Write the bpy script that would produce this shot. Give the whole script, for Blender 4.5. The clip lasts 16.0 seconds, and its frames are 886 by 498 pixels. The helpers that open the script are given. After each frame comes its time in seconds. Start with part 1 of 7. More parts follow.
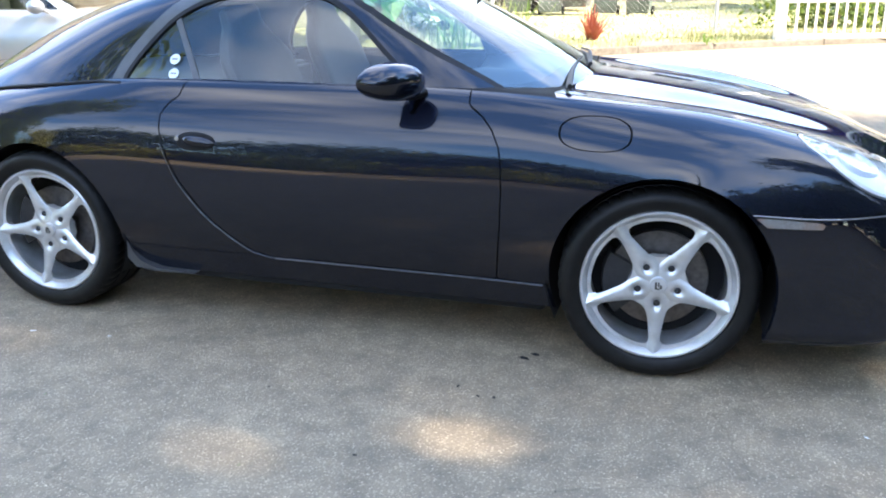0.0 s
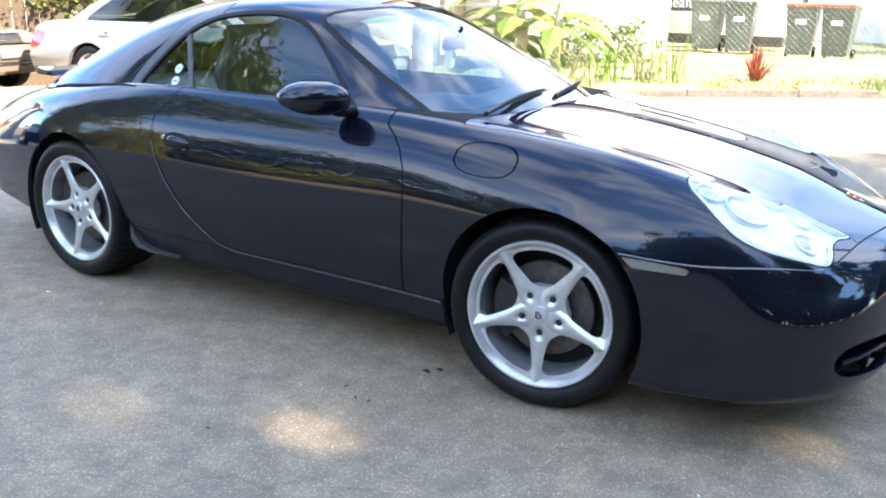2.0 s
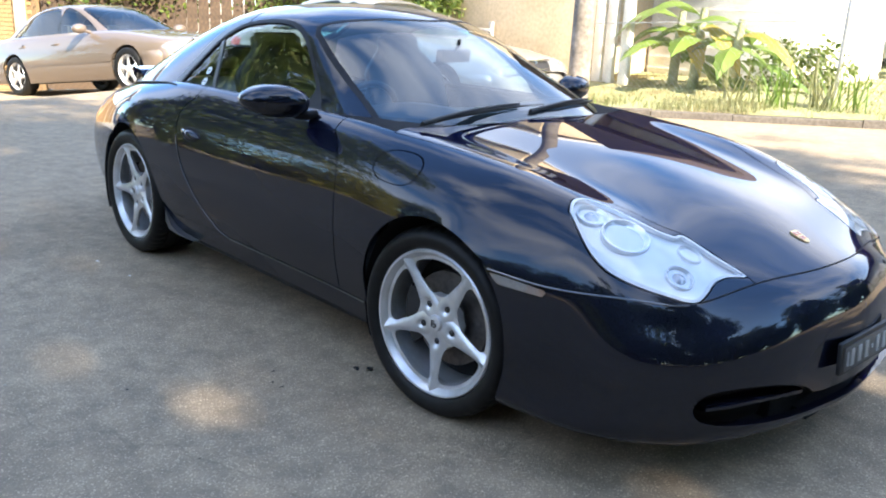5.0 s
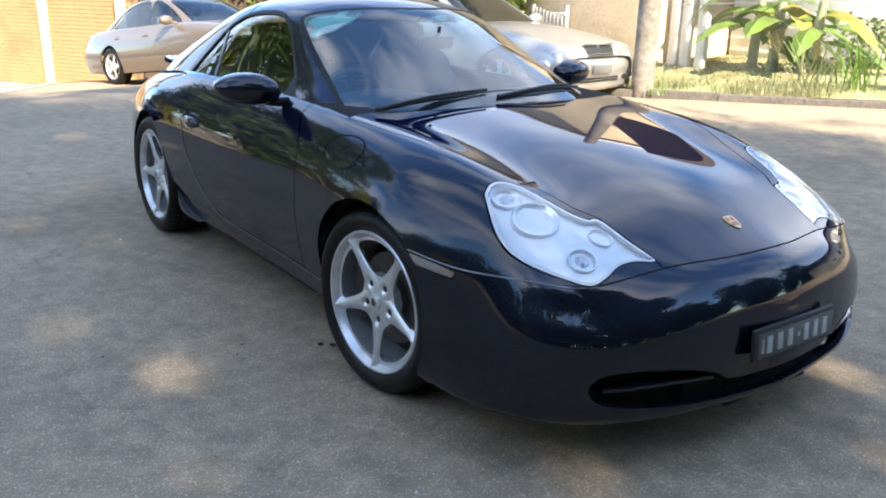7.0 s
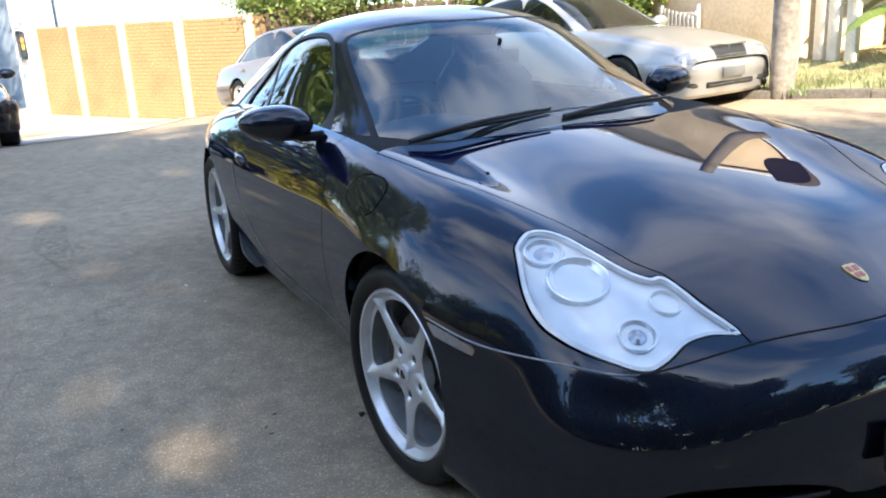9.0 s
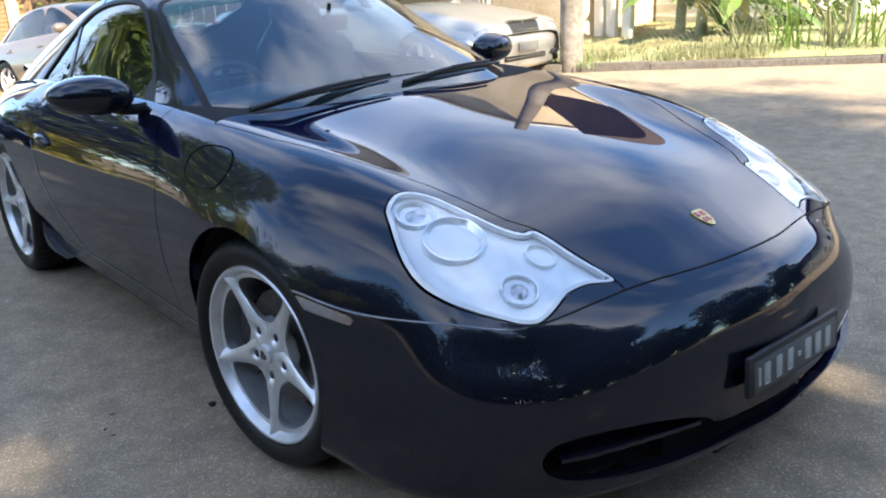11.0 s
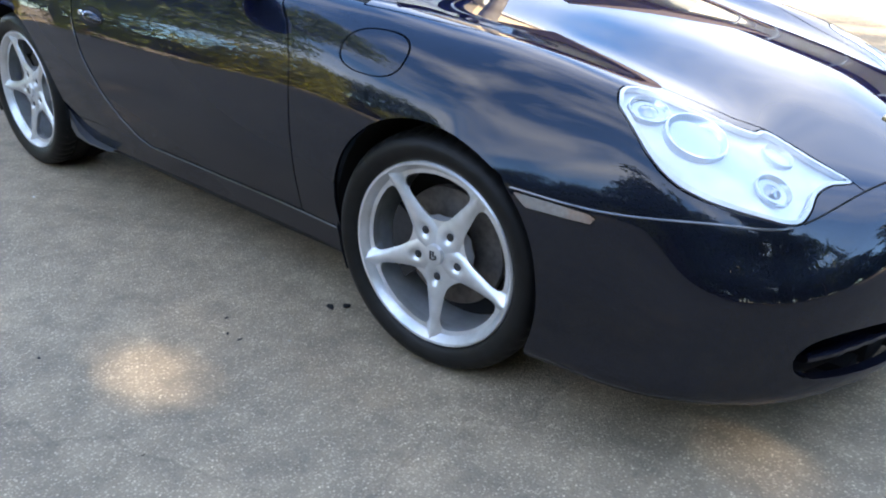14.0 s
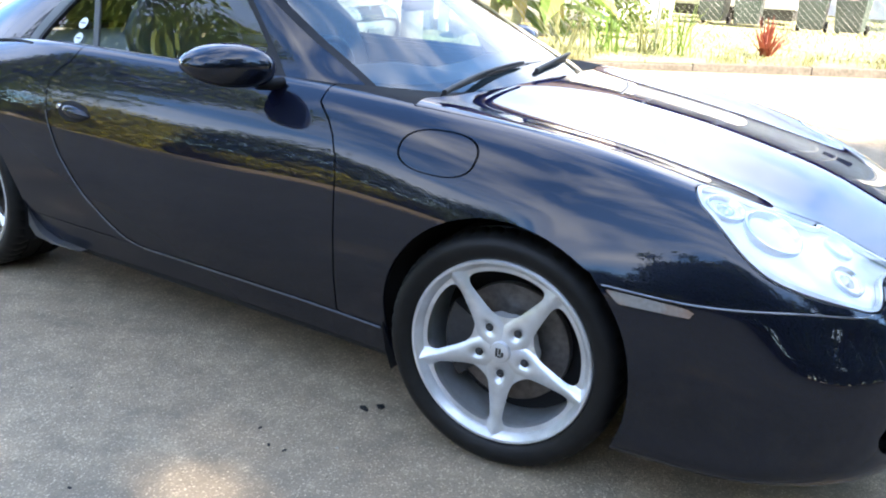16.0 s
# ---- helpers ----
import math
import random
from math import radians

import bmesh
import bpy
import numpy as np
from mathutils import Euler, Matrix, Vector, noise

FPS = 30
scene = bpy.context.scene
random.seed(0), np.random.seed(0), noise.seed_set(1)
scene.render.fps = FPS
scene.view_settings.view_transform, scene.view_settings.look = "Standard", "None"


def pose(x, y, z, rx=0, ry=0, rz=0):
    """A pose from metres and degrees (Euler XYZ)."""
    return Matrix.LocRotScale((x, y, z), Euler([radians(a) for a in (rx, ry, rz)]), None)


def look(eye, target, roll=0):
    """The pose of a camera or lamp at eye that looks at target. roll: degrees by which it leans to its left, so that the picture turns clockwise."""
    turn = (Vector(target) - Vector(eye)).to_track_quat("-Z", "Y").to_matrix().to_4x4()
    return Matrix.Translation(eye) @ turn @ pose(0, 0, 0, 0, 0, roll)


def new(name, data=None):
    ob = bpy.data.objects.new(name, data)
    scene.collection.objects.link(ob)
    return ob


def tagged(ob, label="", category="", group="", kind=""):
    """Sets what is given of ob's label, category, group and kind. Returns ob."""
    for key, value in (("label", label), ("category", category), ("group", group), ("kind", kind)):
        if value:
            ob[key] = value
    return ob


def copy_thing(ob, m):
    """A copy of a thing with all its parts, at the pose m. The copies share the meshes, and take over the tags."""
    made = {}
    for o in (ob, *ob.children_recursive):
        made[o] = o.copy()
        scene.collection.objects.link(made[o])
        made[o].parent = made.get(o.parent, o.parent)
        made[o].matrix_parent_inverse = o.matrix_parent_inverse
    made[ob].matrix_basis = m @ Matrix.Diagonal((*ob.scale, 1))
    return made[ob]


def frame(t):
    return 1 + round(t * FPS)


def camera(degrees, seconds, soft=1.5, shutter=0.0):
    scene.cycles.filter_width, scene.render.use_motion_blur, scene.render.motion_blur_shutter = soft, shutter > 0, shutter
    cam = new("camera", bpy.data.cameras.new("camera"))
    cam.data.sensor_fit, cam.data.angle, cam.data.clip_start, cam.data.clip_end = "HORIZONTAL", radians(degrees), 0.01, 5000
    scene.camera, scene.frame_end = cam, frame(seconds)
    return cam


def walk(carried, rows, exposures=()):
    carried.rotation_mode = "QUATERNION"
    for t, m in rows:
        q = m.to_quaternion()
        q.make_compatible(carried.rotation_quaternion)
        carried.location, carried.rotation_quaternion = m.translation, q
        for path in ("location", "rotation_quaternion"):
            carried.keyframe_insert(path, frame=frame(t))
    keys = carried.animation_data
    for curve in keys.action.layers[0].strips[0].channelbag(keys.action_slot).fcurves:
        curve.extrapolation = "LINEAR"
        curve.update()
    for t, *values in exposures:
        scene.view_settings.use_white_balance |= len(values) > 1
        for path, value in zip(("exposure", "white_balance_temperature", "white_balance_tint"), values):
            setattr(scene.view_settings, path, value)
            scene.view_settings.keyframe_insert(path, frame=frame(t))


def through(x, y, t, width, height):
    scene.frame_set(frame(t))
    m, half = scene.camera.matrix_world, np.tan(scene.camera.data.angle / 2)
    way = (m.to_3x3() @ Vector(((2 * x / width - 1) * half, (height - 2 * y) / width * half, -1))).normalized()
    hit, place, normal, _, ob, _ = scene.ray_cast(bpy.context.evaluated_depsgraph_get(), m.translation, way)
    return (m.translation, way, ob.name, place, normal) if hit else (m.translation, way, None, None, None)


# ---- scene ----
cam = camera(55.7, 16.0, soft=2.0)
PATH = [
    (0, (0.073, -3.397, 1.276), (-0.481, -1.581, 0.647), -0.7),
    (0.5, (0.285, -3.362, 1.253), (-0.366, -1.573, 0.642), 0.1),
    (1, (0.533, -3.278, 1.245), (-0.245, -1.538, 0.64), 0.6),
    (1.5, (0.81, -3.181, 1.269), (-0.106, -1.503, 0.682), 0.8),
    (2, (1.054, -3.121, 1.277), (0.049, -1.488, 0.709), 1.3),
    (2.5, (1.297, -3.008, 1.283), (0.192, -1.441, 0.714), 2.1),
    (3, (1.462, -2.851, 1.289), (0.259, -1.36, 0.714), 2.4),
    (3.5, (1.574, -2.74, 1.286), (0.307, -1.302, 0.714), 2.6),
    (6, (2.084, -2.384, 1.312), (0.599, -1.164, 0.757), 1.9),
    (6.5, (2.2, -2.285, 1.319), (0.681, -1.117, 0.748), 1.6),
    (7, (2.279, -2.174, 1.327), (0.728, -1.057, 0.737), 1.2),
    (7.5, (2.249, -1.997, 1.306), (0.645, -0.952, 0.726), 0.1),
    (8, (2.163, -1.862, 1.303), (0.513, -0.888, 0.731), -0.8),
    (8.5, (2.067, -1.733, 1.296), (0.371, -0.834, 0.733), -2.0),
    (9, (2.005, -1.626, 1.297), (0.271, -0.798, 0.744), -3.3),
    (9.5, (1.953, -1.577, 1.294), (0.242, -0.7, 0.742), -3.3),
    (10, (1.916, -1.612, 1.303), (0.323, -0.544, 0.736), -1.6),
    (12.5, (1.692, -1.929, 1.149), (0.300, -0.667, 0.463), -3.3),
    (13, (1.556, -1.986, 1.185), (0.192, -0.757, 0.392), -2.3),
    (13.5, (1.418, -2.072, 1.217), (0.118, -0.810, 0.391), -0.9),
    (14, (1.304, -2.224, 1.205), (0.082, -0.869, 0.380), 1.2),
    (14.5, (1.174, -2.332, 1.210), (0.036, -0.911, 0.382), 1.7),
    (15, (1.047, -2.410, 1.223), (-0.016, -0.921, 0.416), 2.1),
    (15.5, (0.940, -2.457, 1.255), (-0.074, -0.914, 0.499), 2.1),
    (16, (0.863, -2.535, 1.240), (-0.125, -0.910, 0.592), 3.1),
]
walk(cam, [(t, look(eye, target, roll)) for t, eye, target, roll in PATH], [(0, 3.37, 7750, 10), (3.5, 3.2, 7620, 10), (6, 2.5, 7600, 10), (7, 2.48, 7600, 10), (10, 2.44, 7600, 10), (12.5, 2.46, 7700, 10), (13.5, 2.97, 7850, 10), (14.5, 3.17, 7850, 10), (16, 3.32, 7750, 10)])
# ---- world, sun, exposure ----
SUN_AZ, SUN_EL = -6.0, 38.0
world = bpy.data.worlds.new("sky")
scene.world = world
world.use_nodes = True
wn = world.node_tree
sky = wn.nodes.new("ShaderNodeTexSky")
sky.sky_type, sky.sun_disc = "NISHITA", False
sky.sun_elevation, sky.sun_rotation = radians(SUN_EL), radians(90 - SUN_AZ)
sky.air_density, sky.dust_density, sky.ozone_density = 0.8, 0.25, 1.8
bg = wn.nodes["Background"]
bg.inputs["Strength"].default_value = 0.15
cl_co = wn.nodes.new("ShaderNodeTexCoord")
cl_map = wn.nodes.new("ShaderNodeMapping")
cl_map.inputs["Scale"].default_value = (1.0, 1.0, 1.7)
cl_noise = wn.nodes.new("ShaderNodeTexNoise")
cl_noise.inputs["Scale"].default_value, cl_noise.inputs["Detail"].default_value = 1.9, 4.5
cl_ramp = wn.nodes.new("ShaderNodeValToRGB")
cl_ramp.color_ramp.elements[0].position, cl_ramp.color_ramp.elements[1].position = 0.445, 0.82
cl_mix = wn.nodes.new("ShaderNodeMix")
cl_mix.data_type = "RGBA"
cl_mix.inputs[7].default_value = (4.5, 4.95, 5.8, 1)
wn.links.new(cl_co.outputs["Generated"], cl_map.inputs["Vector"])
wn.links.new(cl_map.outputs["Vector"], cl_noise.inputs["Vector"])
wn.links.new(cl_noise.outputs["Fac"], cl_ramp.inputs["Fac"])
wn.links.new(cl_ramp.outputs["Color"], cl_mix.inputs[0])
deep = wn.nodes.new("ShaderNodeMix")
deep.data_type, deep.blend_type = "RGBA", "MULTIPLY"
deep.inputs[0].default_value, deep.inputs[7].default_value = 1.0, (0.54, 0.79, 1.0, 1)
wn.links.new(sky.outputs["Color"], deep.inputs[6])
wn.links.new(deep.outputs[2], cl_mix.inputs[6])
wn.links.new(cl_mix.outputs[2], bg.inputs["Color"])

sun = new("sun", bpy.data.lights.new("sun", "SUN"))
sun.data.energy, sun.data.angle, sun.data.color = 3.8, radians(0.6), (1.0, 0.95, 0.86)
SUN_DIR = Vector((math.cos(radians(SUN_AZ)) * math.cos(radians(SUN_EL)), math.sin(radians(SUN_AZ)) * math.cos(radians(SUN_EL)), math.sin(radians(SUN_EL))))
sun.matrix_world = look(SUN_DIR * 60, (0, 0, 0))




# ---- materials ----
def nodes_of(name):
    m = bpy.data.materials.new(name)
    m.use_nodes = True
    t = m.node_tree
    return m, t, t.nodes["Principled BSDF"]


def mat(name, color, rough=0.5, metal=0.0, coat=0.0, bump=0.0, scale=30.0, vary=0.15, spec=0.5, dirt=None, dirt_scale=2.0, trans=0.0, sheen=0.0):
    """A surface with grain and slow stains: colour varied at two scales, and fine relief."""
    m, t, p = nodes_of(name)
    co = t.nodes.new("ShaderNodeTexCoord")
    n1 = t.nodes.new("ShaderNodeTexNoise")
    n1.inputs["Scale"].default_value, n1.inputs["Detail"].default_value = scale, 6
    n2 = t.nodes.new("ShaderNodeTexNoise")
    n2.inputs["Scale"].default_value, n2.inputs["Detail"].default_value = dirt_scale, 4
    for n in (n1, n2):
        t.links.new(co.outputs["Object"], n.inputs["Vector"])
    r1 = t.nodes.new("ShaderNodeMapRange")
    r1.inputs[1].default_value, r1.inputs[2].default_value = 0.3, 0.7
    r1.inputs[3].default_value, r1.inputs[4].default_value = 1 - vary, 1 + vary
    t.links.new(n1.outputs["Fac"], r1.inputs[0])
    base = t.nodes.new("ShaderNodeMix")
    base.data_type = "RGBA"
    base.inputs[6].default_value = (*color, 1)
    base.inputs[7].default_value = (*(dirt or [c * 0.75 for c in color]), 1)
    r2 = t.nodes.new("ShaderNodeMapRange")
    r2.inputs[1].default_value, r2.inputs[2].default_value = 0.42, 0.68
    t.links.new(n2.outputs["Fac"], r2.inputs[0])
    t.links.new(r2.outputs[0], base.inputs[0])
    mul = t.nodes.new("ShaderNodeVectorMath")
    mul.operation = "SCALE"
    t.links.new(base.outputs[2], mul.inputs[0])
    t.links.new(r1.outputs[0], mul.inputs["Scale"])
    t.links.new(mul.outputs[0], p.inputs["Base Color"])
    p.inputs["Roughness"].default_value, p.inputs["Metallic"].default_value = rough, metal
    p.inputs["Coat Weight"].default_value, p.inputs["Coat Roughness"].default_value = coat, 0.03
    p.inputs["Specular IOR Level"].default_value = spec
    p.inputs["Transmission Weight"].default_value = trans
    if bump:
        b = t.nodes.new("ShaderNodeBump")
        b.inputs["Strength"].default_value, b.inputs["Distance"].default_value = 1.0, bump
        t.links.new(n1.outputs["Fac"], b.inputs["Height"])
        t.links.new(b.outputs["Normal"], p.inputs["Normal"])
    return m


def glass_mat(name, tint, rough=0.0, facing=0.06):
    """Thin clear pane: straight view through it, mirror reflection that grows towards grazing."""
    m, t, p = nodes_of(name)
    out = t.nodes["Material Output"]
    tr = t.nodes.new("ShaderNodeBsdfTransparent")
    tr.inputs[0].default_value = (*tint, 1)
    gl = t.nodes.new("ShaderNodeBsdfGlossy")
    gl.inputs["Roughness"].default_value = rough
    lw = t.nodes.new("ShaderNodeLayerWeight")
    lw.inputs["Blend"].default_value = 0.5
    pw = t.nodes.new("ShaderNodeMath")
    pw.operation = "POWER"
    pw.inputs[1].default_value = 4.0
    mr = t.nodes.new("ShaderNodeMapRange")
    mr.inputs[3].default_value, mr.inputs[4].default_value = facing, 0.95
    mx = t.nodes.new("ShaderNodeMixShader")
    t.links.new(lw.outputs["Facing"], pw.inputs[0])
    t.links.new(pw.outputs[0], mr.inputs[0])
    t.links.new(mr.outputs[0], mx.inputs[0])
    t.links.new(tr.outputs[0], mx.inputs[1])
    t.links.new(gl.outputs[0], mx.inputs[2])
    t.links.new(mx.outputs[0], out.inputs["Surface"])
    t.nodes.remove(p)
    return m


def paint_mat(name, color, flake, metal=0.6, rough=0.35, spec=0.5, edge=(1.0, 1.0, 1.0)):
    """Metallic car paint under clear lacquer."""
    m, t, p = nodes_of(name)
    co = t.nodes.new("ShaderNodeTexCoord")
    v = t.nodes.new("ShaderNodeTexNoise")
    v.inputs["Scale"].default_value, v.inputs["Detail"].default_value = 900, 2
    n2 = t.nodes.new("ShaderNodeTexNoise")
    n2.inputs["Scale"].default_value, n2.inputs["Detail"].default_value = 3, 5
    t.links.new(co.outputs["Object"], v.inputs["Vector"])
    t.links.new(co.outputs["Object"], n2.inputs["Vector"])
    mx = t.nodes.new("ShaderNodeMix")
    mx.data_type = "RGBA"
    mx.inputs[6].default_value, mx.inputs[7].default_value = (*color, 1), (*flake, 1)
    r = t.nodes.new("ShaderNodeMapRange")
    r.inputs[1].default_value, r.inputs[2].default_value = 0.5, 0.8
    t.links.new(v.outputs["Fac"], r.inputs[0])
    t.links.new(r.outputs[0], mx.inputs[0])
    t.links.new(mx.outputs[2], p.inputs["Base Color"])
    p.inputs["Metallic"].default_value = metal
    p.inputs["Roughness"].default_value = rough
    p.inputs["Specular Tint"].default_value = (*edge, 1)
    p.inputs["Coat Weight"].default_value = 1.0
    p.inputs["Specular IOR Level"].default_value = spec
    cr = t.nodes.new("ShaderNodeMapRange")
    cr.inputs[1].default_value, cr.inputs[2].default_value = 0.4, 0.75
    cr.inputs[3].default_value, cr.inputs[4].default_value = 0.006, 0.025
    t.links.new(n2.outputs["Fac"], cr.inputs[0])
    t.links.new(cr.outputs[0], p.inputs["Coat Roughness"])
    return m


PAINT = paint_mat("midnight_blue_paint", (0.0078, 0.0100, 0.0180), (0.0156, 0.0200, 0.0370), 0.7, 0.42, 0.0, (0.21, 0.30, 0.53))
SILVER_PAINT = paint_mat("silver_paint", (0.36, 0.36, 0.355), (0.48, 0.48, 0.475), 0.6, 0.36)
BRONZE_PAINT = paint_mat("bronze_paint", (0.165, 0.130, 0.106), (0.22, 0.175, 0.145), 0.35, 0.40, 0.4, (0.6, 0.52, 0.46))
BLACK = mat("black_plastic", (0.018, 0.018, 0.02), 0.55, vary=0.3, scale=60)
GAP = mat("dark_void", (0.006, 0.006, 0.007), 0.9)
RUBBER = mat("tyre_rubber", (0.0065, 0.0065, 0.007), 0.5, spec=0.22, vary=0.3, scale=25, bump=0.0006, dirt=(0.010, 0.0095, 0.009))
ALLOY = mat("alloy_silver", (0.66, 0.67, 0.69), 0.34, 0.62, 0.6, vary=0.06, scale=40, dirt=(0.52, 0.52, 0.52), dirt_scale=9)
CHROME = mat("chrome", (0.8, 0.8, 0.8), 0.08, 1.0, vary=0.03)
DISC = mat("brake_disc", (0.115, 0.105, 0.10), 0.45, 0.7, vary=0.3, scale=50, dirt=(0.12, 0.09, 0.07))
GLASS = glass_mat("clear_glass", (0.66, 0.74, 0.72), facing=0.10)
SCREEN = glass_mat("windscreen_glass", (0.56, 0.72, 0.80), facing=0.17)

SUNBAND = glass_mat("tinted_band_glass", (0.16, 0.52, 0.55), facing=0.11)


# ---- surface tools ----
def bspline_weights(t):
    return np.array([(1 - t) ** 3, 3 * t ** 3 - 6 * t ** 2 + 4, -3 * t ** 3 + 3 * t ** 2 + 3 * t + 1, t ** 3]) / 6.0


def bs_matrix(n, samples, mirror):
    """Rows of weights over n control points; the first end mirrors across the middle plane, the other ends run straight on."""
    m = np.zeros((len(samples), n))
    s = np.zeros((len(samples), n))
    for r, u in enumerate(samples):
        i = min(int(math.floor(u)), n - 2)
        for k, w in enumerate(bspline_weights(u - i)):
            j = i - 1 + k
            if j < 0:
                if mirror:
                    m[r, 1] += w
                    s[r, 1] += w
                else:
                    m[r, 0] += 2 * w
                    m[r, 1] -= w
            elif j > n - 1:
                m[r, n - 1] += 2 * w
                m[r, n - 2] -= w
            else:
                m[r, j] += w
    return m, s


def spline_sheet(rows, nu, nv, mirror=True, passes=3):
    """Smooth sheet through the control rows (stations along u, lines along v). The first line lies in the plane y = 0."""
    p = np.array(rows, float)
    nr, nc = p.shape[:2]

    def sheet(d, us, vs):
        mu, _ = bs_matrix(nr, us, False)
        mv, sv = bs_matrix(nc, vs, mirror)
        out = np.einsum("ur,rck,vc->uvk", mu, d, mv)
        if mirror:
            flip = np.einsum("ur,rck,vc->uvk", mu, d, sv)
            out[..., 1] -= 2 * flip[..., 1]
        return out

    d = p.copy()
    for _ in range(passes):
        d = d + (p - sheet(d, np.arange(nr), np.arange(nc)))
    us, vs = np.linspace(0, nr - 1, nu), np.linspace(0, nc - 1, nv)
    out = sheet(d, us, vs)
    e = 1e-3
    du = sheet(d, np.clip(us + e, 0, nr - 1), vs) - sheet(d, np.clip(us - e, 0, nr - 1), vs)
    dv = sheet(d, us, np.clip(vs + e, 0, nc - 1)) - sheet(d, us, np.clip(vs - e, 0, nc - 1))
    nrm = np.cross(du, dv)
    nrm /= np.linalg.norm(nrm, axis=2, keepdims=True) + 1e-12
    return out, nrm


class Shell:
    """Polygons with their own normals, which can be cut along lines drawn on them."""

    def __init__(self, v, n, f):
        self.v, self.n, self.f = np.asarray(v, float), np.asarray(n, float), list(f)

    @staticmethod
    def grid(p, n, outward):
        nu, nv = p.shape[:2]
        v, nn = p.reshape(-1, 3), n.reshape(-1, 3)
        c = p[nu // 2, nv // 2]
        flip = np.dot(n[nu // 2, nv // 2], outward) < 0
        if flip:
            nn = -nn
        f = []
        for i in range(nu - 1):
            for j in range(nv - 1):
                a, b = i * nv + j, (i + 1) * nv + j
                q = (a, b, b + 1, a + 1)
                f.append(q[::-1] if flip else q)
        return Shell(v, nn, f)

    def cut(self, field):
        g = np.asarray(field(self.v), float)
        g = np.where(np.abs(g) < 1e-7, 1e-7, g)
        pos = g > 0
        v, n, out, made = list(self.v), list(self.n), [], {}
        for f in self.f:
            sides = [pos[k] for k in f]
            if all(sides) or not any(sides):
                out.append(f)
                continue
            a, b = [], []
            m = len(f)
            for i in range(m):
                p, q = f[i], f[(i + 1) % m]
                (a if pos[p] else b).append(p)
                if pos[p] != pos[q]:
                    key = (min(p, q), max(p, q))
                    if key not in made:
                        t = g[p] / (g[p] - g[q])
                        made[key] = len(v)
                        v.append(self.v[p] * (1 - t) + self.v[q] * t)
                        n.append(self.n[p] * (1 - t) + self.n[q] * t)
                    a.append(made[key])
                    b.append(made[key])
            for c in (a, b):
                if len(c) > 2:
                    out.append(tuple(c))
        self.v, self.n, self.f = np.array(v), np.array(n), out
        return self

    def centres(self):
        return np.array([self.v[list(f)].mean(0) for f in self.f])

    def keep(self, test):
        c = self.centres()
        ok = test(c)
        return Shell(self.v, self.n, [f for f, k in zip(self.f, ok) if k])

    def seam(self, field, half=0.002):
        """Cut a narrow open joint along field = 0."""
        self.cut(lambda p: field(p) - half)
        self.cut(lambda p: field(p) + half)
        s = self.keep(lambda c: np.abs(field(c)) >= half)
        self.f = s.f
        return self

    def islands(self, least=6):
        root = list(range(len(self.v)))

        def find(a):
            while root[a] != a:
                root[a] = root[root[a]]
                a = root[a]
            return a

        for f in self.f:
            r = find(f[0])
            for k in f[1:]:
                root[find(k)] = r
        groups = {}
        for f in self.f:
            groups.setdefault(find(f[0]), []).append(f)
        return [Shell(self.v, self.n, fs) for fs in groups.values() if len(fs) >= least]

    def mirrored(self):
        k = np.array([1, -1, 1])
        return Shell(self.v * k, self.n * k, [f[::-1] for f in self.f])

    def moved(self, d):
        return Shell(self.v + self.n * d, self.n, self.f)

    def join(self, other):
        o = len(self.v)
        return Shell(np.vstack([self.v, other.v]), np.vstack([self.n, other.n]), self.f + [tuple(k + o for k in f) for f in other.f])

    def packed(self):
        used = sorted({k for f in self.f for k in f})
        at = {k: i for i, k in enumerate(used)}
        return Shell(self.v[used], self.n[used], [tuple(at[k] for k in f) for f in self.f])

    def turned_in(self, depth=0.012, skip=None):
        """Fold the open edges inwards, so that the sheet has a rim with depth."""
        s = self.packed()
        count = {}
        for f in s.f:
            for i in range(len(f)):
                a, b = f[i], f[(i + 1) % len(f)]
                if (b, a) in count:
                    count[(b, a)] = None
                else:
                    count[(a, b)] = True
        edges = [e for e, k in count.items() if k]
        v, n, fs = list(s.v), list(s.n), list(s.f)
        for a, b in edges:
            if skip is not None and skip(s.v[a]) and skip(s.v[b]):
                continue
            d = s.v[b] - s.v[a]
            if np.linalg.norm(d) < 1e-6:
                continue
            nn = np.cross(d, s.n[a])
            nn /= np.linalg.norm(nn) + 1e-12
            o = len(v)
            v += [s.v[a], s.v[b], s.v[b] - s.n[b] * depth, s.v[a] - s.n[a] * depth]
            n += [nn] * 4
            fs.append((o + 1, o, o + 3, o + 2))
        return Shell(np.array(v), np.array(n), fs)

    def mesh(self, name):
        s = self.packed()
        me = bpy.data.meshes.new(name)
        me.from_pydata([tuple(map(float, p)) for p in s.v], [], s.f)
        for q in me.polygons:
            q.use_smooth = True
        nn = s.n / (np.linalg.norm(s.n, axis=1, keepdims=True) + 1e-12)
        me.normals_split_custom_set_from_vertices([tuple(map(float, q)) for q in nn])
        return me


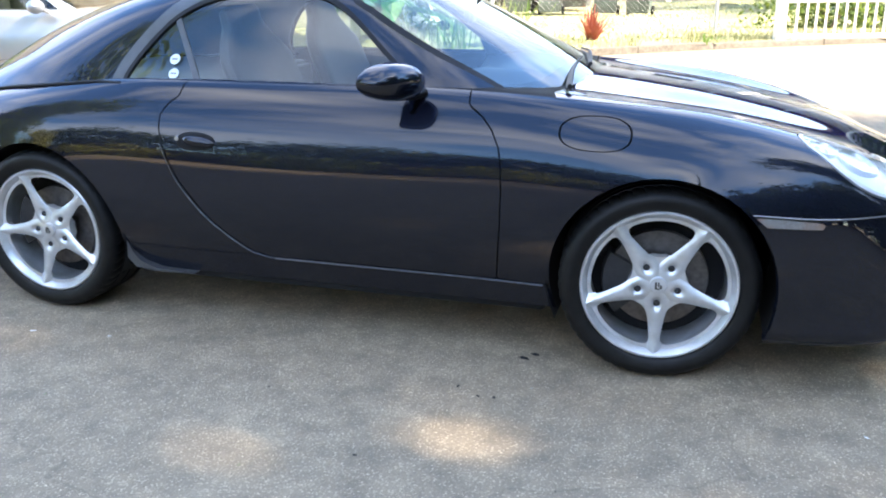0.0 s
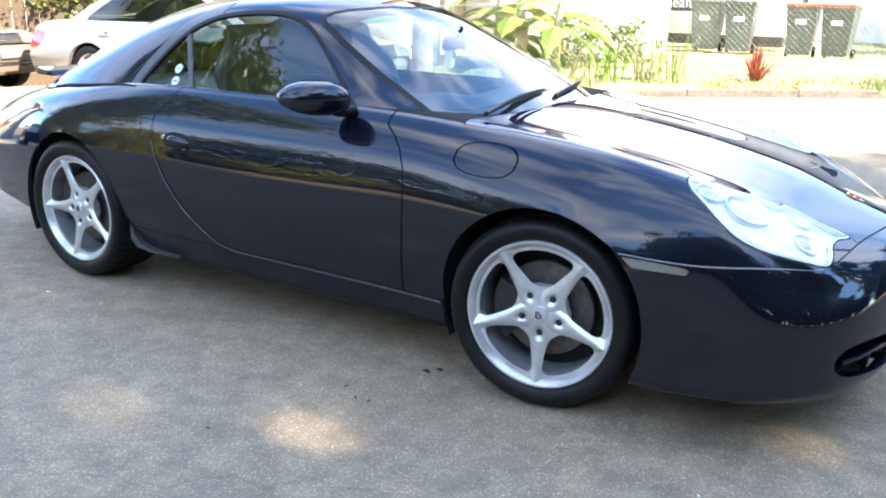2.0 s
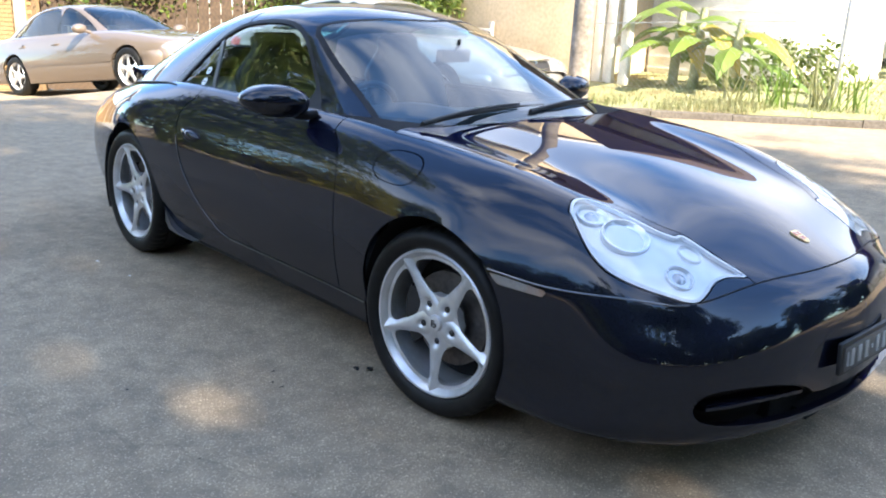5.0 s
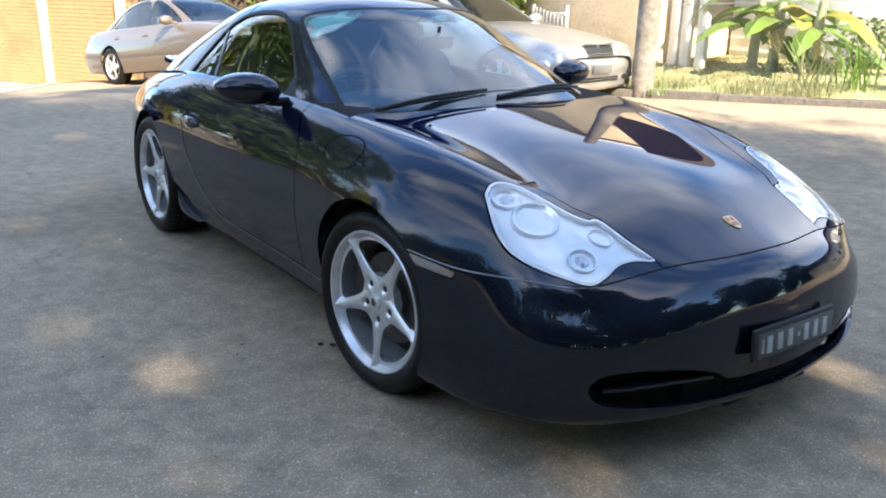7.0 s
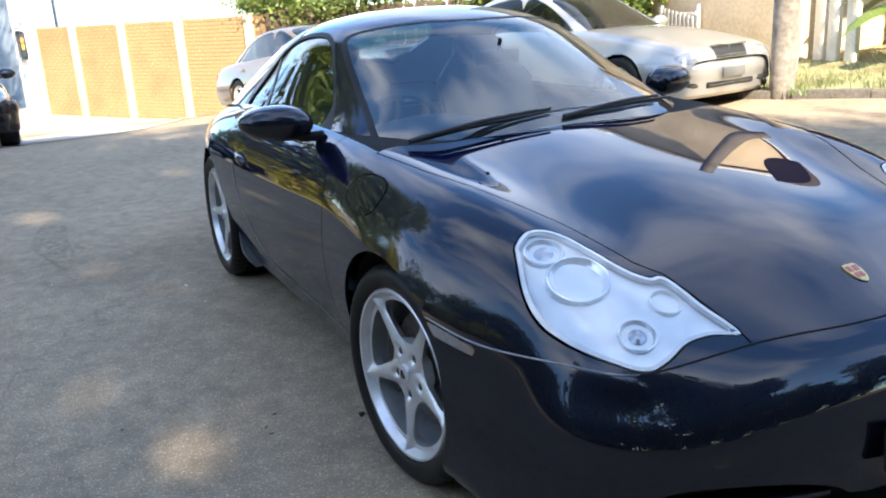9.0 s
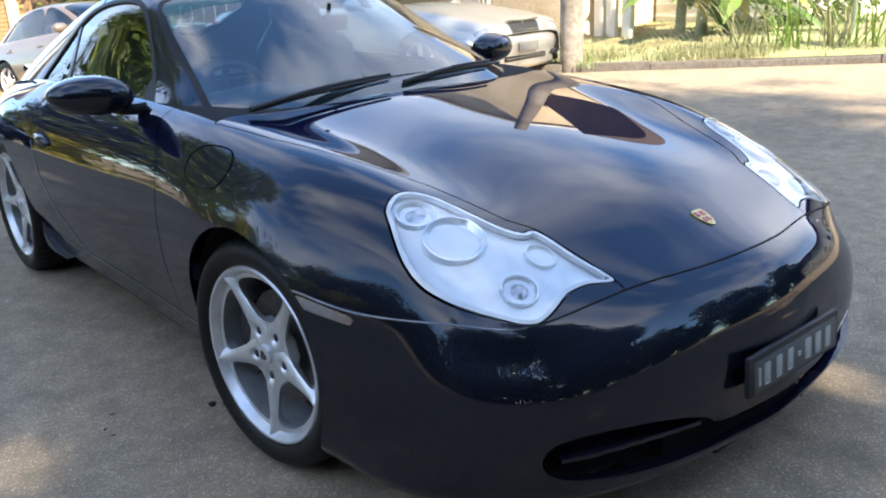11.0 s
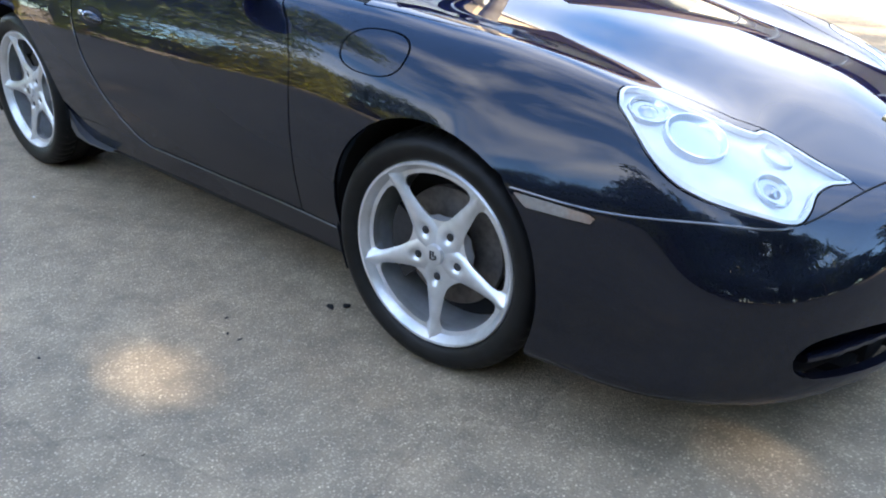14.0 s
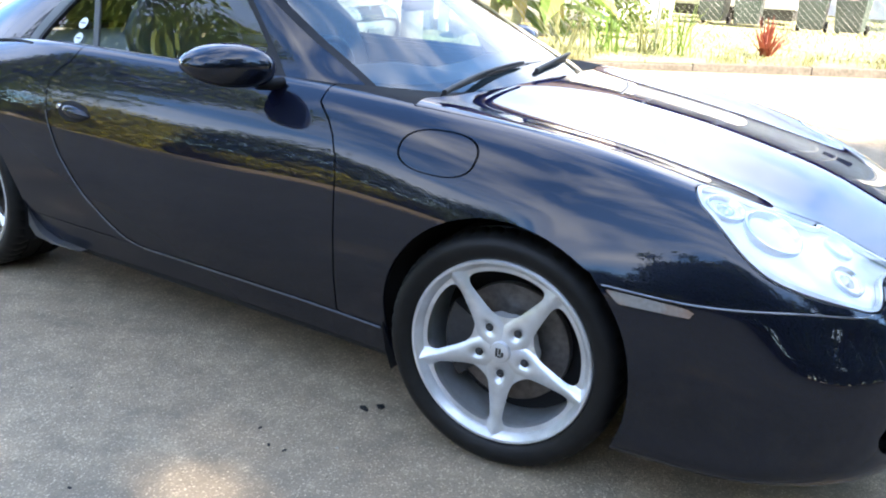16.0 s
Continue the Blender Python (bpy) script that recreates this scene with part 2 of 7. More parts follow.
def poly_field(pts, ax=(0, 2), closed=True):
    """Signed distance to an outline (negative inside) in two of the axes."""
    q = np.array(pts, float)

    def field(p):
        a = p[:, ax[0]][:, None]
        b = p[:, ax[1]][:, None]
        q2 = np.roll(q, -1, axis=0)
        if not closed:
            q1, q2 = q[:-1], q[1:]
        else:
            q1 = q
        ex, ey = q2[:, 0] - q1[:, 0], q2[:, 1] - q1[:, 1]
        wx, wy = a - q1[:, 0], b - q1[:, 1]
        t = np.clip((wx * ex + wy * ey) / (ex * ex + ey * ey + 1e-12), 0, 1)
        dx, dy = wx - ex * t, wy - ey * t
        dist = np.sqrt(dx * dx + dy * dy)
        k = dist.argmin(1)
        d = dist[np.arange(len(k)), k]
        if closed:
            c = ((q1[:, 1] > b) != (q2[:, 1] > b)) & (a < ex * (b - q1[:, 1]) / (ey + 1e-12) + q1[:, 0])
            inside = c.sum(1) % 2 == 1
            return np.where(inside, -d, d)
        side = (ex * wy - ey * wx)[np.arange(len(k)), k]
        return np.where(side > 0, d, -d)

    return field


def smooth_loop(pts, n=8, closed=True):
    """A rounded outline through a few corners."""
    p = [np.array(q, float) for q in pts]
    out, m = [], len(p)
    for i in range(m if closed else m - 1):
        a, b, c, d = (p[(i + k) % m] if closed else p[min(max(i + k, 0), m - 1)] for k in (-1, 0, 1, 2))
        for s in range(n):
            t = s / n
            out.append(0.5 * (2 * b + (c - a) * t + (2 * a - 5 * b + 4 * c - d) * t * t + (3 * b - a - 3 * c + d) * t ** 3))
    if not closed:
        out.append(p[-1])
    return out


# ---- object tools ----
def thing(name, label, category, at=None, group="", kind=""):
    ob = new(name)
    ob.empty_display_size = 0.1
    if at is not None:
        ob.matrix_world = at
    return tagged(ob, label, category, group, kind)


def put(name, data, material, parent=None, label="", m=None):
    ob = new(name, data)
    if material is not None and not data.materials:
        data.materials.append(material)
    if parent is not None:
        ob.parent = parent
    if m is not None:
        ob.matrix_basis = m
    if label:
        tagged(ob, label)
    return ob


def part(name, bm, material, parent=None, label="", m=None, smooth=True):
    me = bpy.data.meshes.new(name)
    bmesh.ops.recalc_face_normals(bm, faces=bm.faces[:])
    bm.to_mesh(me)
    bm.free()
    if smooth:
        for q in me.polygons:
            q.use_smooth = True
        me.set_sharp_from_angle(angle=radians(38))
    return put(name, me, material, parent, label, m)


def shell_part(name, shell, material, parent, label=""):
    return put(name, shell.mesh(name), material, parent, label)


def box(bm, x0, x1, y0, y1, z0, z1, bevel=0.0, seg=2):
    r = bmesh.ops.create_cube(bm, size=1.0)
    bmesh.ops.scale(bm, vec=(x1 - x0, y1 - y0, z1 - z0), verts=r["verts"])
    bmesh.ops.translate(bm, vec=((x0 + x1) / 2, (y0 + y1) / 2, (z0 + z1) / 2), verts=r["verts"])
    if bevel:
        es = list({e for v in r["verts"] for e in v.link_edges})
        bmesh.ops.bevel(bm, geom=es, offset=bevel, segments=seg, affect="EDGES", profile=0.5)
    return bm


def lathe(profile, n=64, axis="y"):
    """Turn a profile of (radius, along) round an axis."""
    bm = bmesh.new()
    rings = []
    for r, h in profile:
        ring = []
        for k in range(n):
            a = 2 * math.pi * k / n
            c, s = r * math.cos(a), r * math.sin(a)
            ring.append(bm.verts.new((c, h, s) if axis == "y" else (c, s, h)))
        rings.append(ring)
    for a, b in zip(rings, rings[1:]):
        for k in range(n):
            bm.faces.new((a[k], a[(k + 1) % n], b[(k + 1) % n], b[k]))
    return bm


def tube(points, radius, n=8):
    """A round bar along points; radius may be a list."""
    bm = bmesh.new()
    pts = [Vector(p) for p in points]
    rings = []
    up = Vector((0.13, 0.31, 0.94)).normalized()
    for i, p in enumerate(pts):
        d = (pts[min(i + 1, len(pts) - 1)] - pts[max(i - 1, 0)]).normalized()
        a = d.cross(up).normalized()
        b = d.cross(a).normalized()
        r = radius[i] if isinstance(radius, (list, tuple)) else radius
        rings.append([bm.verts.new(p + a * (r * math.cos(2 * math.pi * k / n)) + b * (r * math.sin(2 * math.pi * k / n))) for k in range(n)])
    for a, b in zip(rings, rings[1:]):
        for k in range(n):
            bm.faces.new((a[k], a[(k + 1) % n], b[(k + 1) % n], b[k]))
    bm.faces.new(rings[0])
    bm.faces.new(rings[-1][::-1])
    return bm


# ---- the sports car: its sheets ----
FRONT_R, REAR_R = 0.318, 0.321          # tyre radii
WHEELBASE = 2.35


def section(x, ys, zs):
    return [(x, y, z) for y, z in zip(ys, zs)]


BUMPER_TOP = [(.908, 0, .616), (.889, .18, .61), (.826, .38, .602), (.727, .582, .574), (.625, .680, .578), (.46, .800, .571), (.28, .847, .577), (.10, .869, .57), (-.05, .874, .52)]
HULL = [
    BUMPER_TOP,
    [(.785, 0, .660), (.77, .2, .654), (.72, .415, .645), (.648, .582, .640), (.555, .692, .640), (.432, .772, .632), (.262, .832, .612), (.12, .869, .52), (.06, .868, .38)],
    [(.60, 0, .733), (.595, .22, .725), (.57, .43, .715), (.50, .592, .738), (.44, .708, .722), (.345, .790, .685), (.23, .842, .625), (.13, .873, .46), (.08, .852, .26)],
    [(.38, 0, .79), (.38, .22, .782), (.37, .44, .771), (.33, .60, .795), (.29, .717, .78), (.23, .810, .72), (.17, .857, .62), (.12, .878, .42), (.12, .845, .2)],
    [(.14, 0, .838), (.14, .23, .83), (.14, .46, .818), (.12, .617, .84), (.11, .733, .815), (.09, .827, .742), (.06, .871, .62), (.05, .882, .42), (.05, .845, .2)],
    section(-.12, (0, .24, .48, .632, .74, .828, .873, .877, .835), (.876, .868, .855, .868, .84, .757, .62, .42, .2)),
    section(-.36, (0, .25, .49, .648, .745, .823, .862, .866, .825), (.905, .898, .886, .89, .86, .772, .62, .42, .2)),
    section(-.62, (0, .26, .50, .66, .743, .816, .853, .856, .815), (.915, .912, .905, .905, .872, .778, .62, .42, .2)),
    section(-.95, (0, .26, .50, .662, .74, .814, .852, .854, .812), (.92, .92, .92, .915, .878, .775, .61, .42, .2)),
    section(-1.40, (0, .26, .50, .67, .742, .816, .853, .855, .812), (.92, .92, .92, .915, .88, .775, .61, .42, .2)),
    section(-1.80, (0, .26, .50, .68, .75, .823, .858, .86, .815), (.92, .92, .92, .918, .882, .78, .62, .42, .2)),
    section(-2.10, (0, .26, .50, .67, .757, .842, .878, .882, .832), (.92, .92, .92, .912, .875, .78, .62, .42, .2)),
    section(-2.40, (0, .26, .48, .65, .758, .85, .888, .892, .842), (.90, .897, .89, .882, .855, .77, .62, .42, .2)),
    section(-2.75, (0, .26, .48, .635, .74, .833, .876, .88, .83), (.855, .85, .845, .84, .815, .74, .60, .42, .22)),
    section(-3.05, (0, .25, .46, .60, .70, .79, .84, .85, .80), (.80, .795, .79, .785, .76, .70, .58, .42, .24)),
    section(-3.26, (0, .25, .44, .565, .65, .72, .76, .77, .74), (.73, .725, .72, .71, .69, .64, .56, .42, .26)),
    section(-3.38, (0, .24, .42, .53, .60, .65, .68, .69, .66), (.62, .62, .615, .61, .595, .57, .52, .42, .28)),
    section(-3.42, (0, .23, .40, .50, .56, .60, .62, .63, .61), (.48, .48, .48, .475, .47, .46, .44, .40, .32)),
]
NOSE = [
    BUMPER_TOP,
    [(.975, 0, .579), (.957, .18, .574), (.90, .38, .563), (.782, .578, .513), (.665, .704, .517), (.50, .796, .528), (.30, .849, .54), (.12, .873, .53), (0, .878, .48)],
    [(1.012, 0, .502), (.996, .18, .497), (.938, .39, .485), (.812, .592, .46), (.688, .722, .458), (.52, .802, .455), (.34, .850, .465), (.17, .876, .46), (.05, .882, .44)],
    [(1.022, 0, .40), (1.006, .18, .395), (.947, .40, .385), (.825, .60, .37), (.70, .73, .365), (.54, .805, .37), (.37, .854, .375), (.21, .880, .37), (.08, .886, .37)],
    [(1.014, 0, .29), (.998, .19, .29), (.94, .41, .285), (.82, .605, .285), (.70, .73, .28), (.545, .806, .28), (.38, .852, .28), (.24, .876, .28), (.1, .886, .28)],
    [(1.0, 0, .205), (.983, .19, .205), (.926, .41, .205), (.808, .60, .205), (.69, .725, .205), (.545, .81, .205), (.39, .852, .205), (.25, .868, .205), (.1, .87, .2)],
    [(.945, 0, .172), (.93, .19, .172), (.875, .39, .172), (.76, .575, .165), (.645, .695, .165), (.515, .775, .165), (.39, .815, .165), (.25, .832, .165), (.1, .84, .165)],
]
CABIN = [
    [(-.20, 0, .83), (-.22, .25, .83), (-.32, .50, .825), (-.46, .66, .81), (-.51, .70, .795), (-.53, .73, .775)],
    [(-.36, 0, .927), (-.38, .25, .925), (-.45, .48, .915), (-.58, .645, .90), (-.64, .69, .885), (-.66, .722, .86)],
    [(-.60, 0, 1.06), (-.62, .24, 1.055), (-.69, .46, 1.03), (-.81, .595, .99), (-.85, .645, .945), (-.87, .717, .865)],
    [(-.82, 0, 1.17), (-.84, .23, 1.163), (-.91, .44, 1.135), (-1.01, .56, 1.09), (-1.05, .607, 1.01), (-1.08, .712, .868)],
    [(-1.0, 0, 1.245), (-1.02, .22, 1.238), (-1.09, .42, 1.21), (-1.17, .525, 1.17), (-1.21, .592, 1.05), (-1.23, .712, .87)],
    [(-1.30, 0, 1.30), (-1.31, .22, 1.292), (-1.35, .41, 1.258), (-1.40, .517, 1.2), (-1.42, .595, 1.06), (-1.43, .715, .87)],
    section(-1.70, (0, .22, .40, .515, .603, .72), (1.30, 1.29, 1.255, 1.19, 1.05, .87)),
    section(-2.00, (0, .22, .39, .515, .61, .725), (1.265, 1.255, 1.215, 1.14, 1.02, .87)),
    section(-2.30, (0, .22, .38, .505, .61, .715), (1.195, 1.18, 1.14, 1.07, .98, .86)),
    section(-2.60, (0, .20, .36, .48, .58, .665), (1.09, 1.08, 1.04, .98, .92, .83)),
    section(-2.85, (0, .20, .34, .44, .53, .60), (.97, .955, .93, .89, .85, .79)),
    section(-3.05, (0, .20, .34, .44, .53, .60), (.85, .84, .82, .79, .76, .72)),
]



def fuller(row, push):
    """Round the corners of the nose outwards."""
    out = []
    for x, y, z in row:
        a, c = min(max((y - .3) / .25, 0), 1), min(max((x - .35) / .25, 0), 1)
        w = a * a * (3 - 2 * a) * c * c * (3 - 2 * c)
        out.append((x + push * w, y + .5 * push * w, z))
    return out


HULL[0] = NOSE[0] = fuller(BUMPER_TOP, .068)
HULL[1] = fuller(HULL[1], .056)
HULL[2] = fuller(HULL[2], .026)
for k in range(1, len(NOSE)):
    NOSE[k] = fuller(NOSE[k], .052)


def tuck(x, y, z):
    """Draw the tail in towards its lamps and the flanks in towards the sills."""
    k = float(np.interp(x, (-3.42, -3.26, -3.05, -2.75, -2.6, -2.4, -2.1, -1.8), (.87, .862, .85, .897, .922, .953, .978, 1.0)))
    low = float(np.interp(z, (.2, .45, .66), (.955, .98, 1.0))) if x > -2.3 else 1.0
    fade = min(max((.15 - x) / .3, 0), 1)
    return y * k * (1 + (low - 1) * fade)


HULL[4:] = [[(x, tuck(x, y, z), z) for x, y, z in row] for row in HULL[4:]]


def unit(a):
    return a / np.maximum(np.linalg.norm(a, axis=-1, keepdims=True), 1e-9)


hull_p, hull_n = spline_sheet(HULL, 380, 130)
hull = Shell.grid(hull_p, hull_n, (0, 1, 0.5))
nose_p, nose_n = spline_sheet(NOSE, 70, 120)
nose = Shell.grid(nose_p, nose_n, (1, 0.5, 0))
# the two sheets flow into one another along the top of the bumper
hn, nn = hull.n.reshape(hull_p.shape), nose.n.reshape(nose_p.shape)
hs, ns = np.linspace(0, 1, hn.shape[1]), np.linspace(0, 1, nn.shape[1])
other_h = np.stack([np.interp(hs, ns, nn[0, :, k]) for k in range(3)], 1)
other_n = np.stack([np.interp(ns, hs, hn[0, :, k]) for k in range(3)], 1)
joint_h, joint_n = unit(hn[0] + other_h), unit(nn[0] + other_n)
for joint, xs_ in ((joint_h, hull_p[0, :, 0]), (joint_n, nose_p[0, :, 0])):
    m = np.clip((xs_ - .05) / .15, 0, 1) * np.clip((.86 - xs_) / .1, 0, 1)
    for _ in range(160):
        q = joint.copy()
        q[1:-1] = joint[1:-1] + joint[:-2] + joint[2:]
        joint[:] = unit(joint * (1 - m[:, None]) + unit(q) * m[:, None])
for sheet, joint, rows_in in ((hn, joint_h, 14), (nn, joint_n, 8)):
    start = sheet[0].copy()
    for i in range(rows_in):
        w = (1 - i / rows_in) ** 2
        sheet[i] = unit(sheet[i] + w * (joint - start))
for sheet, pts, turns in ((hn, hull_p, 40), (nn, nose_p, 8)):
    mask = (np.clip((pts[:, :, 0] - .08) / .2, 0, 1) * np.clip((.74 - pts[:, :, 2]) / .08, 0, 1) * np.clip((pts[:, :, 1] - .3) / .2, 0, 1))[:, :, None]
    for _ in range(turns):
        q = sheet.copy()
        q[1:-1, 1:-1] = sheet[1:-1, 1:-1] + sheet[:-2, 1:-1] + sheet[2:, 1:-1] + sheet[1:-1, :-2] + sheet[1:-1, 2:]
        sheet[:] = unit(sheet * (1 - mask) + unit(q) * mask)
# even flow of the front wing between wheel arch and headlamp
for sheet, pts in ((hn, hull_p), (nn, nose_p)):
    px, py, pz = pts[:, :, 0], pts[:, :, 1], pts[:, :, 2]
    w = np.clip((px - .02) / .12, 0, 1) * np.clip((.80 - px) / .34, 0, 1) * np.clip((py - .70) / .06, 0, 1) * np.clip((.76 - pz) / .10, 0, 1) * np.clip((pz - .22) / .08, 0, 1)
    w = (w * w * (3 - 2 * w))[:, :, None]
    goal = unit(np.stack([.02 + .75 * px, np.ones_like(px), np.where(pz > .55, .12 + (pz - .55) * 3.6, .12 - (.55 - pz) * 1.1)], -1))
    sheet[:] = unit(sheet * (1 - w) + goal * w)
hull.n, nose.n = hn.reshape(-1, 3), nn.reshape(-1, 3)
sheet_p, sheet_n = spline_sheet(CABIN, 240, 70)
cabin = Shell.grid(sheet_p, sheet_n, (0, 0.3, 1))


def arch(x0, z0, r):
    return lambda p: np.hypot(p[:, 0] - x0, p[:, 2] - z0) - r


FRONT_ARCH, REAR_ARCH = arch(0.0, 0.325, 0.352), arch(-WHEELBASE, 0.325, 0.352)
LAMP_CLEAR = glass_mat("lamp_lens", (0.96, 0.97, 0.98))
LAMP_SHELL = mat("lamp_reflector", (0.76, 0.76, 0.745), 0.28, 0.15, 0.6, vary=0.05, dirt=(0.64, 0.64, 0.63), dirt_scale=14)
LAMP_RIM = mat("lamp_seal", (0.66, 0.66, 0.66), 0.25, 0.1, coat=0.6, vary=0.1)
BOWL = mat("reflector_bowl", (0.80, 0.81, 0.82), 0.22, 0.6, vary=0.04)
AMBER = mat("amber_lens", (0.75, 0.24, 0.04), 0.12, coat=0.8, vary=0.1)
RED_LENS = mat("red_lens", (0.55, 0.02, 0.015), 0.12, coat=0.8, vary=0.1)
MARKER = mat("clear_marker_lens", (0.24, 0.23, 0.22), 0.15, 0.2, coat=1.0, vary=0.15, scale=90, dirt=(0.30, 0.19, 0.14), dirt_scale=14)
SEAL = mat("window_seal", (0.012, 0.012, 0.014), 0.55, vary=0.2, spec=0.2)
COWL = mat("cowl_plastic", (0.010, 0.010, 0.011), 0.75, vary=0.3, scale=60, spec=0.15)
TRIM = mat("satin_trim", (0.075, 0.077, 0.085), 0.38, 0.2, vary=0.1, coat=0.3)
LEATHER = mat("dark_leather", (0.030, 0.032, 0.037), 0.5, vary=0.25, scale=80, bump=0.0005)
DASH = mat("dash_plastic", (0.030, 0.032, 0.038), 0.55, vary=0.2, scale=120, bump=0.0003)
MIRROR = mat("mirror_glass", (0.85, 0.87, 0.9), 0.03, 1.0, vary=0.01)
PLATE = mat("plate_grey", (0.085, 0.085, 0.083), 0.45, vary=0.15)
PLATE_MARK = mat("plate_pale_mark", (0.42, 0.42, 0.40), 0.45, vary=0.1)
INK = mat("plate_ink", (0.045, 0.045, 0.045), 0.4)
STICKER = mat("sticker_paper", (0.72, 0.78, 0.76), 0.5, vary=0.05)
GOLD = mat("badge_gold", (0.62, 0.45, 0.2), 0.28, 0.9, vary=0.2, scale=200)
LENS = mat("projector_glass", (0.42, 0.43, 0.45), 0.08, 0.5, coat=1.0, vary=0.05)
# pale grey that paints the highlight on the wing's crease
JOINT_GLINT = mat("painted_joint_glint", (0.20, 0.205, 0.22), 0.25, 0.4, coat=1.0, vary=0.2, scale=40)
GREYTINT = mat("grey_insert", (0.2, 0.2, 0.21), 0.5)


def closed_field(pts, ax=(0, 2), guard=None):
    f = poly_field(pts, ax)
    if guard is None:
        return f
    return lambda p: np.where(guard(p), f(p), 0.5)


def lamp_axes(p):
    return np.stack([p[:, 1], 0.83 * p[:, 0] - 0.55 * p[:, 2]], axis=1)


LAMP_RING = [(.423, .690, .742), (.398, .674, .762), (.376, .632, .780), (.383, .588, .780), (.42, .552, .768), (.488, .522, .744), (.556, .493, .718), (.597, .458, .703),
             (.617, .424, .697), (.713, .404, .652), (.803, .382, .608), (.769, .440, .604), (.744, .488, .594), (.733, .530, .566), (.717, .572, .538), (.694, .604, .530),
             (.661, .633, .538), (.621, .663, .557), (.577, .690, .596), (.532, .709, .643), (.482, .709, .694)]
LAMP_2D = smooth_loop(lamp_axes(np.array([fuller([p], .022 + .033 * min(max((p[1] - .42) / .14, 0), 1) * (p[2] < .71))[0] for p in LAMP_RING])), 5)
_lamp2 = poly_field(LAMP_2D, (0, 1))


def lamp_field(p):
    q = lamp_axes(p)
    return np.where((p[:, 0] > 0.25) & (p[:, 2] > 0.45), _lamp2(q), 0.5)


DOOR = [(-.637, .863), (-.585, .83), (-.549, .793), (-.522, .74), (-.512, .69), (-.508, .6), (-.512, .49), (-.53, .287), (-1.36, .290), (-1.449, .315), (-1.535, .378), (-1.606, .445),
        (-1.69, .56), (-1.735, .65), (-1.757, .70), (-1.770, .76), (-1.771, .80), (-1.745, .84), (-1.714, .862), (-1.70, .96), (-.66, .96)]
HOOD = [(1.3, -.3), (1.3, .385), (.803, .385), (.713, .406), (.622, .426), (.566, .466), (.497, .485), (.368, .520), (.191, .592), (.05, .637), (-.088, .668), (-.31, .694), (-.365, .70),
        (-.385, .62), (-.36, .4), (-.34, .2), (-.335, -.3)]
COCKPIT = [(-.46, -.3), (-.46, .25), (-.54, .5), (-.66, .675), (-.8, .692), (-1.2, .690), (-1.7, .696), (-2.0, .70), (-2.3, .685), (-2.6, .635), (-2.76, .58), (-2.84, .48), (-2.88, .3), (-2.9, -.3)]
SILL = [(-.3, .288), (-1.76, .297), (-2.06, .297), (-2.06, .05), (-.3, .05)]
MARK = [(.262, .572), (.36, .569), (.448, .563), (.462, .555), (.456, .541), (.40, .541), (.30, .542)]
INTAKE = [(-.3, .284), (.20, .284)] + [tuple(p) for p in smooth_loop([(.25, .293), (.30, .322), (.42, .350), (.55, .358), (.632, .345), (.658, .305), (.625, .262), (.50, .243), (.25, .226)], 4, False)] + [(-.3, .220)]
TAIL = [(-3.0, .705), (-3.7, .73), (-3.7, .61), (-3.06, .62)]
WINDOW = smooth_loop([(-1.975, .885), (-1.965, .95), (-1.895, 1.05), (-1.80, 1.133), (-1.655, 1.188), (-1.43, 1.209), (-1.27, 1.195), (-1.14, 1.135), (-.985, 1.005), (-.86, .905), (-.78, .855),
                      (-1.0, .84), (-1.5, .84), (-1.9, .85)], 4)
SCREEN_EDGE = [(-.1, -.3), (-.1, .52), (-.45, .655), (-.58, .632), (-.72, .598), (-.87, .568), (-1.0, .545), (-1.12, .515), (-1.165, .478), (-1.14, .41), (-1.075, .28), (-1.02, .12), (-1.005, 0), (-1.005, -.3)]
BACKLIGHT = [(-2.02, -.3), (-2.03, .25), (-2.10, .36), (-2.25, .395), (-2.5, .385), (-2.66, .34), (-2.70, .2), (-2.70, -.3)]


def flap_field(p):
    d = (np.abs((p[:, 0] + .222) / .110) ** 2.5 + np.abs((p[:, 2] - .793 + .03 * (p[:, 0] + .222)) / .048) ** 2.5) ** 0.4
    return np.where(p[:, 1] > .5, (d - 1) * .055, 0.5)


sports_car = thing("sports_car", "dark midnight-blue two-door sports coupe with hardtop parked on asphalt", "car")
door_f = closed_field(DOOR, (0, 2), lambda p: p[:, 1] > .55)
hood_f = closed_field(HOOD, (0, 1), lambda p: p[:, 2] > .45)
cock_f = closed_field(COCKPIT, (0, 1), lambda p: p[:, 2] > .45)
sill_f = closed_field(SILL, (0, 2), lambda p: p[:, 1] > .55)
tail_f = closed_field(TAIL, (0, 2), lambda p: p[:, 1] > .45)
mark_f = closed_field(MARK, (0, 2), lambda p: p[:, 1] > .6)
intake_f = closed_field(INTAKE, (1, 2), lambda p: p[:, 0] > .7)
window_f = closed_field(WINDOW, (0, 2), lambda p: p[:, 1] > .4)
screen_f = closed_field(SCREEN_EDGE, (0, 1), lambda p: p[:, 0] > -1.25)
back_f = closed_field(BACKLIGHT, (0, 1), lambda p: p[:, 0] < -1.95)
lamp_bits = {1: [], -1: []}
middle = {"bonnet": None, "front_bumper": None, "scuttle": None, "hardtop": None, "windscreen": None, "sun_band": None, "rear_window": None, "windscreen_band": None}


def gather(key, s, sgn):
    s = s.packed()
    s = s if sgn > 0 else s.mirrored()
    middle[key] = s if middle[key] is None else middle[key].join(s)


def near_middle(p):
    return abs(p[1]) < 1e-4


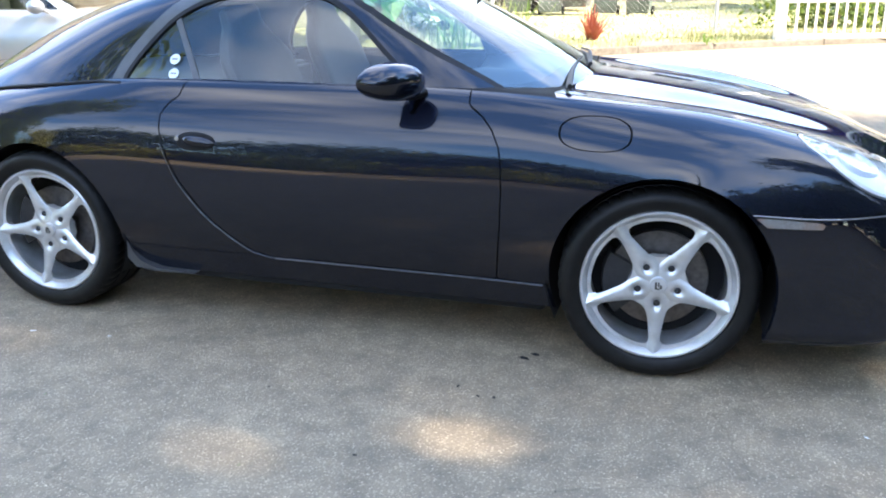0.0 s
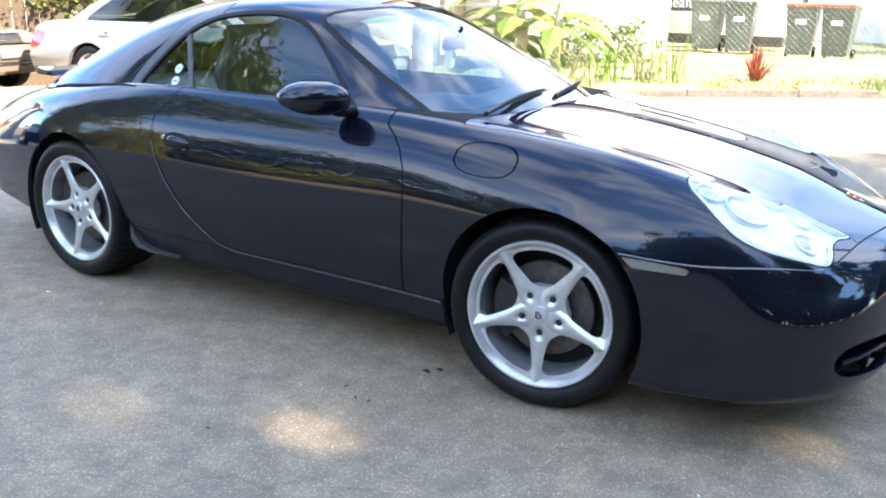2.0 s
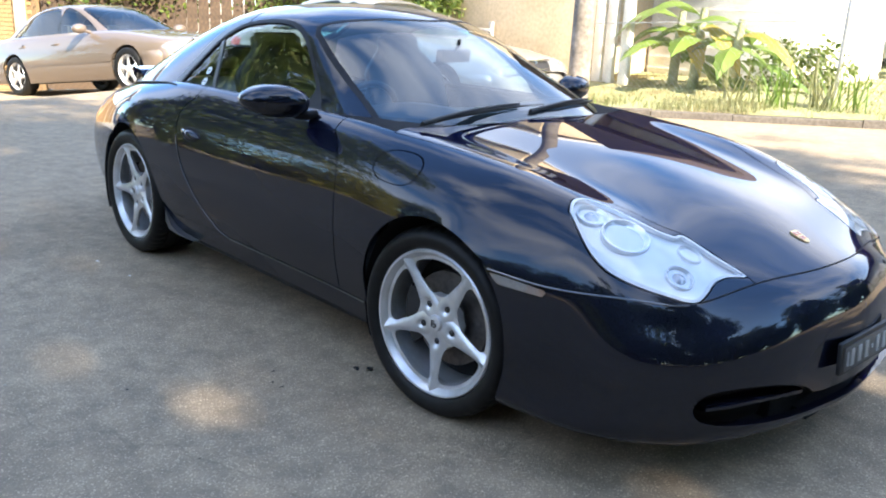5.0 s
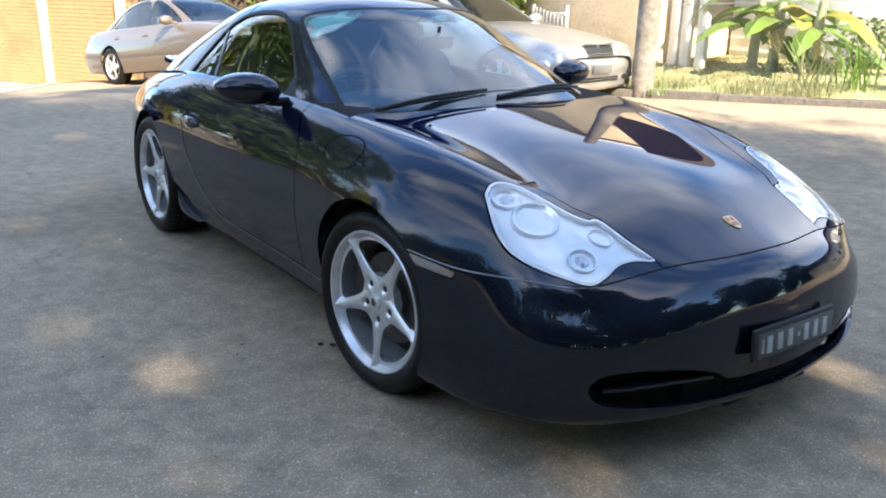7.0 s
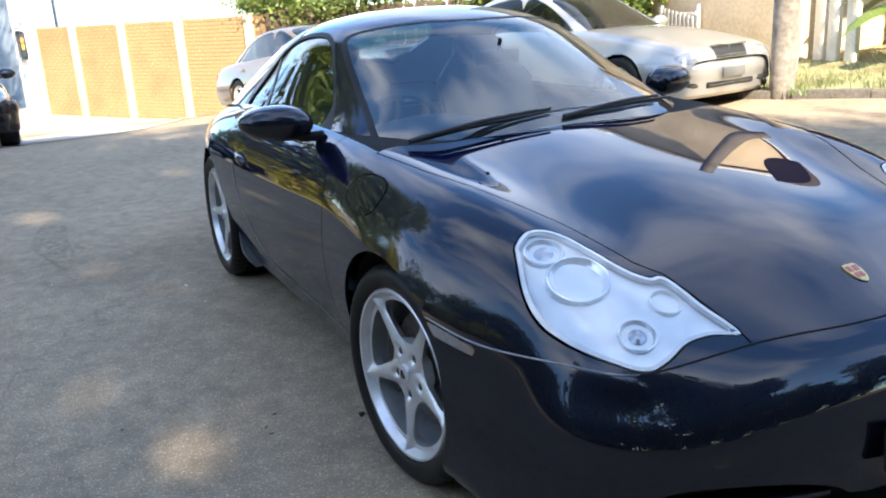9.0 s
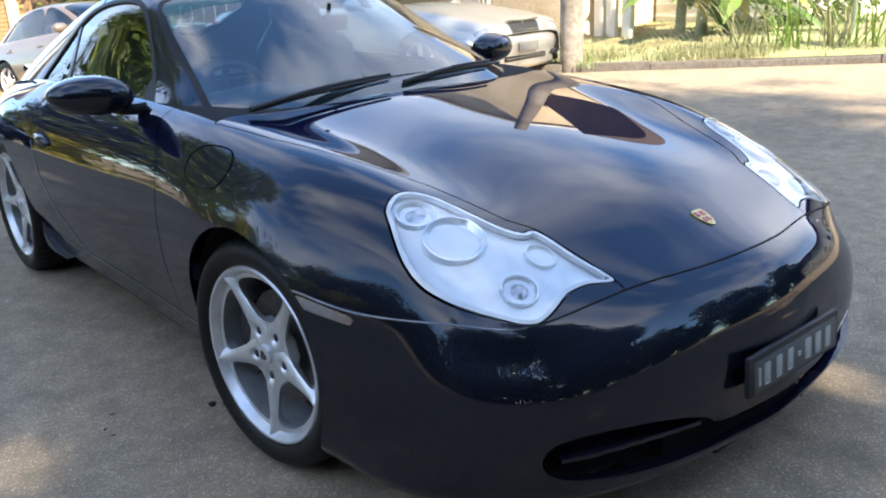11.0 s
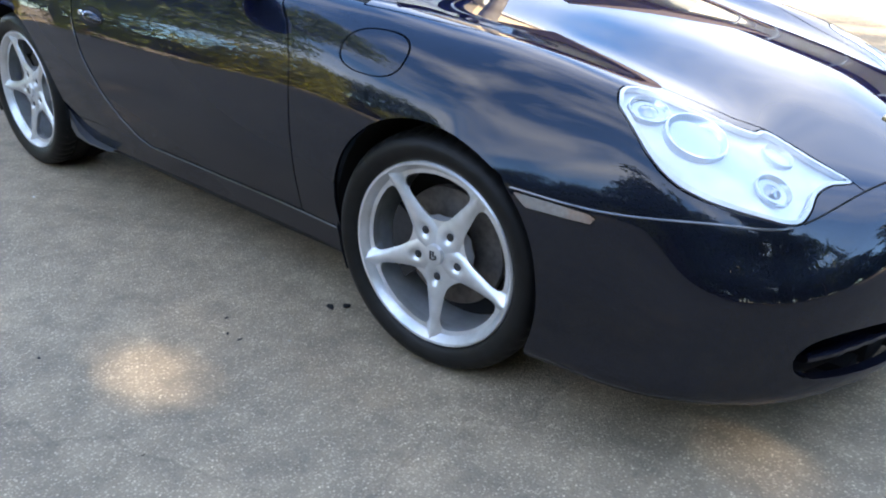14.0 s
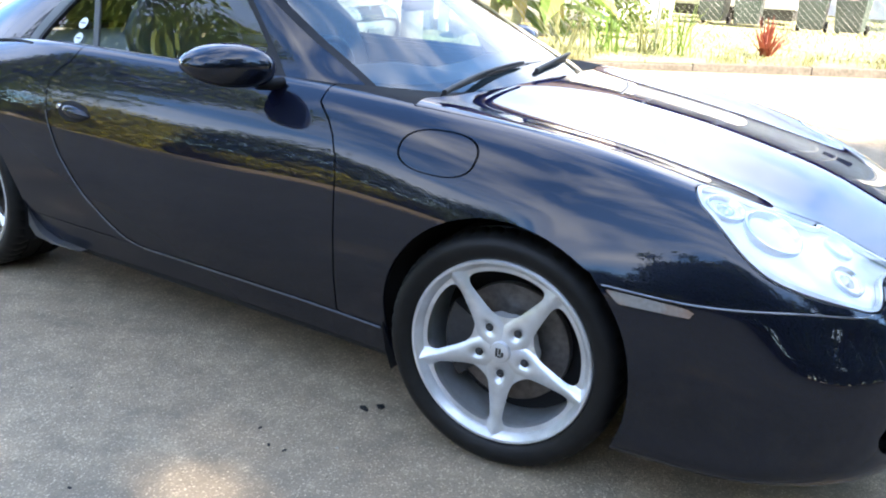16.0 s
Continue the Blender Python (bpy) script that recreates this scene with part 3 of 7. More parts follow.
for sgn in (1, -1):
    def sided(s):
        return s if sgn > 0 else s.mirrored()

    # painted lower body
    h = Shell(hull.v, hull.n, hull.f)
    for fld in (FRONT_ARCH, REAR_ARCH):
        h.cut(fld)
        h.f = h.keep(lambda c: ~((fld(c) < 0) & (c[:, 1] > 0.3))).f
    h.cut(cock_f)
    h.f = h.keep(lambda c: cock_f(c) > 0).f
    h.seam(lamp_field, 0.0025)
    h.seam(hood_f, 0.0022)
    h.cut(lambda p: p[:, 1] - .693)
    h.seam(door_f, 0.0025)
    h.seam(sill_f, 0.0015)
    h.cut(tail_f)
    if sgn < 0:
        h.seam(flap_field, 0.0016)
    pieces = {"door": [], "sill_panel": [], "front_wing": [], "rear_wing": [], "fuel_flap": [], "tail_lamp": [], "lamp": [], "bonnet": [], "scuttle": []}
    c = h.centres()
    tests = (lamp_field(c) < 0, hood_f(c) < 0, (c[:, 0] < -.3) & (c[:, 0] > -.8) & (c[:, 1] < .693), door_f(c) < 0, sill_f(c) < 0, tail_f(c) < 0, (flap_field(c) < 0) & (sgn < 0), c[:, 0] > -1.0)
    names = ("lamp", "bonnet", "scuttle", "door", "sill_panel", "tail_lamp", "fuel_flap", "front_wing")
    for i, f in enumerate(h.f):
        for t, nm in zip(tests, names):
            if t[i]:
                pieces[nm].append(f)
                break
        else:
            pieces["rear_wing"].append(f)
    for nm, fs in pieces.items():
        s = Shell(h.v, h.n, fs)
        if not fs:
            continue
        if nm == "lamp":
            lamp_bits[sgn].append(s.packed())
        elif nm in ("bonnet", "scuttle"):
            gather(nm, s, sgn)
        else:
            mt = RED_LENS if nm == "tail_lamp" else PAINT
            if nm == "tail_lamp":
                shell_part(nm, sided(s.turned_in(.01)), mt, sports_car, "red and amber wraparound tail lamp")
            else:
                shell_part(nm, sided(s.turned_in(.010)), mt, sports_car)
    # dark liner behind the joints
    lin = Shell(hull.v, hull.n, hull.f)
    lin.f = lin.keep(lambda c: (np.hypot(c[:, 0], c[:, 2] - .325) > .365) & (np.hypot(c[:, 0] + WHEELBASE, c[:, 2] - .325) > .365) & (cock_f(c) > -.02) & (lamp_field(c) > .01)).f
    shell_part("inner_panel", sided(lin.moved(-.016)), GAP, sports_car)

    # front bumper
    nz = Shell(nose.v, nose.n, nose.f)
    nz.cut(FRONT_ARCH)
    nz.f = nz.keep(lambda c: FRONT_ARCH(c) > 0).f
    nz.seam(lamp_field, 0.0025)
    nz.seam(mark_f, 0.0012)
    nz.cut(intake_f)
    c = nz.centres()
    inl, inm, ini = lamp_field(c) < 0, mark_f(c) < 0, intake_f(c) < 0
    lamp_bits[sgn].append(Shell(nz.v, nz.n, [f for f, k in zip(nz.f, inl) if k]).packed())
    shell_part("side_marker", sided(Shell(nz.v, nz.n, [f for f, k in zip(nz.f, inm) if k]).moved(.002).turned_in(.008)), MARKER, sports_car, "clear side marker lens with amber bulb")
    gather("front_bumper", Shell(nz.v, nz.n, [f for f, k in zip(nz.f, ~(inl | inm | ini)) if k]).turned_in(.022, lambda p: abs(p[1]) < 1e-4 or p[2] < .18), sgn)
    lin = Shell(nose.v, nose.n, nose.f).keep(lambda c: FRONT_ARCH(c) > 0.012)
    lin.f = lin.keep(lambda c: (lamp_field(c) > .012) & (intake_f(c) > .015) & (c[:, 2] > .19)).f
    shell_part("inner_panel", sided(lin.moved(-.02)), GAP, sports_car)
    lin = Shell(nose.v - np.array([.085, 0, 0]), nose.n, nose.f).keep(lambda c: (c[:, 2] > .17) & (c[:, 2] < .46) & (c[:, 1] < .76))
    shell_part("intake_duct", sided(lin), GAP, sports_car)
    # vane across the intake
    bm = bmesh.new()
    prev = None
    for k in range(15):
        t = k / 14
        y = .62 - .33 * t
        j = np.argmin(np.hypot(nose.v[:, 1] - y, nose.v[:, 2] - .307))
        x0 = nose.v[j, 0]
        z = .300 + .008 * math.sin(t * 3.0)
        ring = [bm.verts.new((x0 - a, sgn * y, z + b)) for a, b in ((.006, -.004), (.006, .005), (.016, .009), (.06, .009), (.06, -.009), (.016, -.008))]
        if prev:
            for q in range(6):
                bm.faces.new((prev[q], prev[(q + 1) % 6], ring[(q + 1) % 6], ring[q]))
        prev = ring
    part("intake_vane", bm, PAINT, sports_car)

    # joint of bumper, bonnet and wing: dark in front, a painted pale highlight along the wing
    line = np.asarray(nose_p[0])
    open_ = (lamp_field(line) > .003) & (FRONT_ARCH(line) > .004) & (mark_f(line) > .002)
    run = []
    for q, free in list(zip(line, open_)) + [(None, False)]:
        if free:
            run.append((q[0] + .0005, sgn * q[1], q[2] + .0003))
            continue
        if len(run) > 2:
            side = abs(run[0][1]) > .6
            part("panel_joint", tube(run, .0024, 6), JOINT_GLINT if side else GAP, sports_car)
        run = []

    # headlamp: seal, clear cover, bright housing and its reflectors
    whole = lamp_bits[sgn][0].join(lamp_bits[sgn][1])
    headlamp = put("headlamp", bpy.data.meshes.new("headlamp"), None, sports_car, "clear teardrop headlamp with silver reflectors")
    rim = Shell(whole.v, whole.n, whole.f).cut(lambda p: lamp_field(p) + .011)
    c = rim.centres()
    inner = lamp_field(c) < -.011
    shell_part("lamp_rim", sided(Shell(rim.v, rim.n, [f for f, k in zip(rim.f, inner) if not k]).moved(.001).turned_in(.012)), LAMP_RIM, headlamp)
    cover = shell_part("lamp_cover", sided(Shell(rim.v, rim.n, [f for f, k in zip(rim.f, inner) if k])), LAMP_CLEAR, headlamp)
    cover.visible_shadow = False
    shell_part("lamp_housing", sided(whole.moved(-.014)), LAMP_SHELL, headlamp)
    wc = whole.centres()
    for nm, at, r, mt in (("main_beam", (.452, .628, .752), .043, BOWL), ("dipped_beam", (.545, .605, .69), .066, BOWL), ("fog_beam", (.700, .575, .585), .038, BOWL), ("indicator", (.672, .475, .650), .034, LAMP_SHELL)):
        k = np.argmin(np.linalg.norm(wc - np.array(at), axis=1))
        f = whole.f[k]
        n = Vector(whole.n[list(f)].mean(0)).normalized()
        p = Vector(wc[k]) - n * .019
        bm = lathe([(.001, -.012), (r * .35, -.011), (r * .7, -.005), (r * .9, .006), (r, .014), (r * 1.06, .013), (r * 1.1, .002), (r * 1.1, -.01)], 28, "z")
        m = look((0, 0, 0), -n)
        m.translation = p
        if sgn < 0:
            m = Matrix.Diagonal((1, -1, 1, 1)) @ m
        ob = part(nm, bm, mt, headlamp)
        ob.data.transform(m)
        if nm in ("main_beam", "fog_beam"):
            bm = lathe([(.0005, .012), (r * .35, .010), (r * .62, .002), (r * .66, -.006)], 24, "z")
            ob = part("projector_lens", bm, LENS, headlamp)
            ob.data.transform(m)
    # cabin: pillars and roof, glass, seals
    cb = Shell(cabin.v, cabin.n, cabin.f)
    cb.cut(window_f)
    cb.cut(lambda p: window_f(p) - .016)
    cb.cut(lambda p: window_f(p) - .062)
    cb.cut(screen_f)
    cb.cut(lambda p: screen_f(p) + .022)
    cb.cut(lambda p: np.where(screen_f(p) < .01, p[:, 0] - .15 - np.interp(p[:, 1], (0, .12, .28, .41, .478, .52), (-1.005, -1.02, -1.075, -1.14, -1.165, -1.12)), .5))
    cb.cut(back_f)
    cb.cut(lambda p: p[:, 2] - .862)
    c = cb.centres()
    wf, sf, bf = window_f(c), screen_f(c), back_f(c)
    low = (c[:, 2] < .862)
    frame_zone = (wf > .016) & (wf < .062) & (c[:, 0] < -1.66) & (sf > 0)
    sel = lambda k: Shell(cb.v, cb.n, [f for f, q in zip(cb.f, k) if q])
    glass = sel(wf < 0)
    gc = lambda p: (p[:, 0] + 1.662) * .829 + (p[:, 2] - .879) * .559   # the upright bar between the panes
    glass.cut(lambda p: gc(p) - .011)
    glass.cut(lambda p: gc(p) + .011)
    sailf = lambda p: (p[:, 0] + .955) - .16 * (.99 - p[:, 2])
    glass.cut(sailf)
    g = gc(glass.centres())
    sl = sailf(glass.centres())
    take = lambda k: Shell(glass.v, glass.n, [f for f, q in zip(glass.f, k) if q])
    side_glass = shell_part("side_window", sided(take((g > .011) & (sl < 0)).moved(-.006)), GLASS, sports_car, "lightly tinted side window")
    quarter_glass = shell_part("quarter_window", sided(take(g < -.011).moved(-.006)), GLASS, sports_car, "small tinted rear quarter window")
    side_glass.visible_shadow = quarter_glass.visible_shadow = False
    shell_part("window_bar", sided(take(np.abs(g) <= .011).moved(-.002).turned_in(.01)), TRIM, sports_car)
    shell_part("mirror_sail", sided(take(sl >= 0).turned_in(.012)), SEAL, sports_car)
    shell_part("window_seal", sided(sel((wf >= 0) & (wf < .016) & (sf > 0)).moved(.001).turned_in(.012)), SEAL, sports_car)
    shell_part("window_frame", sided(sel(frame_zone & ~low).moved(.0015).turned_in(.012)), TRIM, sports_car, "satin grey window surround")
    crest_x = np.interp(c[:, 1], (0, .12, .28, .41, .478, .52), (-1.005, -1.02, -1.075, -1.14, -1.165, -1.12)) + .15
    gather("windscreen", sel((sf < -.022) & (c[:, 0] >= crest_x)), sgn)
    gather("sun_band", sel((sf < -.022) & (c[:, 0] < crest_x)), sgn)
    gather("windscreen_band", sel((sf < 0) & (sf >= -.022)).moved(.0008), sgn)
    gather("rear_window", sel(bf < 0), sgn)
    gather("hardtop", sel((wf >= .016) & (sf >= 0) & (bf >= 0) & ~frame_zone).turned_in(.012, near_middle), sgn)
    # rubber along the foot of the hardtop
    pts = [(-1.99, .722, .892), (-2.1, .710, .893), (-2.25, .705, .882), (-2.42, .690, .869), (-2.55, .663, .857), (-2.66, .644, .842)]
    pts = [tuple(p) for p in smooth_loop(pts, 5, False)]
    part("foot_seal", tube([(x, sgn * y, z + .002) for x, y, z in pts], .0075, 8), SEAL, sports_car)
    # pull handle with its lock
    bm = bmesh.new()
    bmesh.ops.create_uvsphere(bm, u_segments=24, v_segments=14, radius=1)
    for v in bm.verts:
        v.co = Vector((v.co.x * .064 * (1 + .12 * v.co.x), v.co.y * .020, v.co.z * .021 - .006 * v.co.x))
    handle = part("door_handle", bm, PAINT, sports_car, "body-coloured door handle", pose(-1.612, sgn * .842, .714))
    # near-black pad on the door skin, painting the shade of the handle's hollow
    bm = bmesh.new()
    bmesh.ops.create_uvsphere(bm, u_segments=24, v_segments=12, radius=1)
    for v in bm.verts:
        v.co = Vector((v.co.x * .088, v.co.y * .006, v.co.z * .034))
    part("handle_recess_shade", bm, GAP, sports_car, m=pose(-1.628, sgn * .8375, .714, 13 * sgn, 0, 0))
    part("door_lock", lathe([(.0005, 0), (.008, 0), (.009, -.003), (.009, -.008)], 20), CHROME, sports_car, "round door lock", pose(-1.69, sgn * .848, .724, 0 if sgn > 0 else 180, 0, 0))
    # door mirror
    bm = bmesh.new()
    bmesh.ops.create_uvsphere(bm, u_segments=40, v_segments=24, radius=1)
    for v in bm.verts:
        x, y, z = (math.copysign(abs(q) ** .84, q) for q in v.co)
        k = abs(y) ** 2.4
        x = x * .082 if x > 0 else max(x * .082, -.030)
        v.co = Vector((x - .018 * y, y * .128, z * (.060 - .012 * k - .006 * y) + .004 * y))
    mir = part("door_mirror", bm, PAINT, sports_car, "body-coloured door mirror", pose(-.868, sgn * .868, .944, 0, 4, 12 * sgn) @ Matrix.Diagonal((1, sgn, 1, 1)))
    bm = bmesh.new()
    bmesh.ops.create_circle(bm, cap_ends=True, segments=36, radius=1)
    for v in bm.verts:
        v.co = Vector((-.032, v.co.x * .108 - .004, v.co.y * .045))
    part("mirror_glass", bm, MIRROR, mir)
    part("mirror_arm", tube([(-.852, sgn * .82, .905), (-.835, sgn * .785, .893), (-.82, sgn * .755, .890), (-.80, sgn * .72, .895)], [.017, .019, .018, .016], 12), SEAL, sports_car)
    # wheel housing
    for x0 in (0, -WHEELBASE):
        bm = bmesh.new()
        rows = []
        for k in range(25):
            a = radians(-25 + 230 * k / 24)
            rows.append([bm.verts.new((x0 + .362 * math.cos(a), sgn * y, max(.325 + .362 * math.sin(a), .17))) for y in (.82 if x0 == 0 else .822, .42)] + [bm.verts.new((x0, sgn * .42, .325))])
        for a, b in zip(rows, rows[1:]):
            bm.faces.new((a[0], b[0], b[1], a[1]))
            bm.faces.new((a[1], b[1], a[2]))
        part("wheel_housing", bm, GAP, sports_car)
    # grey deflector ahead of the rear wheel
    bm = bmesh.new()
    loop = [(-1.985, .31), (-1.99, .24), (-1.955, .205), (-1.86, .196), (-1.70, .199), (-1.86, .205), (-1.93, .228), (-1.965, .265)]
    vs = [[bm.verts.new((x, sgn * y, z)) for x, z in loop] for y in (.812, .765)]
    bm.faces.new(vs[0])
    bm.faces.new(vs[1][::-1])
    for k in range(len(loop)):
        bm.faces.new((vs[0][k], vs[0][(k + 1) % len(loop)], vs[1][(k + 1) % len(loop)], vs[1][k]))
    part("stone_guard", bm, TRIM, sports_car, "grey plastic stone guard")

for key, mt, dep, lab in (("bonnet", PAINT, .012, ""), ("front_bumper", PAINT, 0, ""), ("scuttle", COWL, 0, "black plastic cowl panel"), ("hardtop", PAINT, 0, "gloss dark-blue removable hardtop"),
                          ("windscreen", SCREEN, 0, "raked windscreen with green top tint"), ("sun_band", SUNBAND, 0, "teal tinted band along the screen's top"), ("rear_window", GLASS, 0, ""), ("windscreen_band", SEAL, 0, "black windscreen border")):
    s = middle[key].turned_in(dep, near_middle) if dep else middle[key]
    ob = shell_part(key, s, mt, sports_car, lab)
    if key in ("windscreen", "sun_band", "rear_window"):
        ob.visible_shadow = False

# rolled edges of the doors and sills, their sky highlight painted as lighter grey
EDGE_GLINT = mat("painted_edge_glint", (0.050, 0.053, 0.062), 0.3, 0.3, coat=1.0, vary=0.3, scale=30)


def side_y(x, z):
    v = hull.v
    k = np.argmin((v[:, 0] - x) ** 2 + (v[:, 2] - z) ** 2 + (v[:, 1] < .5) * 9)
    return float(v[k, 1])


for sgn in (1, -1):
    for nm, way in (("sill_glint", [(-.372, .282), (-.6, .2835), (-.9, .2845), (-1.2, .286), (-1.36, .287)]), ("door_glint", [(-1.36, .287), (-1.452, .311), (-1.54, .374), (-1.612, .442), (-1.697, .557), (-1.742, .648), (-1.764, .70)])):
        fine = smooth_loop([(x, z, 0) for x, z in way], 6, False)
        part(nm, tube([(p[0], sgn * (side_y(p[0], p[1]) + .0006), p[1]) for p in fine], .0030 if nm == "sill_glint" else .0019, 8), EDGE_GLINT, sports_car)

# floor pan and the dark sides of the underbody
for dims in ((-3.05, -2.72, -.55, .55, .22, .42), (-1.98, -.37, -.76, .76, .165, .235), (-2.72, -1.98, -.42, .42, .2, .6), (-.37, .37, -.42, .42, .18, .66), (.37, .80, -.62, .62, .175, .42), (.37, .92, -.34, .34, .176, .42),
             (.38, .915, -.30, .30, .171, .173), (.37, .968, -.20, .20, .178, .205), (.37, .90, -.42, .42, .1785, .204), (.38, .76, -.58, .58, .168, .170), (.38, .88, -.45, .45, .1745, .1755)):
    bm = bmesh.new()
    box(bm, *dims, .02 if dims[5] - dims[4] > .05 else 0)
    part("undertray", bm, GAP, sports_car)

# raised rear spoiler
bm = bmesh.new()
rows = []
for k in range(21):
    t = -1 + 2 * k / 20
    y = .50 * t
    b = .10 * t * t
    rows.append([bm.verts.new(p) for p in ((-2.93 + b * .3, y, .868), (-2.95 + b * .3, y, .892), (-3.02, y, .905), (-3.12 + b, y, .900), (-3.135 + b, y, .885), (-3.02, y, .872))])
for a, b in zip(rows, rows[1:]):
    for q in range(6):
        bm.faces.new((a[q], a[(q + 1) % 6], b[(q + 1) % 6], b[q]))
bm.faces.new(rows[0])
bm.faces.new(rows[-1][::-1])
spoiler = part("rear_spoiler", bm, PAINT, sports_car, "raised dark-blue rear spoiler")
for sgn in (-1, 1):
    bm = bmesh.new()
    box(bm, -3.03, -2.97, sgn * .35 - .02, sgn * .35 + .02, .78, .88, .008)
    part("spoiler_strut", bm, BLACK, spoiler)

# crest on the bonnet
bm = bmesh.new()
out = smooth_loop([(0, .027), (.020, .025), (.022, 0), (.014, -.024), (0, -.034), (-.014, -.024), (-.022, 0), (-.020, .025)], 4)
vs = [bm.verts.new((-p[1], p[0], .003)) for p in out]
bm.faces.new(vs)
r = bmesh.ops.extrude_face_region(bm, geom=bm.faces[:])
bmesh.ops.translate(bm, vec=(0, 0, -.005), verts=[v for v in r["geom"] if isinstance(v, bmesh.types.BMVert)])
badge = part("badge", bm, GOLD, sports_car, "small gold shield-shaped bonnet badge", pose(.776, 0, .6645, 0, 23.5, 0))
bm = bmesh.new()
for a, b, c2, d in ((-.02, -.003, -.016, -.004), (-.02, -.003, .004, .016), (.003, .018, -.012, -.002), (.003, .018, .003, .012)):
    box(bm, a, b, c2, d, .002, .0042)
part("badge_field", bm, RED_LENS, badge)

# number plate in its dark frame, its characters as plain bars
bm = bmesh.new()
box(bm, -.012, .004, -.200, .200, -.047, .050, .006)
plate_frame = part("number_plate", bm, BLACK, sports_car, "dark grey number plate with pale characters", pose(1.034, 0, .388, 0, -4, 0))
bm = bmesh.new()
box(bm, .003, .007, -.186, .186, -.038, .036, .003)
plate_face = part("plate_face", bm, PLATE, plate_frame)
for y, w, h in ((-.135, .026, .050), (-.085, .026, .050), (-.035, .026, .050), (.045, .026, .050), (.092, .026, .050), (.139, .026, .050), (-.167, .011, .042), (.005, .014, .012)):
    bm = bmesh.new()
    box(bm, .0065, .0082, y - w / 2, y + w / 2, -.001 - h / 2, -.001 + h / 2, .003, 2)
    part("plate_bar", bm, PLATE_MARK, plate_frame)

# wipers
for pts in ([(-.345, -.60, .902), (-.372, -.35, .925), (-.385, -.1, .937), (-.39, .10, .940)], [(-.352, -.03, .917), (-.385, .22, .934), (-.44, .42, .932), (-.50, .56, .925)]):
    fine = [tuple(p) for p in smooth_loop(pts, 6, False)]
    w = part("wiper", tube(fine, [.004 + .003 * math.sin(math.pi * k / (len(fine) - 1)) for k in range(len(fine))], 8), BLACK, sports_car, "black wiper blade")
    part("wiper_arm", tube([(x + .010, y, z + .008 + .006 * math.sin(math.pi * k / (len(fine) - 1))) for k, (x, y, z) in enumerate(fine[:-5])], [.0085 - .005 * k / len(fine) for k in range(len(fine) - 5)], 8), BLACK, w)

# ---- cabin interior ----
bm = bmesh.new()
box(bm, -2.0, -.62, -.66, .66, .24, .30, .02)
box(bm, -1.95, -.75, -.10, .10, .28, .56, .04)
part("cabin_floor", bm, LEATHER, sports_car)
bm = bmesh.new()
prof = [(-.52, .84), (-.60, .895), (-.78, .905), (-.93, .88), (-.97, .82), (-.93, .70), (-.80, .60), (-.6, .55)]
rows = []
for k in range(25):
    t = -1 + 2 * k / 24
    y = .665 * t
    hump = .035 * math.exp(-((y + .36) / .16) ** 2)
    rows.append([bm.verts.new((x + .12 * (1 - t * t) * (1 if z > .8 else .6), y, z + hump * (z > .8))) for x, z in prof])
for a, b in zip(rows, rows[1:]):
    for q in range(len(prof) - 1):
        bm.faces.new((a[q], a[q + 1], b[q + 1], b[q]))
part("dashboard", bm, DASH, sports_car, "dark padded dashboard")


def seat_sheet(pts, thick):
    """A padded cushion from stations of (x, z, half width)."""
    rows = []
    for x, z, w in pts:
        rows.append([(x, y * w, z + (thick * (.35 * abs(y) ** 3) if thick else 0)) for y in (0, .35, .7, .92, 1.0)])
    return rows


for y0 in (-.37, .37):
    seat = put("front_seat", bpy.data.meshes.new("front_seat"), None, sports_car, "dark leather sports seat with integral headrest", pose(0, y0, 0))
    bm = bmesh.new()
    prev = None
    back = smooth_loop([(-1.44, .45), (-1.50, .62), (-1.57, .80), (-1.615, .93), (-1.645, 1.03), (-1.665, 1.11), (-1.675, 1.155)], 4, False)
    for k, (x, z) in enumerate(back):
        t = k / (len(back) - 1)
        w = .255 if t < .55 else .255 - .125 * min((t - .55) / .22, 1)
        if t > .93:
            w *= .82
        d = .10 - .045 * t
        ring = []
        for a in range(20):
            an = 2 * math.pi * a / 20
            cx, sy = math.cos(an), math.sin(an)
            px = d * .5 * math.copysign(abs(cx) ** .6, cx)
            py = w * math.copysign(abs(sy) ** .5, sy)
            px += .05 * (abs(py) / .255) ** 3 * (1 - t)
            ring.append(bm.verts.new((x + px, py, z + px * .25)))
        if prev:
            for q in range(20):
                bm.faces.new((prev[q], prev[(q + 1) % 20], ring[(q + 1) % 20], ring[q]))
        else:
            bm.faces.new(ring[::-1])
        prev = ring
    bm.faces.new(prev)
    part("seat_back", bm, LEATHER, seat)
    bm = bmesh.new()
    box(bm, -1.48, -.98, -.25, .25, .34, .50, .05, 4)
    part("seat_cushion", bm, LEATHER, seat)
# steering wheel on the driver's side
bm = bmesh.new()
n, mm = 40, 10
ring = []
for i in range(n):
    a = 2 * math.pi * i / n
    ring.append([bm.verts.new(((.182 + .014 * math.cos(2 * math.pi * j / mm)) * math.cos(a), (.182 + .014 * math.cos(2 * math.pi * j / mm)) * math.sin(a), .014 * math.sin(2 * math.pi * j / mm))) for j in range(mm)])
for i in range(n):
    for j in range(mm):
        bm.faces.new((ring[i][j], ring[(i + 1) % n][j], ring[(i + 1) % n][(j + 1) % mm], ring[i][(j + 1) % mm]))
steer = part("steering_wheel", bm, LEATHER, sports_car, "dark leather steering wheel", look((-1.0, -.36, .815), (-.55, -.36, .66)))
bm = bmesh.new()
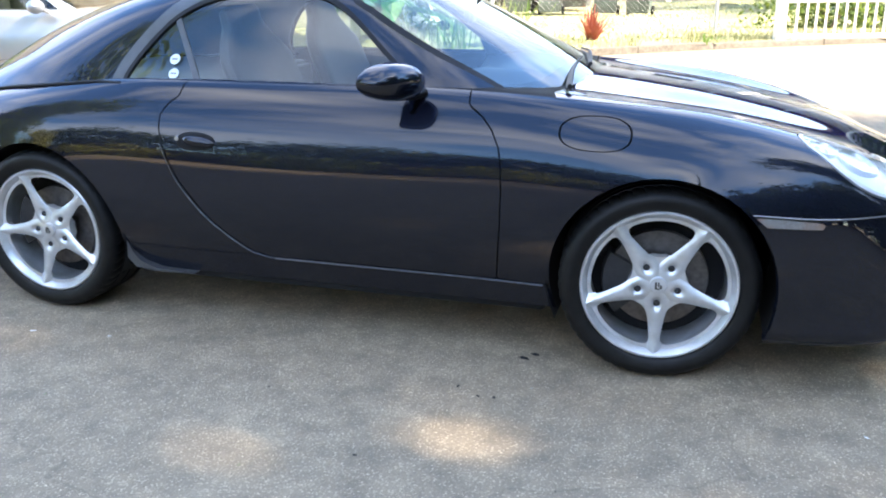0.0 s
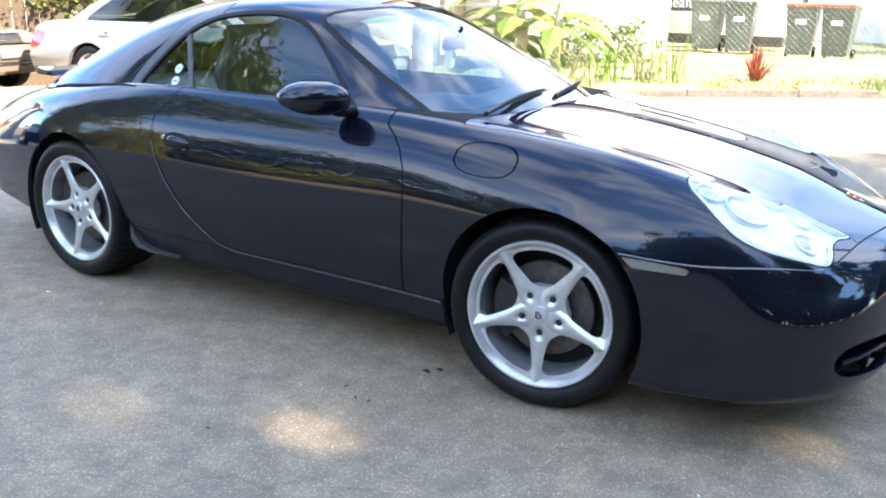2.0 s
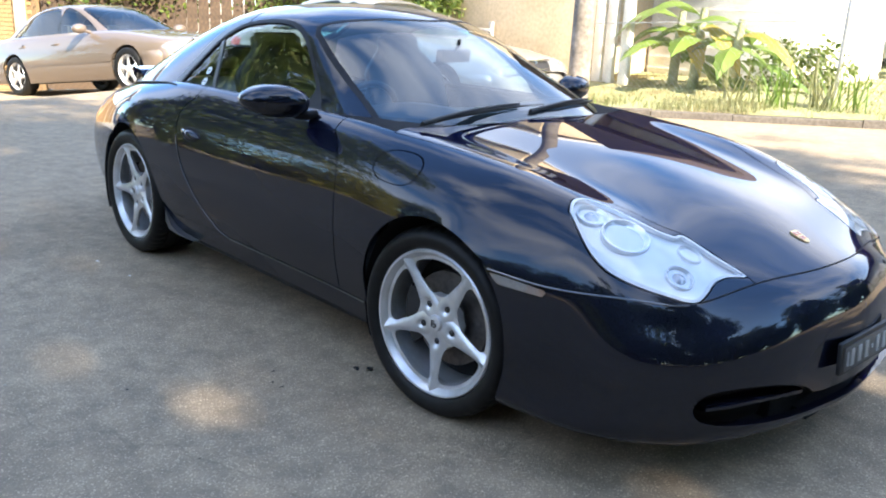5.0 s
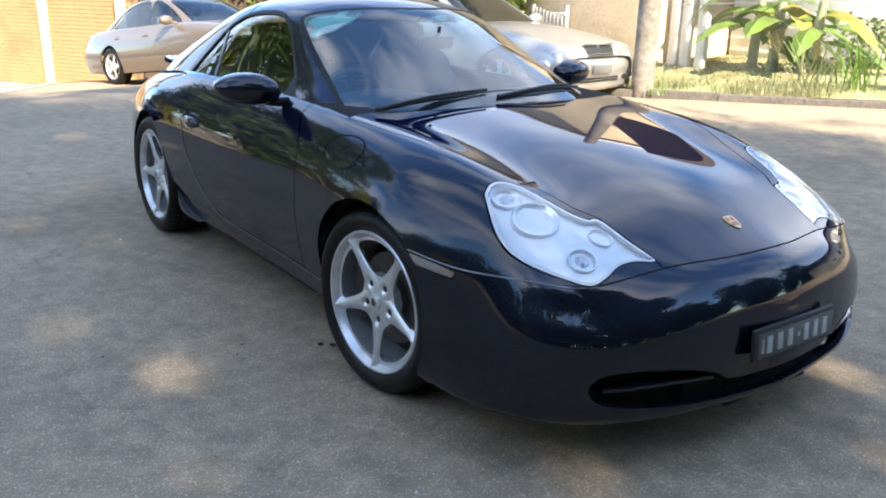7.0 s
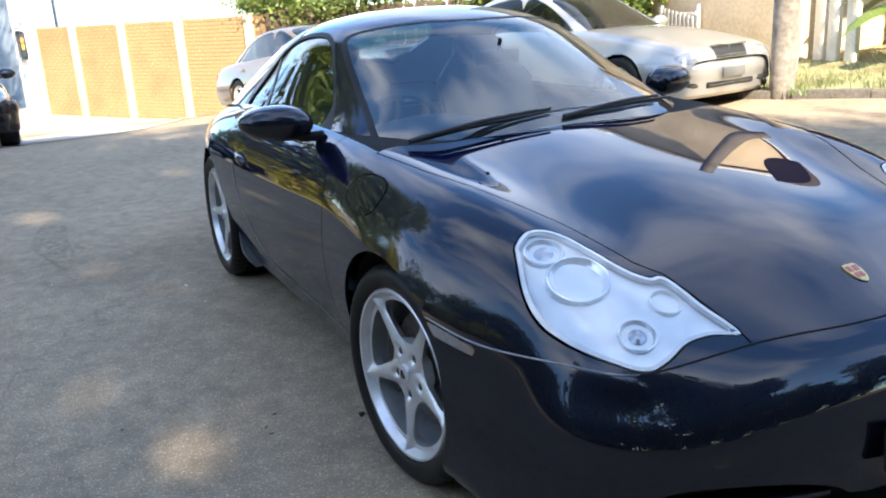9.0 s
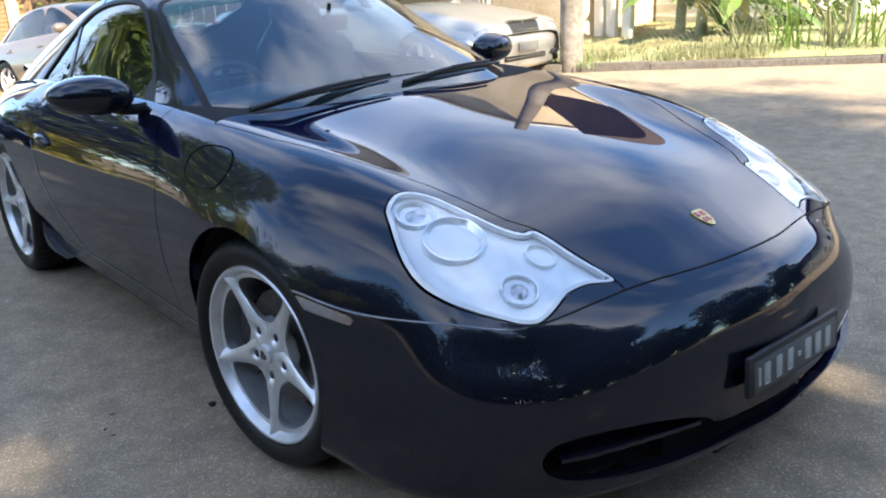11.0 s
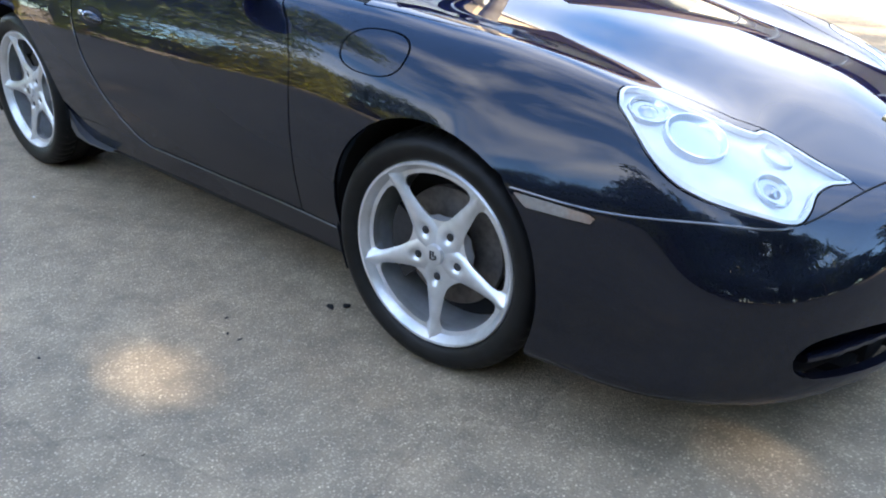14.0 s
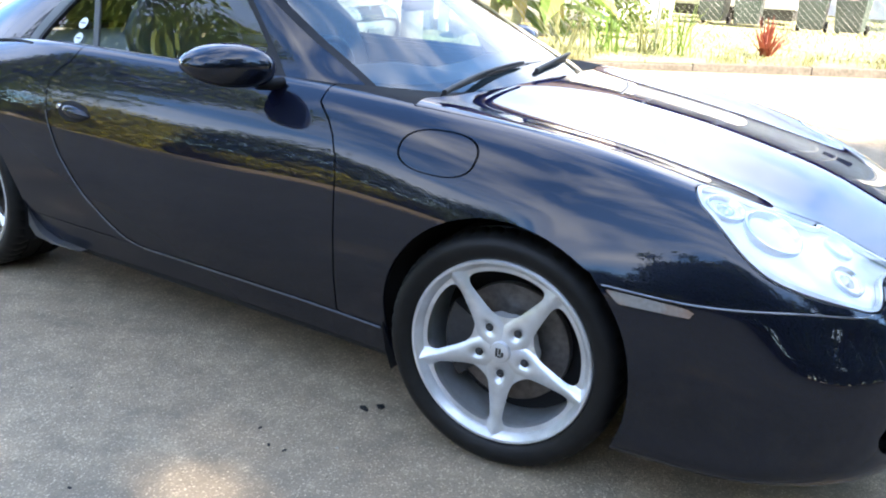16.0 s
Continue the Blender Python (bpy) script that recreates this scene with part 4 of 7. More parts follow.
box(bm, -.055, .055, -.05, .05, -.03, .02, .015, 3)
for a in (0, 90, 180, 270):
    b2 = bmesh.new()
    box(b2, .04, .178, -.014, .014, -.006, .008, .004)
    b2.transform(pose(0, 0, 0, 0, 0, a))
    me = bpy.data.meshes.new("tmp")
    b2.to_mesh(me)
    b2.free()
    bm.from_mesh(me)
    bpy.data.meshes.remove(me)
part("wheel_hub", bm, LEATHER, steer)
# inner mirror
bm = bmesh.new()
box(bm, -.018, .014, -.105, .105, -.028, .028, .012, 3)
inner_mirror = part("rear_view_mirror", bm, BLACK, sports_car, "black rear-view mirror", pose(-.83, .0, 1.105, 0, 10, 8))
part("mirror_stem", tube([(-.83, 0, 1.12), (-.80, 0, 1.15), (-.80, 0, 1.175)], .008), BLACK, sports_car)
# shelf behind the seats and the dark headlining
bm = bmesh.new()
box(bm, -2.75, -1.86, -.60, .60, .80, .86, .02)
box(bm, -1.90, -1.84, -.62, .62, .3, .84, .02)
part("rear_shelf", bm, LEATHER, sports_car)
for sgn in (1, -1):
    lin = Shell(cabin.v, cabin.n, cabin.f).keep(lambda c: (window_f(c) > .02) & (screen_f(c) > .02) & (back_f(c) > .02) & (c[:, 2] > .88))
    lin = lin.moved(-.02)
    shell_part("headlining", lin if sgn > 0 else lin.mirrored(), LEATHER, sports_car)
# sun strip sticker and the two round stickers of the quarter window
for (x, y, z), r in (((-1.793, -.646, .979), .021), ((-1.786, -.676, .930), .021)):
    m = look((x, y - .004, z), (x, y - 1, z + .65))
    bm = lathe([(.0003, 0), (r, 0), (r, -.0008)], 28, "z")
    st = part("round_sticker", bm, STICKER, sports_car, "round pale sticker", m @ pose(0, 0, 0, 180, 0, 0))
    bm = bmesh.new()
    box(bm, -.012, .012, -.003, .003, .0002, .0012)
    part("sticker_bar", bm, GREYTINT, st)


# ---- wheels ----
def wheel_parts(radius, width, rim_r):
    """Meshes of a five-spoke alloy wheel with its tyre, axis along y, outer face at y = 0, pointing to -y."""
    n = 200
    bm = bmesh.new()
    r, b = radius, width
    prof = [(rim_r + .001, .012), (rim_r + .004, .002), (rim_r + .012, -.004), (r - .040, -.012), (r - .026, -.010), (r - .014, -.001), (r - .006, .010), (r - .0015, .022), (r, .032),
            (r, .058), (r - .007, .060), (r - .007, .066), (r, .068), (r, b * .5 - .006), (r - .007, b * .5 - .004), (r - .007, b * .5 + .004), (r, b * .5 + .006), (r, b - .066), (r - .006, b - .064), (r - .006, b - .058),
            (r, b - .056), (r, b - .03), (r - .006, b - .01), (r - .03, b), (rim_r + .01, b - .005), (rim_r, b - .02)]
    rings = []
    for q, (rr, h) in enumerate(prof):
        ring = []
        for k in range(n):
            rad = rr
            if q in (6, 7, 8, 9) and k % 4 == 0:
                rad -= .0045
            a = 2 * math.pi * (k + (.9 if q >= 9 else 0)) / n
            ring.append(bm.verts.new((rad * math.cos(a), h, rad * math.sin(a))))
        rings.append(ring)
    for a, c in zip(rings, rings[1:]):
        for k in range(n):
            bm.faces.new((a[k], a[(k + 1) % n], c[(k + 1) % n], c[k]))
    out = {"tyre": bm}
    out["rim"] = lathe([(rim_r + .002, .016), (rim_r + .0015, .004), (rim_r - .002, 0), (rim_r - .008, .001), (rim_r - .012, .006), (rim_r - .016, .013), (rim_r - .022, .020), (rim_r - .024, .035),
                        (rim_r - .027, .06), (rim_r - .030, b - .06), (rim_r - .012, b - .03), (rim_r - .004, b - .015)], 96)
    # face with five tapered spokes
    nr, na = 64, 300
    rr = np.linspace(.0015, rim_r - .010, nr)
    ang = np.linspace(0, 2 * math.pi, na + 1)[:-1]
    R, A = np.meshgrid(rr, ang, indexing="ij")
    d_ang = (A + math.pi / 2 + math.pi / 5) % (2 * math.pi / 5) - math.pi / 5     # angle off the nearest spoke
    d = R * np.sin(d_ang)
    ro = rim_r - .034

    def half_width(r_):
        t = np.clip((r_ - .06) / (ro - .06), 0, 1)
        return .0365 - .0275 * t + .0045 * t * t + .006 * np.clip((t - .78) / .22, 0, 1) ** 2

    w = half_width(R)
    t = np.clip((R - .05) / (rim_r - .06), 0, 1)
    ridge = np.clip(1 - (np.abs(d) / (w * 1.15)) ** 2, 0, 1)
    tip = np.clip((R - ro + .012) / .034, 0, 1)
    H = .034 - .018 * t ** 1.5 - .011 * ridge * (1 - .3 * t) + .006 * (1 - ridge) * t
    sharp = np.clip(1 - np.abs(d) / (.020 * (1.02 - tip) + .0012), 0, 1)
    H = H - .007 * sharp * tip
    H = H + .017 * np.exp(-((R - .067) ** 2 * .7 + (R * d_ang) ** 2 * 1.2) / .00021)
    V = np.stack([R * np.cos(A), H, R * np.sin(A)], -1)
    gr = np.gradient(V, axis=0)
    ga = (np.roll(V, -1, axis=1) - np.roll(V, 1, axis=1))
    N = np.cross(gr, ga)
    N /= np.linalg.norm(N, axis=2, keepdims=True) + 1e-12
    N = np.where(N[..., 1:2] > 0, -N, N)
    faces = []
    for i in range(nr - 1):
        for k in range(na):
            a, c = i * na + k, (i + 1) * na + k
            k2 = (k + 1) % na
            faces.append((c, (i + 1) * na + k2, i * na + k2, a))
    face = Shell(V.reshape(-1, 3), N.reshape(-1, 3), faces)

    def hole(p):
        r_ = np.hypot(p[:, 0], p[:, 2])
        an = np.arctan2(p[:, 2], p[:, 0])
        da = (an + math.pi / 2 + math.pi / 5) % (2 * math.pi / 5) - math.pi / 5
        e = np.stack([half_width(r_) - np.abs(r_ * np.sin(da)), r_ - ro, .088 - r_], 0)
        k = 105.0
        return np.log(np.exp(k * e).sum(0)) / k

    face.cut(hole)
    face = face.keep(lambda c: hole(c) > 0)
    out["face"] = face.turned_in(.030, lambda p: math.hypot(p[0], p[2]) > rim_r - .0115)
    return out




def make_wheel(name, radius, width, rim_r, label):
    parts = wheel_parts(radius, width, rim_r)
    w = thing(name, label, "wheel")
    part("tyre", parts["tyre"], RUBBER, w, "black low-profile tyre")
    part("rim_barrel", parts["rim"], ALLOY, w)
    put("spoke_face", parts["face"].mesh("spoke_face"), ALLOY, w, "silver five-spoke alloy face")
    for k in range(5):
        a = -math.pi / 2 + k * 2 * math.pi / 5
        bm = lathe([(.0008, -.002), (.005, -.002), (.0075, .001), (.011, .001), (.0115, .005), (.0115, .02)], 12)
        bm.transform(Matrix.Translation((.066 * math.cos(a), .031, .066 * math.sin(a))))
        part("wheel_bolt", bm, BLACK, w)
    part("centre_cap", lathe([(.0005, .0125), (.018, .0128), (.0255, .0145), (.0275, .018), (.028, .026)], 40), ALLOY, w)
    bm = bmesh.new()
    for k, (x0, x1, z0, z1) in enumerate(((-.010, -.004, -.012, .012), (-.001, .004, -.004, .012), (.006, .012, -.010, .003), (-.003, .006, -.013, -.008))):
        box(bm, x0, x1, .0105, .0135, z0, z1, .001)
    part("cap_mark", bm, INK, w)
    bm = lathe([(.075, -.006), (.158, -.006), (.160, -.004), (.160, .018), (.158, .02), (.075, .02)], 64)
    bm.transform(Matrix.Translation((0, .095, 0)))
    part("brake_disc", bm, DISC, w, "worn steel brake disc")
    bm = lathe([(.0005, .055), (.07, .055), (.078, .065), (.078, .12)], 40)
    part("hub_bell", bm, DISC, w)
    bm = bmesh.new()
    for k in range(9):
        a0, a1 = radians(150 + k * 8), radians(150 + (k + 1) * 8)
        vs = []
        for a in (a0, a1):
            vs.append([bm.verts.new((q * math.cos(a), y, q * math.sin(a))) for q, y in ((.095, .06), (.175, .06), (.18, .075), (.18, .13), (.095, .13))])
        for q in range(5):
            bm.faces.new((vs[0][q], vs[0][(q + 1) % 5], vs[1][(q + 1) % 5], vs[1][q]))
        if k == 0:
            bm.faces.new(vs[0])
        if k == 8:
            bm.faces.new(vs[1][::-1])
    bmesh.ops.remove_doubles(bm, verts=bm.verts[:], dist=.0005)
    part("brake_caliper", bm, BLACK, w, "black brake caliper")
    # added near-black disc, standing in for the shaded depth behind the spokes
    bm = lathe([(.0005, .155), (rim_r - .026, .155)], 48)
    part("wheel_shade_disc", bm, GAP, w)
    return w


def as_part(w, m):
    w.parent = sports_car
    w.matrix_basis = m
    del w["category"]
    return w


front_wheel = make_wheel("front_wheel", FRONT_R, .225, .246, "silver five-spoke alloy front wheel")
as_part(front_wheel, pose(0, -.828, FRONT_R, 0, 0, 5))
rear_wheel = make_wheel("rear_wheel", REAR_R, .265, .246, "silver five-spoke alloy rear wheel")
as_part(rear_wheel, pose(-WHEELBASE, -.824, REAR_R, 0, 14, 0))
copy_thing(front_wheel, pose(0, .828, FRONT_R, 0, 0, 185))
copy_thing(rear_wheel, pose(-WHEELBASE, .824, REAR_R, 0, 30, 180))


# ---- ground, road edge, walls ----
def rise(t):
    t = np.clip(t, 0, 1)
    return t * t * (3 - 2 * t)


def lie(x, y):
    """Height of the road: level under the sports car, rising to the far kerb and falling towards the brick wall."""
    x, y = np.asarray(x, float), np.asarray(y, float)
    return .13 * np.exp(-((x + 10.3) / 1.5) ** 2 - ((y - 3.0) / 1.8) ** 2) + .30 * rise((.9 * y + .25 * x - 2) / 7) - .42 * rise((-x - 8) / 6) - .61 * rise((-x - 13.5) / 7)


def lie1(x, y):
    return float(lie(x, y))


def array_mesh(name, v, faces):
    """A mesh straight from arrays of points and of equal-sized faces."""
    v, faces = np.asarray(v, np.float32), np.asarray(faces, np.int32)
    me = bpy.data.meshes.new(name)
    k = faces.shape[1]
    me.vertices.add(len(v))
    me.vertices.foreach_set("co", v.ravel())
    me.loops.add(faces.size)
    me.loops.foreach_set("vertex_index", faces.ravel())
    me.polygons.add(len(faces))
    me.polygons.foreach_set("loop_start", np.arange(0, faces.size, k, dtype=np.int32))
    me.update(calc_edges=True)
    me.validate()
    return me


def draped(name, xs, ys, lift=0.0, keep=None):
    xs, ys = np.asarray(xs), np.asarray(ys)
    X, Y = np.meshgrid(xs, ys, indexing="ij")
    V = np.stack([X, Y, lie(X, Y) + lift], -1).reshape(-1, 3)
    a = (np.arange(len(xs) - 1)[:, None] * len(ys) + np.arange(len(ys) - 1)[None, :]).ravel()
    F = np.stack([a, a + len(ys), a + len(ys) + 1, a + 1], 1)
    if keep is not None:
        c = V[F].mean(1)
        F = F[keep(c)]
    me = array_mesh(name, V, F)
    for q in me.polygons:
        q.use_smooth = True
    return me


def asphalt_mat():
    m, t, p = nodes_of("worn_asphalt")
    co = t.nodes.new("ShaderNodeTexCoord")
    L = t.links.new

    def noise_node(scale, detail, rough=.55):
        n = t.nodes.new("ShaderNodeTexNoise")
        n.inputs["Scale"].default_value, n.inputs["Detail"].default_value, n.inputs["Roughness"].default_value = scale, detail, rough
        L(co.outputs["Object"], n.inputs["Vector"])
        return n

    def ramp(src, stops):
        r = t.nodes.new("ShaderNodeValToRGB")
        el = r.color_ramp.elements
        el[0].position, el[0].color = stops[0][0], (*stops[0][1], 1)
        el[1].position, el[1].color = stops[-1][0], (*stops[-1][1], 1)
        for q, col in stops[1:-1]:
            e = el.new(q)
            e.color = (*col, 1)
        L(src, r.inputs["Fac"])
        return r

    def mix(fac, a, b, mode="MIX"):
        x = t.nodes.new("ShaderNodeMix")
        x.data_type, x.blend_type = "RGBA", mode
        if isinstance(fac, float):
            x.inputs[0].default_value = fac
        else:
            L(fac, x.inputs[0])
        for slot, val in ((6, a), (7, b)):
            if isinstance(val, tuple):
                x.inputs[slot].default_value = (*val, 1)
            else:
                L(val, x.inputs[slot])
        return x.outputs[2]

    vor = t.nodes.new("ShaderNodeTexVoronoi")
    vor.inputs["Scale"].default_value = 150
    L(co.outputs["Object"], vor.inputs["Vector"])
    stone = ramp(vor.outputs["Color"], [(0.0, (.044, .043, .041)), (.55, (.086, .083, .078)), (.86, (.128, .123, .116)), (1.0, (.20, .192, .18))])
    binder = t.nodes.new("ShaderNodeMapRange")
    binder.inputs[1].default_value, binder.inputs[2].default_value = .25, .60
    L(vor.outputs["Distance"], binder.inputs[0])
    fine = noise_node(260, 4)
    col = mix(binder.outputs[0], stone.outputs["Color"], (.066, .064, .060))
    wear = ramp(noise_node(1.1, 6, .6).outputs["Fac"], [(.30, (2.78, 2.40, 1.98)), (.50, (3.20, 2.75, 2.24)), (.72, (3.56, 3.06, 2.48))])
    col = mix(1.0, col, wear.outputs["Color"], "MULTIPLY")
    grit = ramp(noise_node(9, 5, .65).outputs["Fac"], [(.35, (.80, .80, .80)), (.65, (1.18, 1.16, 1.13))])
    col = mix(1.0, col, grit.outputs["Color"], "MULTIPLY")
    specks = t.nodes.new("ShaderNodeTexVoronoi")
    specks.inputs["Scale"].default_value = 11
    L(co.outputs["Object"], specks.inputs["Vector"])
    dot = t.nodes.new("ShaderNodeMapRange")
    dot.inputs[1].default_value, dot.inputs[2].default_value, dot.inputs[3].default_value, dot.inputs[4].default_value = .035, .06, 1, 0
    L(specks.outputs["Distance"], dot.inputs[0])
    few = t.nodes.new("ShaderNodeMapRange")
    few.inputs[1].default_value, few.inputs[2].default_value = .62, .66
    L(specks.outputs["Color"], few.inputs[0])
    rare = t.nodes.new("ShaderNodeMath")
    rare.operation = "MULTIPLY"
    L(dot.outputs[0], rare.inputs[0])
    L(few.outputs[0], rare.inputs[1])
    col = mix(rare.outputs[0], col, (.26, .25, .22))
    stain = ramp(noise_node(.45, 3, .5).outputs["Fac"], [(.30, (.72, .71, .70)), (.46, (1, 1, 1)), (1.0, (1, 1, 1))])
    col = mix(1.0, col, stain.outputs["Color"], "MULTIPLY")
    # wandering cracks, broken up by noise
    warp = t.nodes.new("ShaderNodeVectorMath")
    warp.operation = "MULTIPLY_ADD"
    wn2 = noise_node(2.2, 5)
    L(wn2.outputs["Color"], warp.inputs[0])
    warp.inputs[1].default_value = (.7, .7, 0)
    L(co.outputs["Object"], warp.inputs[2])
    cr = t.nodes.new("ShaderNodeTexVoronoi")
    cr.feature = "DISTANCE_TO_EDGE"
    cr.inputs["Scale"].default_value = .34
    L(warp.outputs[0], cr.inputs["Vector"])
    crack = t.nodes.new("ShaderNodeMapRange")
    crack.inputs[1].default_value, crack.inputs[2].default_value, crack.inputs[3].default_value, crack.inputs[4].default_value = .0008, .003, .22, 0
    L(cr.outputs["Distance"], crack.inputs[0])
    col = mix(crack.outputs[0], col, (.03, .028, .026))
    col = mix(1.0, col, (1.20, 1.13, 1.03), "MULTIPLY")
    L(col, p.inputs["Base Color"])
    p.inputs["Roughness"].default_value = .86
    p.inputs["Specular IOR Level"].default_value = .35
    b = t.nodes.new("ShaderNodeBump")
    b.inputs["Strength"].default_value, b.inputs["Distance"].default_value = .7, .0024
    L(vor.outputs["Distance"], b.inputs["Height"])
    b2 = t.nodes.new("ShaderNodeBump")
    b2.inputs["Strength"].default_value, b2.inputs["Distance"].default_value = .5, .004
    L(fine.outputs["Fac"], b2.inputs["Height"])
    L(b.outputs["Normal"], b2.inputs["Normal"])
    L(b2.outputs["Normal"], p.inputs["Normal"])
    return m


ASPHALT = asphalt_mat()
CONCRETE = mat("pale_concrete", (0.42, 0.40, 0.36), 0.85, vary=0.15, scale=25, bump=0.002, dirt=(0.30, 0.28, 0.25), dirt_scale=1.5)
KERB = mat("kerb_concrete", (0.115, 0.10, 0.085), 0.9, vary=0.3, scale=30, bump=0.004, dirt=(0.085, 0.072, 0.058), dirt_scale=4)
SOIL = mat("dry_lawn", (0.25, 0.26, 0.12), 0.95, vary=0.35, scale=14, bump=0.02, dirt=(0.17, 0.13, 0.06), dirt_scale=1.2)
BRICK = mat("tan_brick", (0.345, 0.215, 0.105), 0.85, vary=0.18, scale=40, bump=0.002, dirt=(0.28, 0.17, 0.08), dirt_scale=1.2)
MORTAR = mat("mortar", (0.20, 0.13, 0.07), 0.95, vary=0.15, scale=60, bump=0.001)
PALE = mat("pale_render", (0.52, 0.44, 0.31), 0.9, vary=0.1, scale=18, bump=0.002, dirt=(0.42, 0.34, 0.22), dirt_scale=1.6)
RENDER = mat("tan_render", (0.56, 0.44, 0.30), 0.9, vary=0.12, scale=18, bump=0.003, dirt=(0.43, 0.33, 0.21), dirt_scale=1.1)
WHITE = mat("white_paint", (0.72, 0.71, 0.68), 0.55, vary=0.06, scale=20, dirt=(0.58, 0.56, 0.52), dirt_scale=3)
BLUEGREY = mat("blue_grey_wall", (0.22, 0.27, 0.33), 0.7, vary=0.08, scale=10, dirt=(0.18, 0.22, 0.27))
TIMBER = mat("brown_timber", (0.075, 0.048, 0.03), 0.8, vary=0.35, scale=18, bump=0.003, dirt=(0.045, 0.03, 0.02), dirt_scale=3)
GREYWOOD = mat("weathered_picket", (0.36, 0.35, 0.33), 0.8, vary=0.25, scale=20, dirt=(0.24, 0.22, 0.20), dirt_scale=6)
POLE = mat("weathered_pole", (0.21, 0.185, 0.16), 0.85, vary=0.3, scale=18, bump=0.004, dirt=(0.13, 0.11, 0.09), dirt_scale=3)
ZINC = mat("galvanised_steel", (0.50, 0.51, 0.52), 0.4, 0.8, vary=0.12, scale=30)
BINGREEN = mat("dark_green_plastic", (0.025, 0.045, 0.038), 0.5, vary=0.15)
BINRED = mat("red_lid_plastic", (0.36, 0.06, 0.04), 0.5, vary=0.1)
YELLOW = mat("yellow_print", (0.72, 0.46, 0.04), 0.5, vary=0.1)
DARKPRINT = mat("dark_print", (0.03, 0.032, 0.045), 0.5, vary=0.4, scale=4)
PAVEDIRT = mat("broken_edge_dirt", (0.25, 0.19, 0.125), 0.95, vary=0.3, scale=30, bump=0.006, dirt=(0.17, 0.14, 0.10), dirt_scale=8)


def leaf_mat(name, color, other, through=0.35, rough=0.45):
    m, t, p = nodes_of(name)
    out = t.nodes["Material Output"]
    g = t.nodes.new("ShaderNodeNewGeometry")
    r = t.nodes.new("ShaderNodeMix")
    r.data_type = "RGBA"
    r.inputs[6].default_value, r.inputs[7].default_value = (*color, 1), (*other, 1)
    t.links.new(g.outputs["Random Per Island"], r.inputs[0])
    t.links.new(r.outputs[2], p.inputs["Base Color"])
    p.inputs["Roughness"].default_value = rough
    tl = t.nodes.new("ShaderNodeBsdfTranslucent")
    t.links.new(r.outputs[2], tl.inputs[0])
    mx = t.nodes.new("ShaderNodeMixShader")
    mx.inputs[0].default_value = through
    t.links.new(p.outputs[0], mx.inputs[1])
    t.links.new(tl.outputs[0], mx.inputs[2])
    t.links.new(mx.outputs[0], out.inputs["Surface"])
    return m


LEAF = leaf_mat("tree_leaf", (0.045, 0.085, 0.018), (0.10, 0.13, 0.03))
IVY = leaf_mat("hedge_leaf", (0.06, 0.11, 0.02), (0.17, 0.21, 0.05))
GOLDLEAF = leaf_mat("golden_shrub_leaf", (0.26, 0.27, 0.035), (0.46, 0.42, 0.06))
GRASS = leaf_mat("grass_blade", (0.12, 0.15, 0.055), (0.30, 0.28, 0.15))
BANANA = leaf_mat("banana_leaf", (0.10, 0.19, 0.035), (0.17, 0.25, 0.06), .4, .35)
YELLOWLEAF = leaf_mat("yellowed_leaf", (0.33, 0.27, 0.05), (0.38, 0.32, 0.08), .4)
CORDY = leaf_mat("red_cordyline_leaf", (0.20, 0.035, 0.03), (0.36, 0.10, 0.06), .3)
BARK = mat("bark", (0.10, 0.075, 0.05), 0.9, vary=0.35, scale=12, bump=0.01)
STEM = mat("green_stem", (0.30, 0.31, 0.16), 0.7, vary=0.25, scale=9)

near = np.arange(-26, 15.01, .25)
far = np.array([ 45, 70, 120, 220, 420.0])
span = np.concatenate([-far[::-1], near, [20, 30], far])
tagged(put("ground", draped("ground", span, span), ASPHALT), "worn grey asphalt road with stains and fine cracks", "road", kind="structure")

KX0, KY0, KS = -5.3, 5.98, .42          # the kerb's line: y = KY0 + KS (x - KX0)


def kerb_y(x):
    return KY0 + KS * (x - KX0)


def strip(name, pts, width, height, material, parent=None, sunk=.08, label="", bevel=.012):
    """A low wall or kerbstone along points (x, y) that follows the ground; width is measured to the left of the way."""
    bm = bmesh.new()
    rows = []
    for i, (x, y) in enumerate(pts):
        x0, y0 = pts[max(i - 1, 0)]
        x1, y1 = pts[min(i + 1, len(pts) - 1)]
        l = math.hypot(x1 - x0, y1 - y0)
        nx, ny = -(y1 - y0) / l, (x1 - x0) / l
        z = lie1(x, y)
        b = bevel
        prof = [(0, -sunk), (0, height - b), (b * .3, height - b * .3), (b, height), (width - b, height), (width, height - b), (width, -sunk)]
        rows.append([bm.verts.new((x + nx * a, y + ny * a, z + c)) for a, c in prof])
    for a, c in zip(rows, rows[1:]):
        for q in range(len(a) - 1):
            bm.faces.new((a[q], a[q + 1], c[q + 1], c[q]))
    bm.faces.new(rows[0])
    bm.faces.new(rows[-1][::-1])
    return part(name, bm, material, parent, label)


kerb = tagged(new("kerb"), "weathered concrete kerb along the grass verge", "kerb", kind="structure")
x = -6.6
k = 0
while x < 9:
    ln = 1.15 + .25 * math.sin(k * 2.3)
    pts = [(x + ln * q / 3 * .992, kerb_y(x + ln * q / 3 * .992)) for q in range(4)]
    strip("kerbstone", pts, .15, .085 + .012 * math.sin(k * 1.7), KERB, kerb)
    x += ln
    k += 1

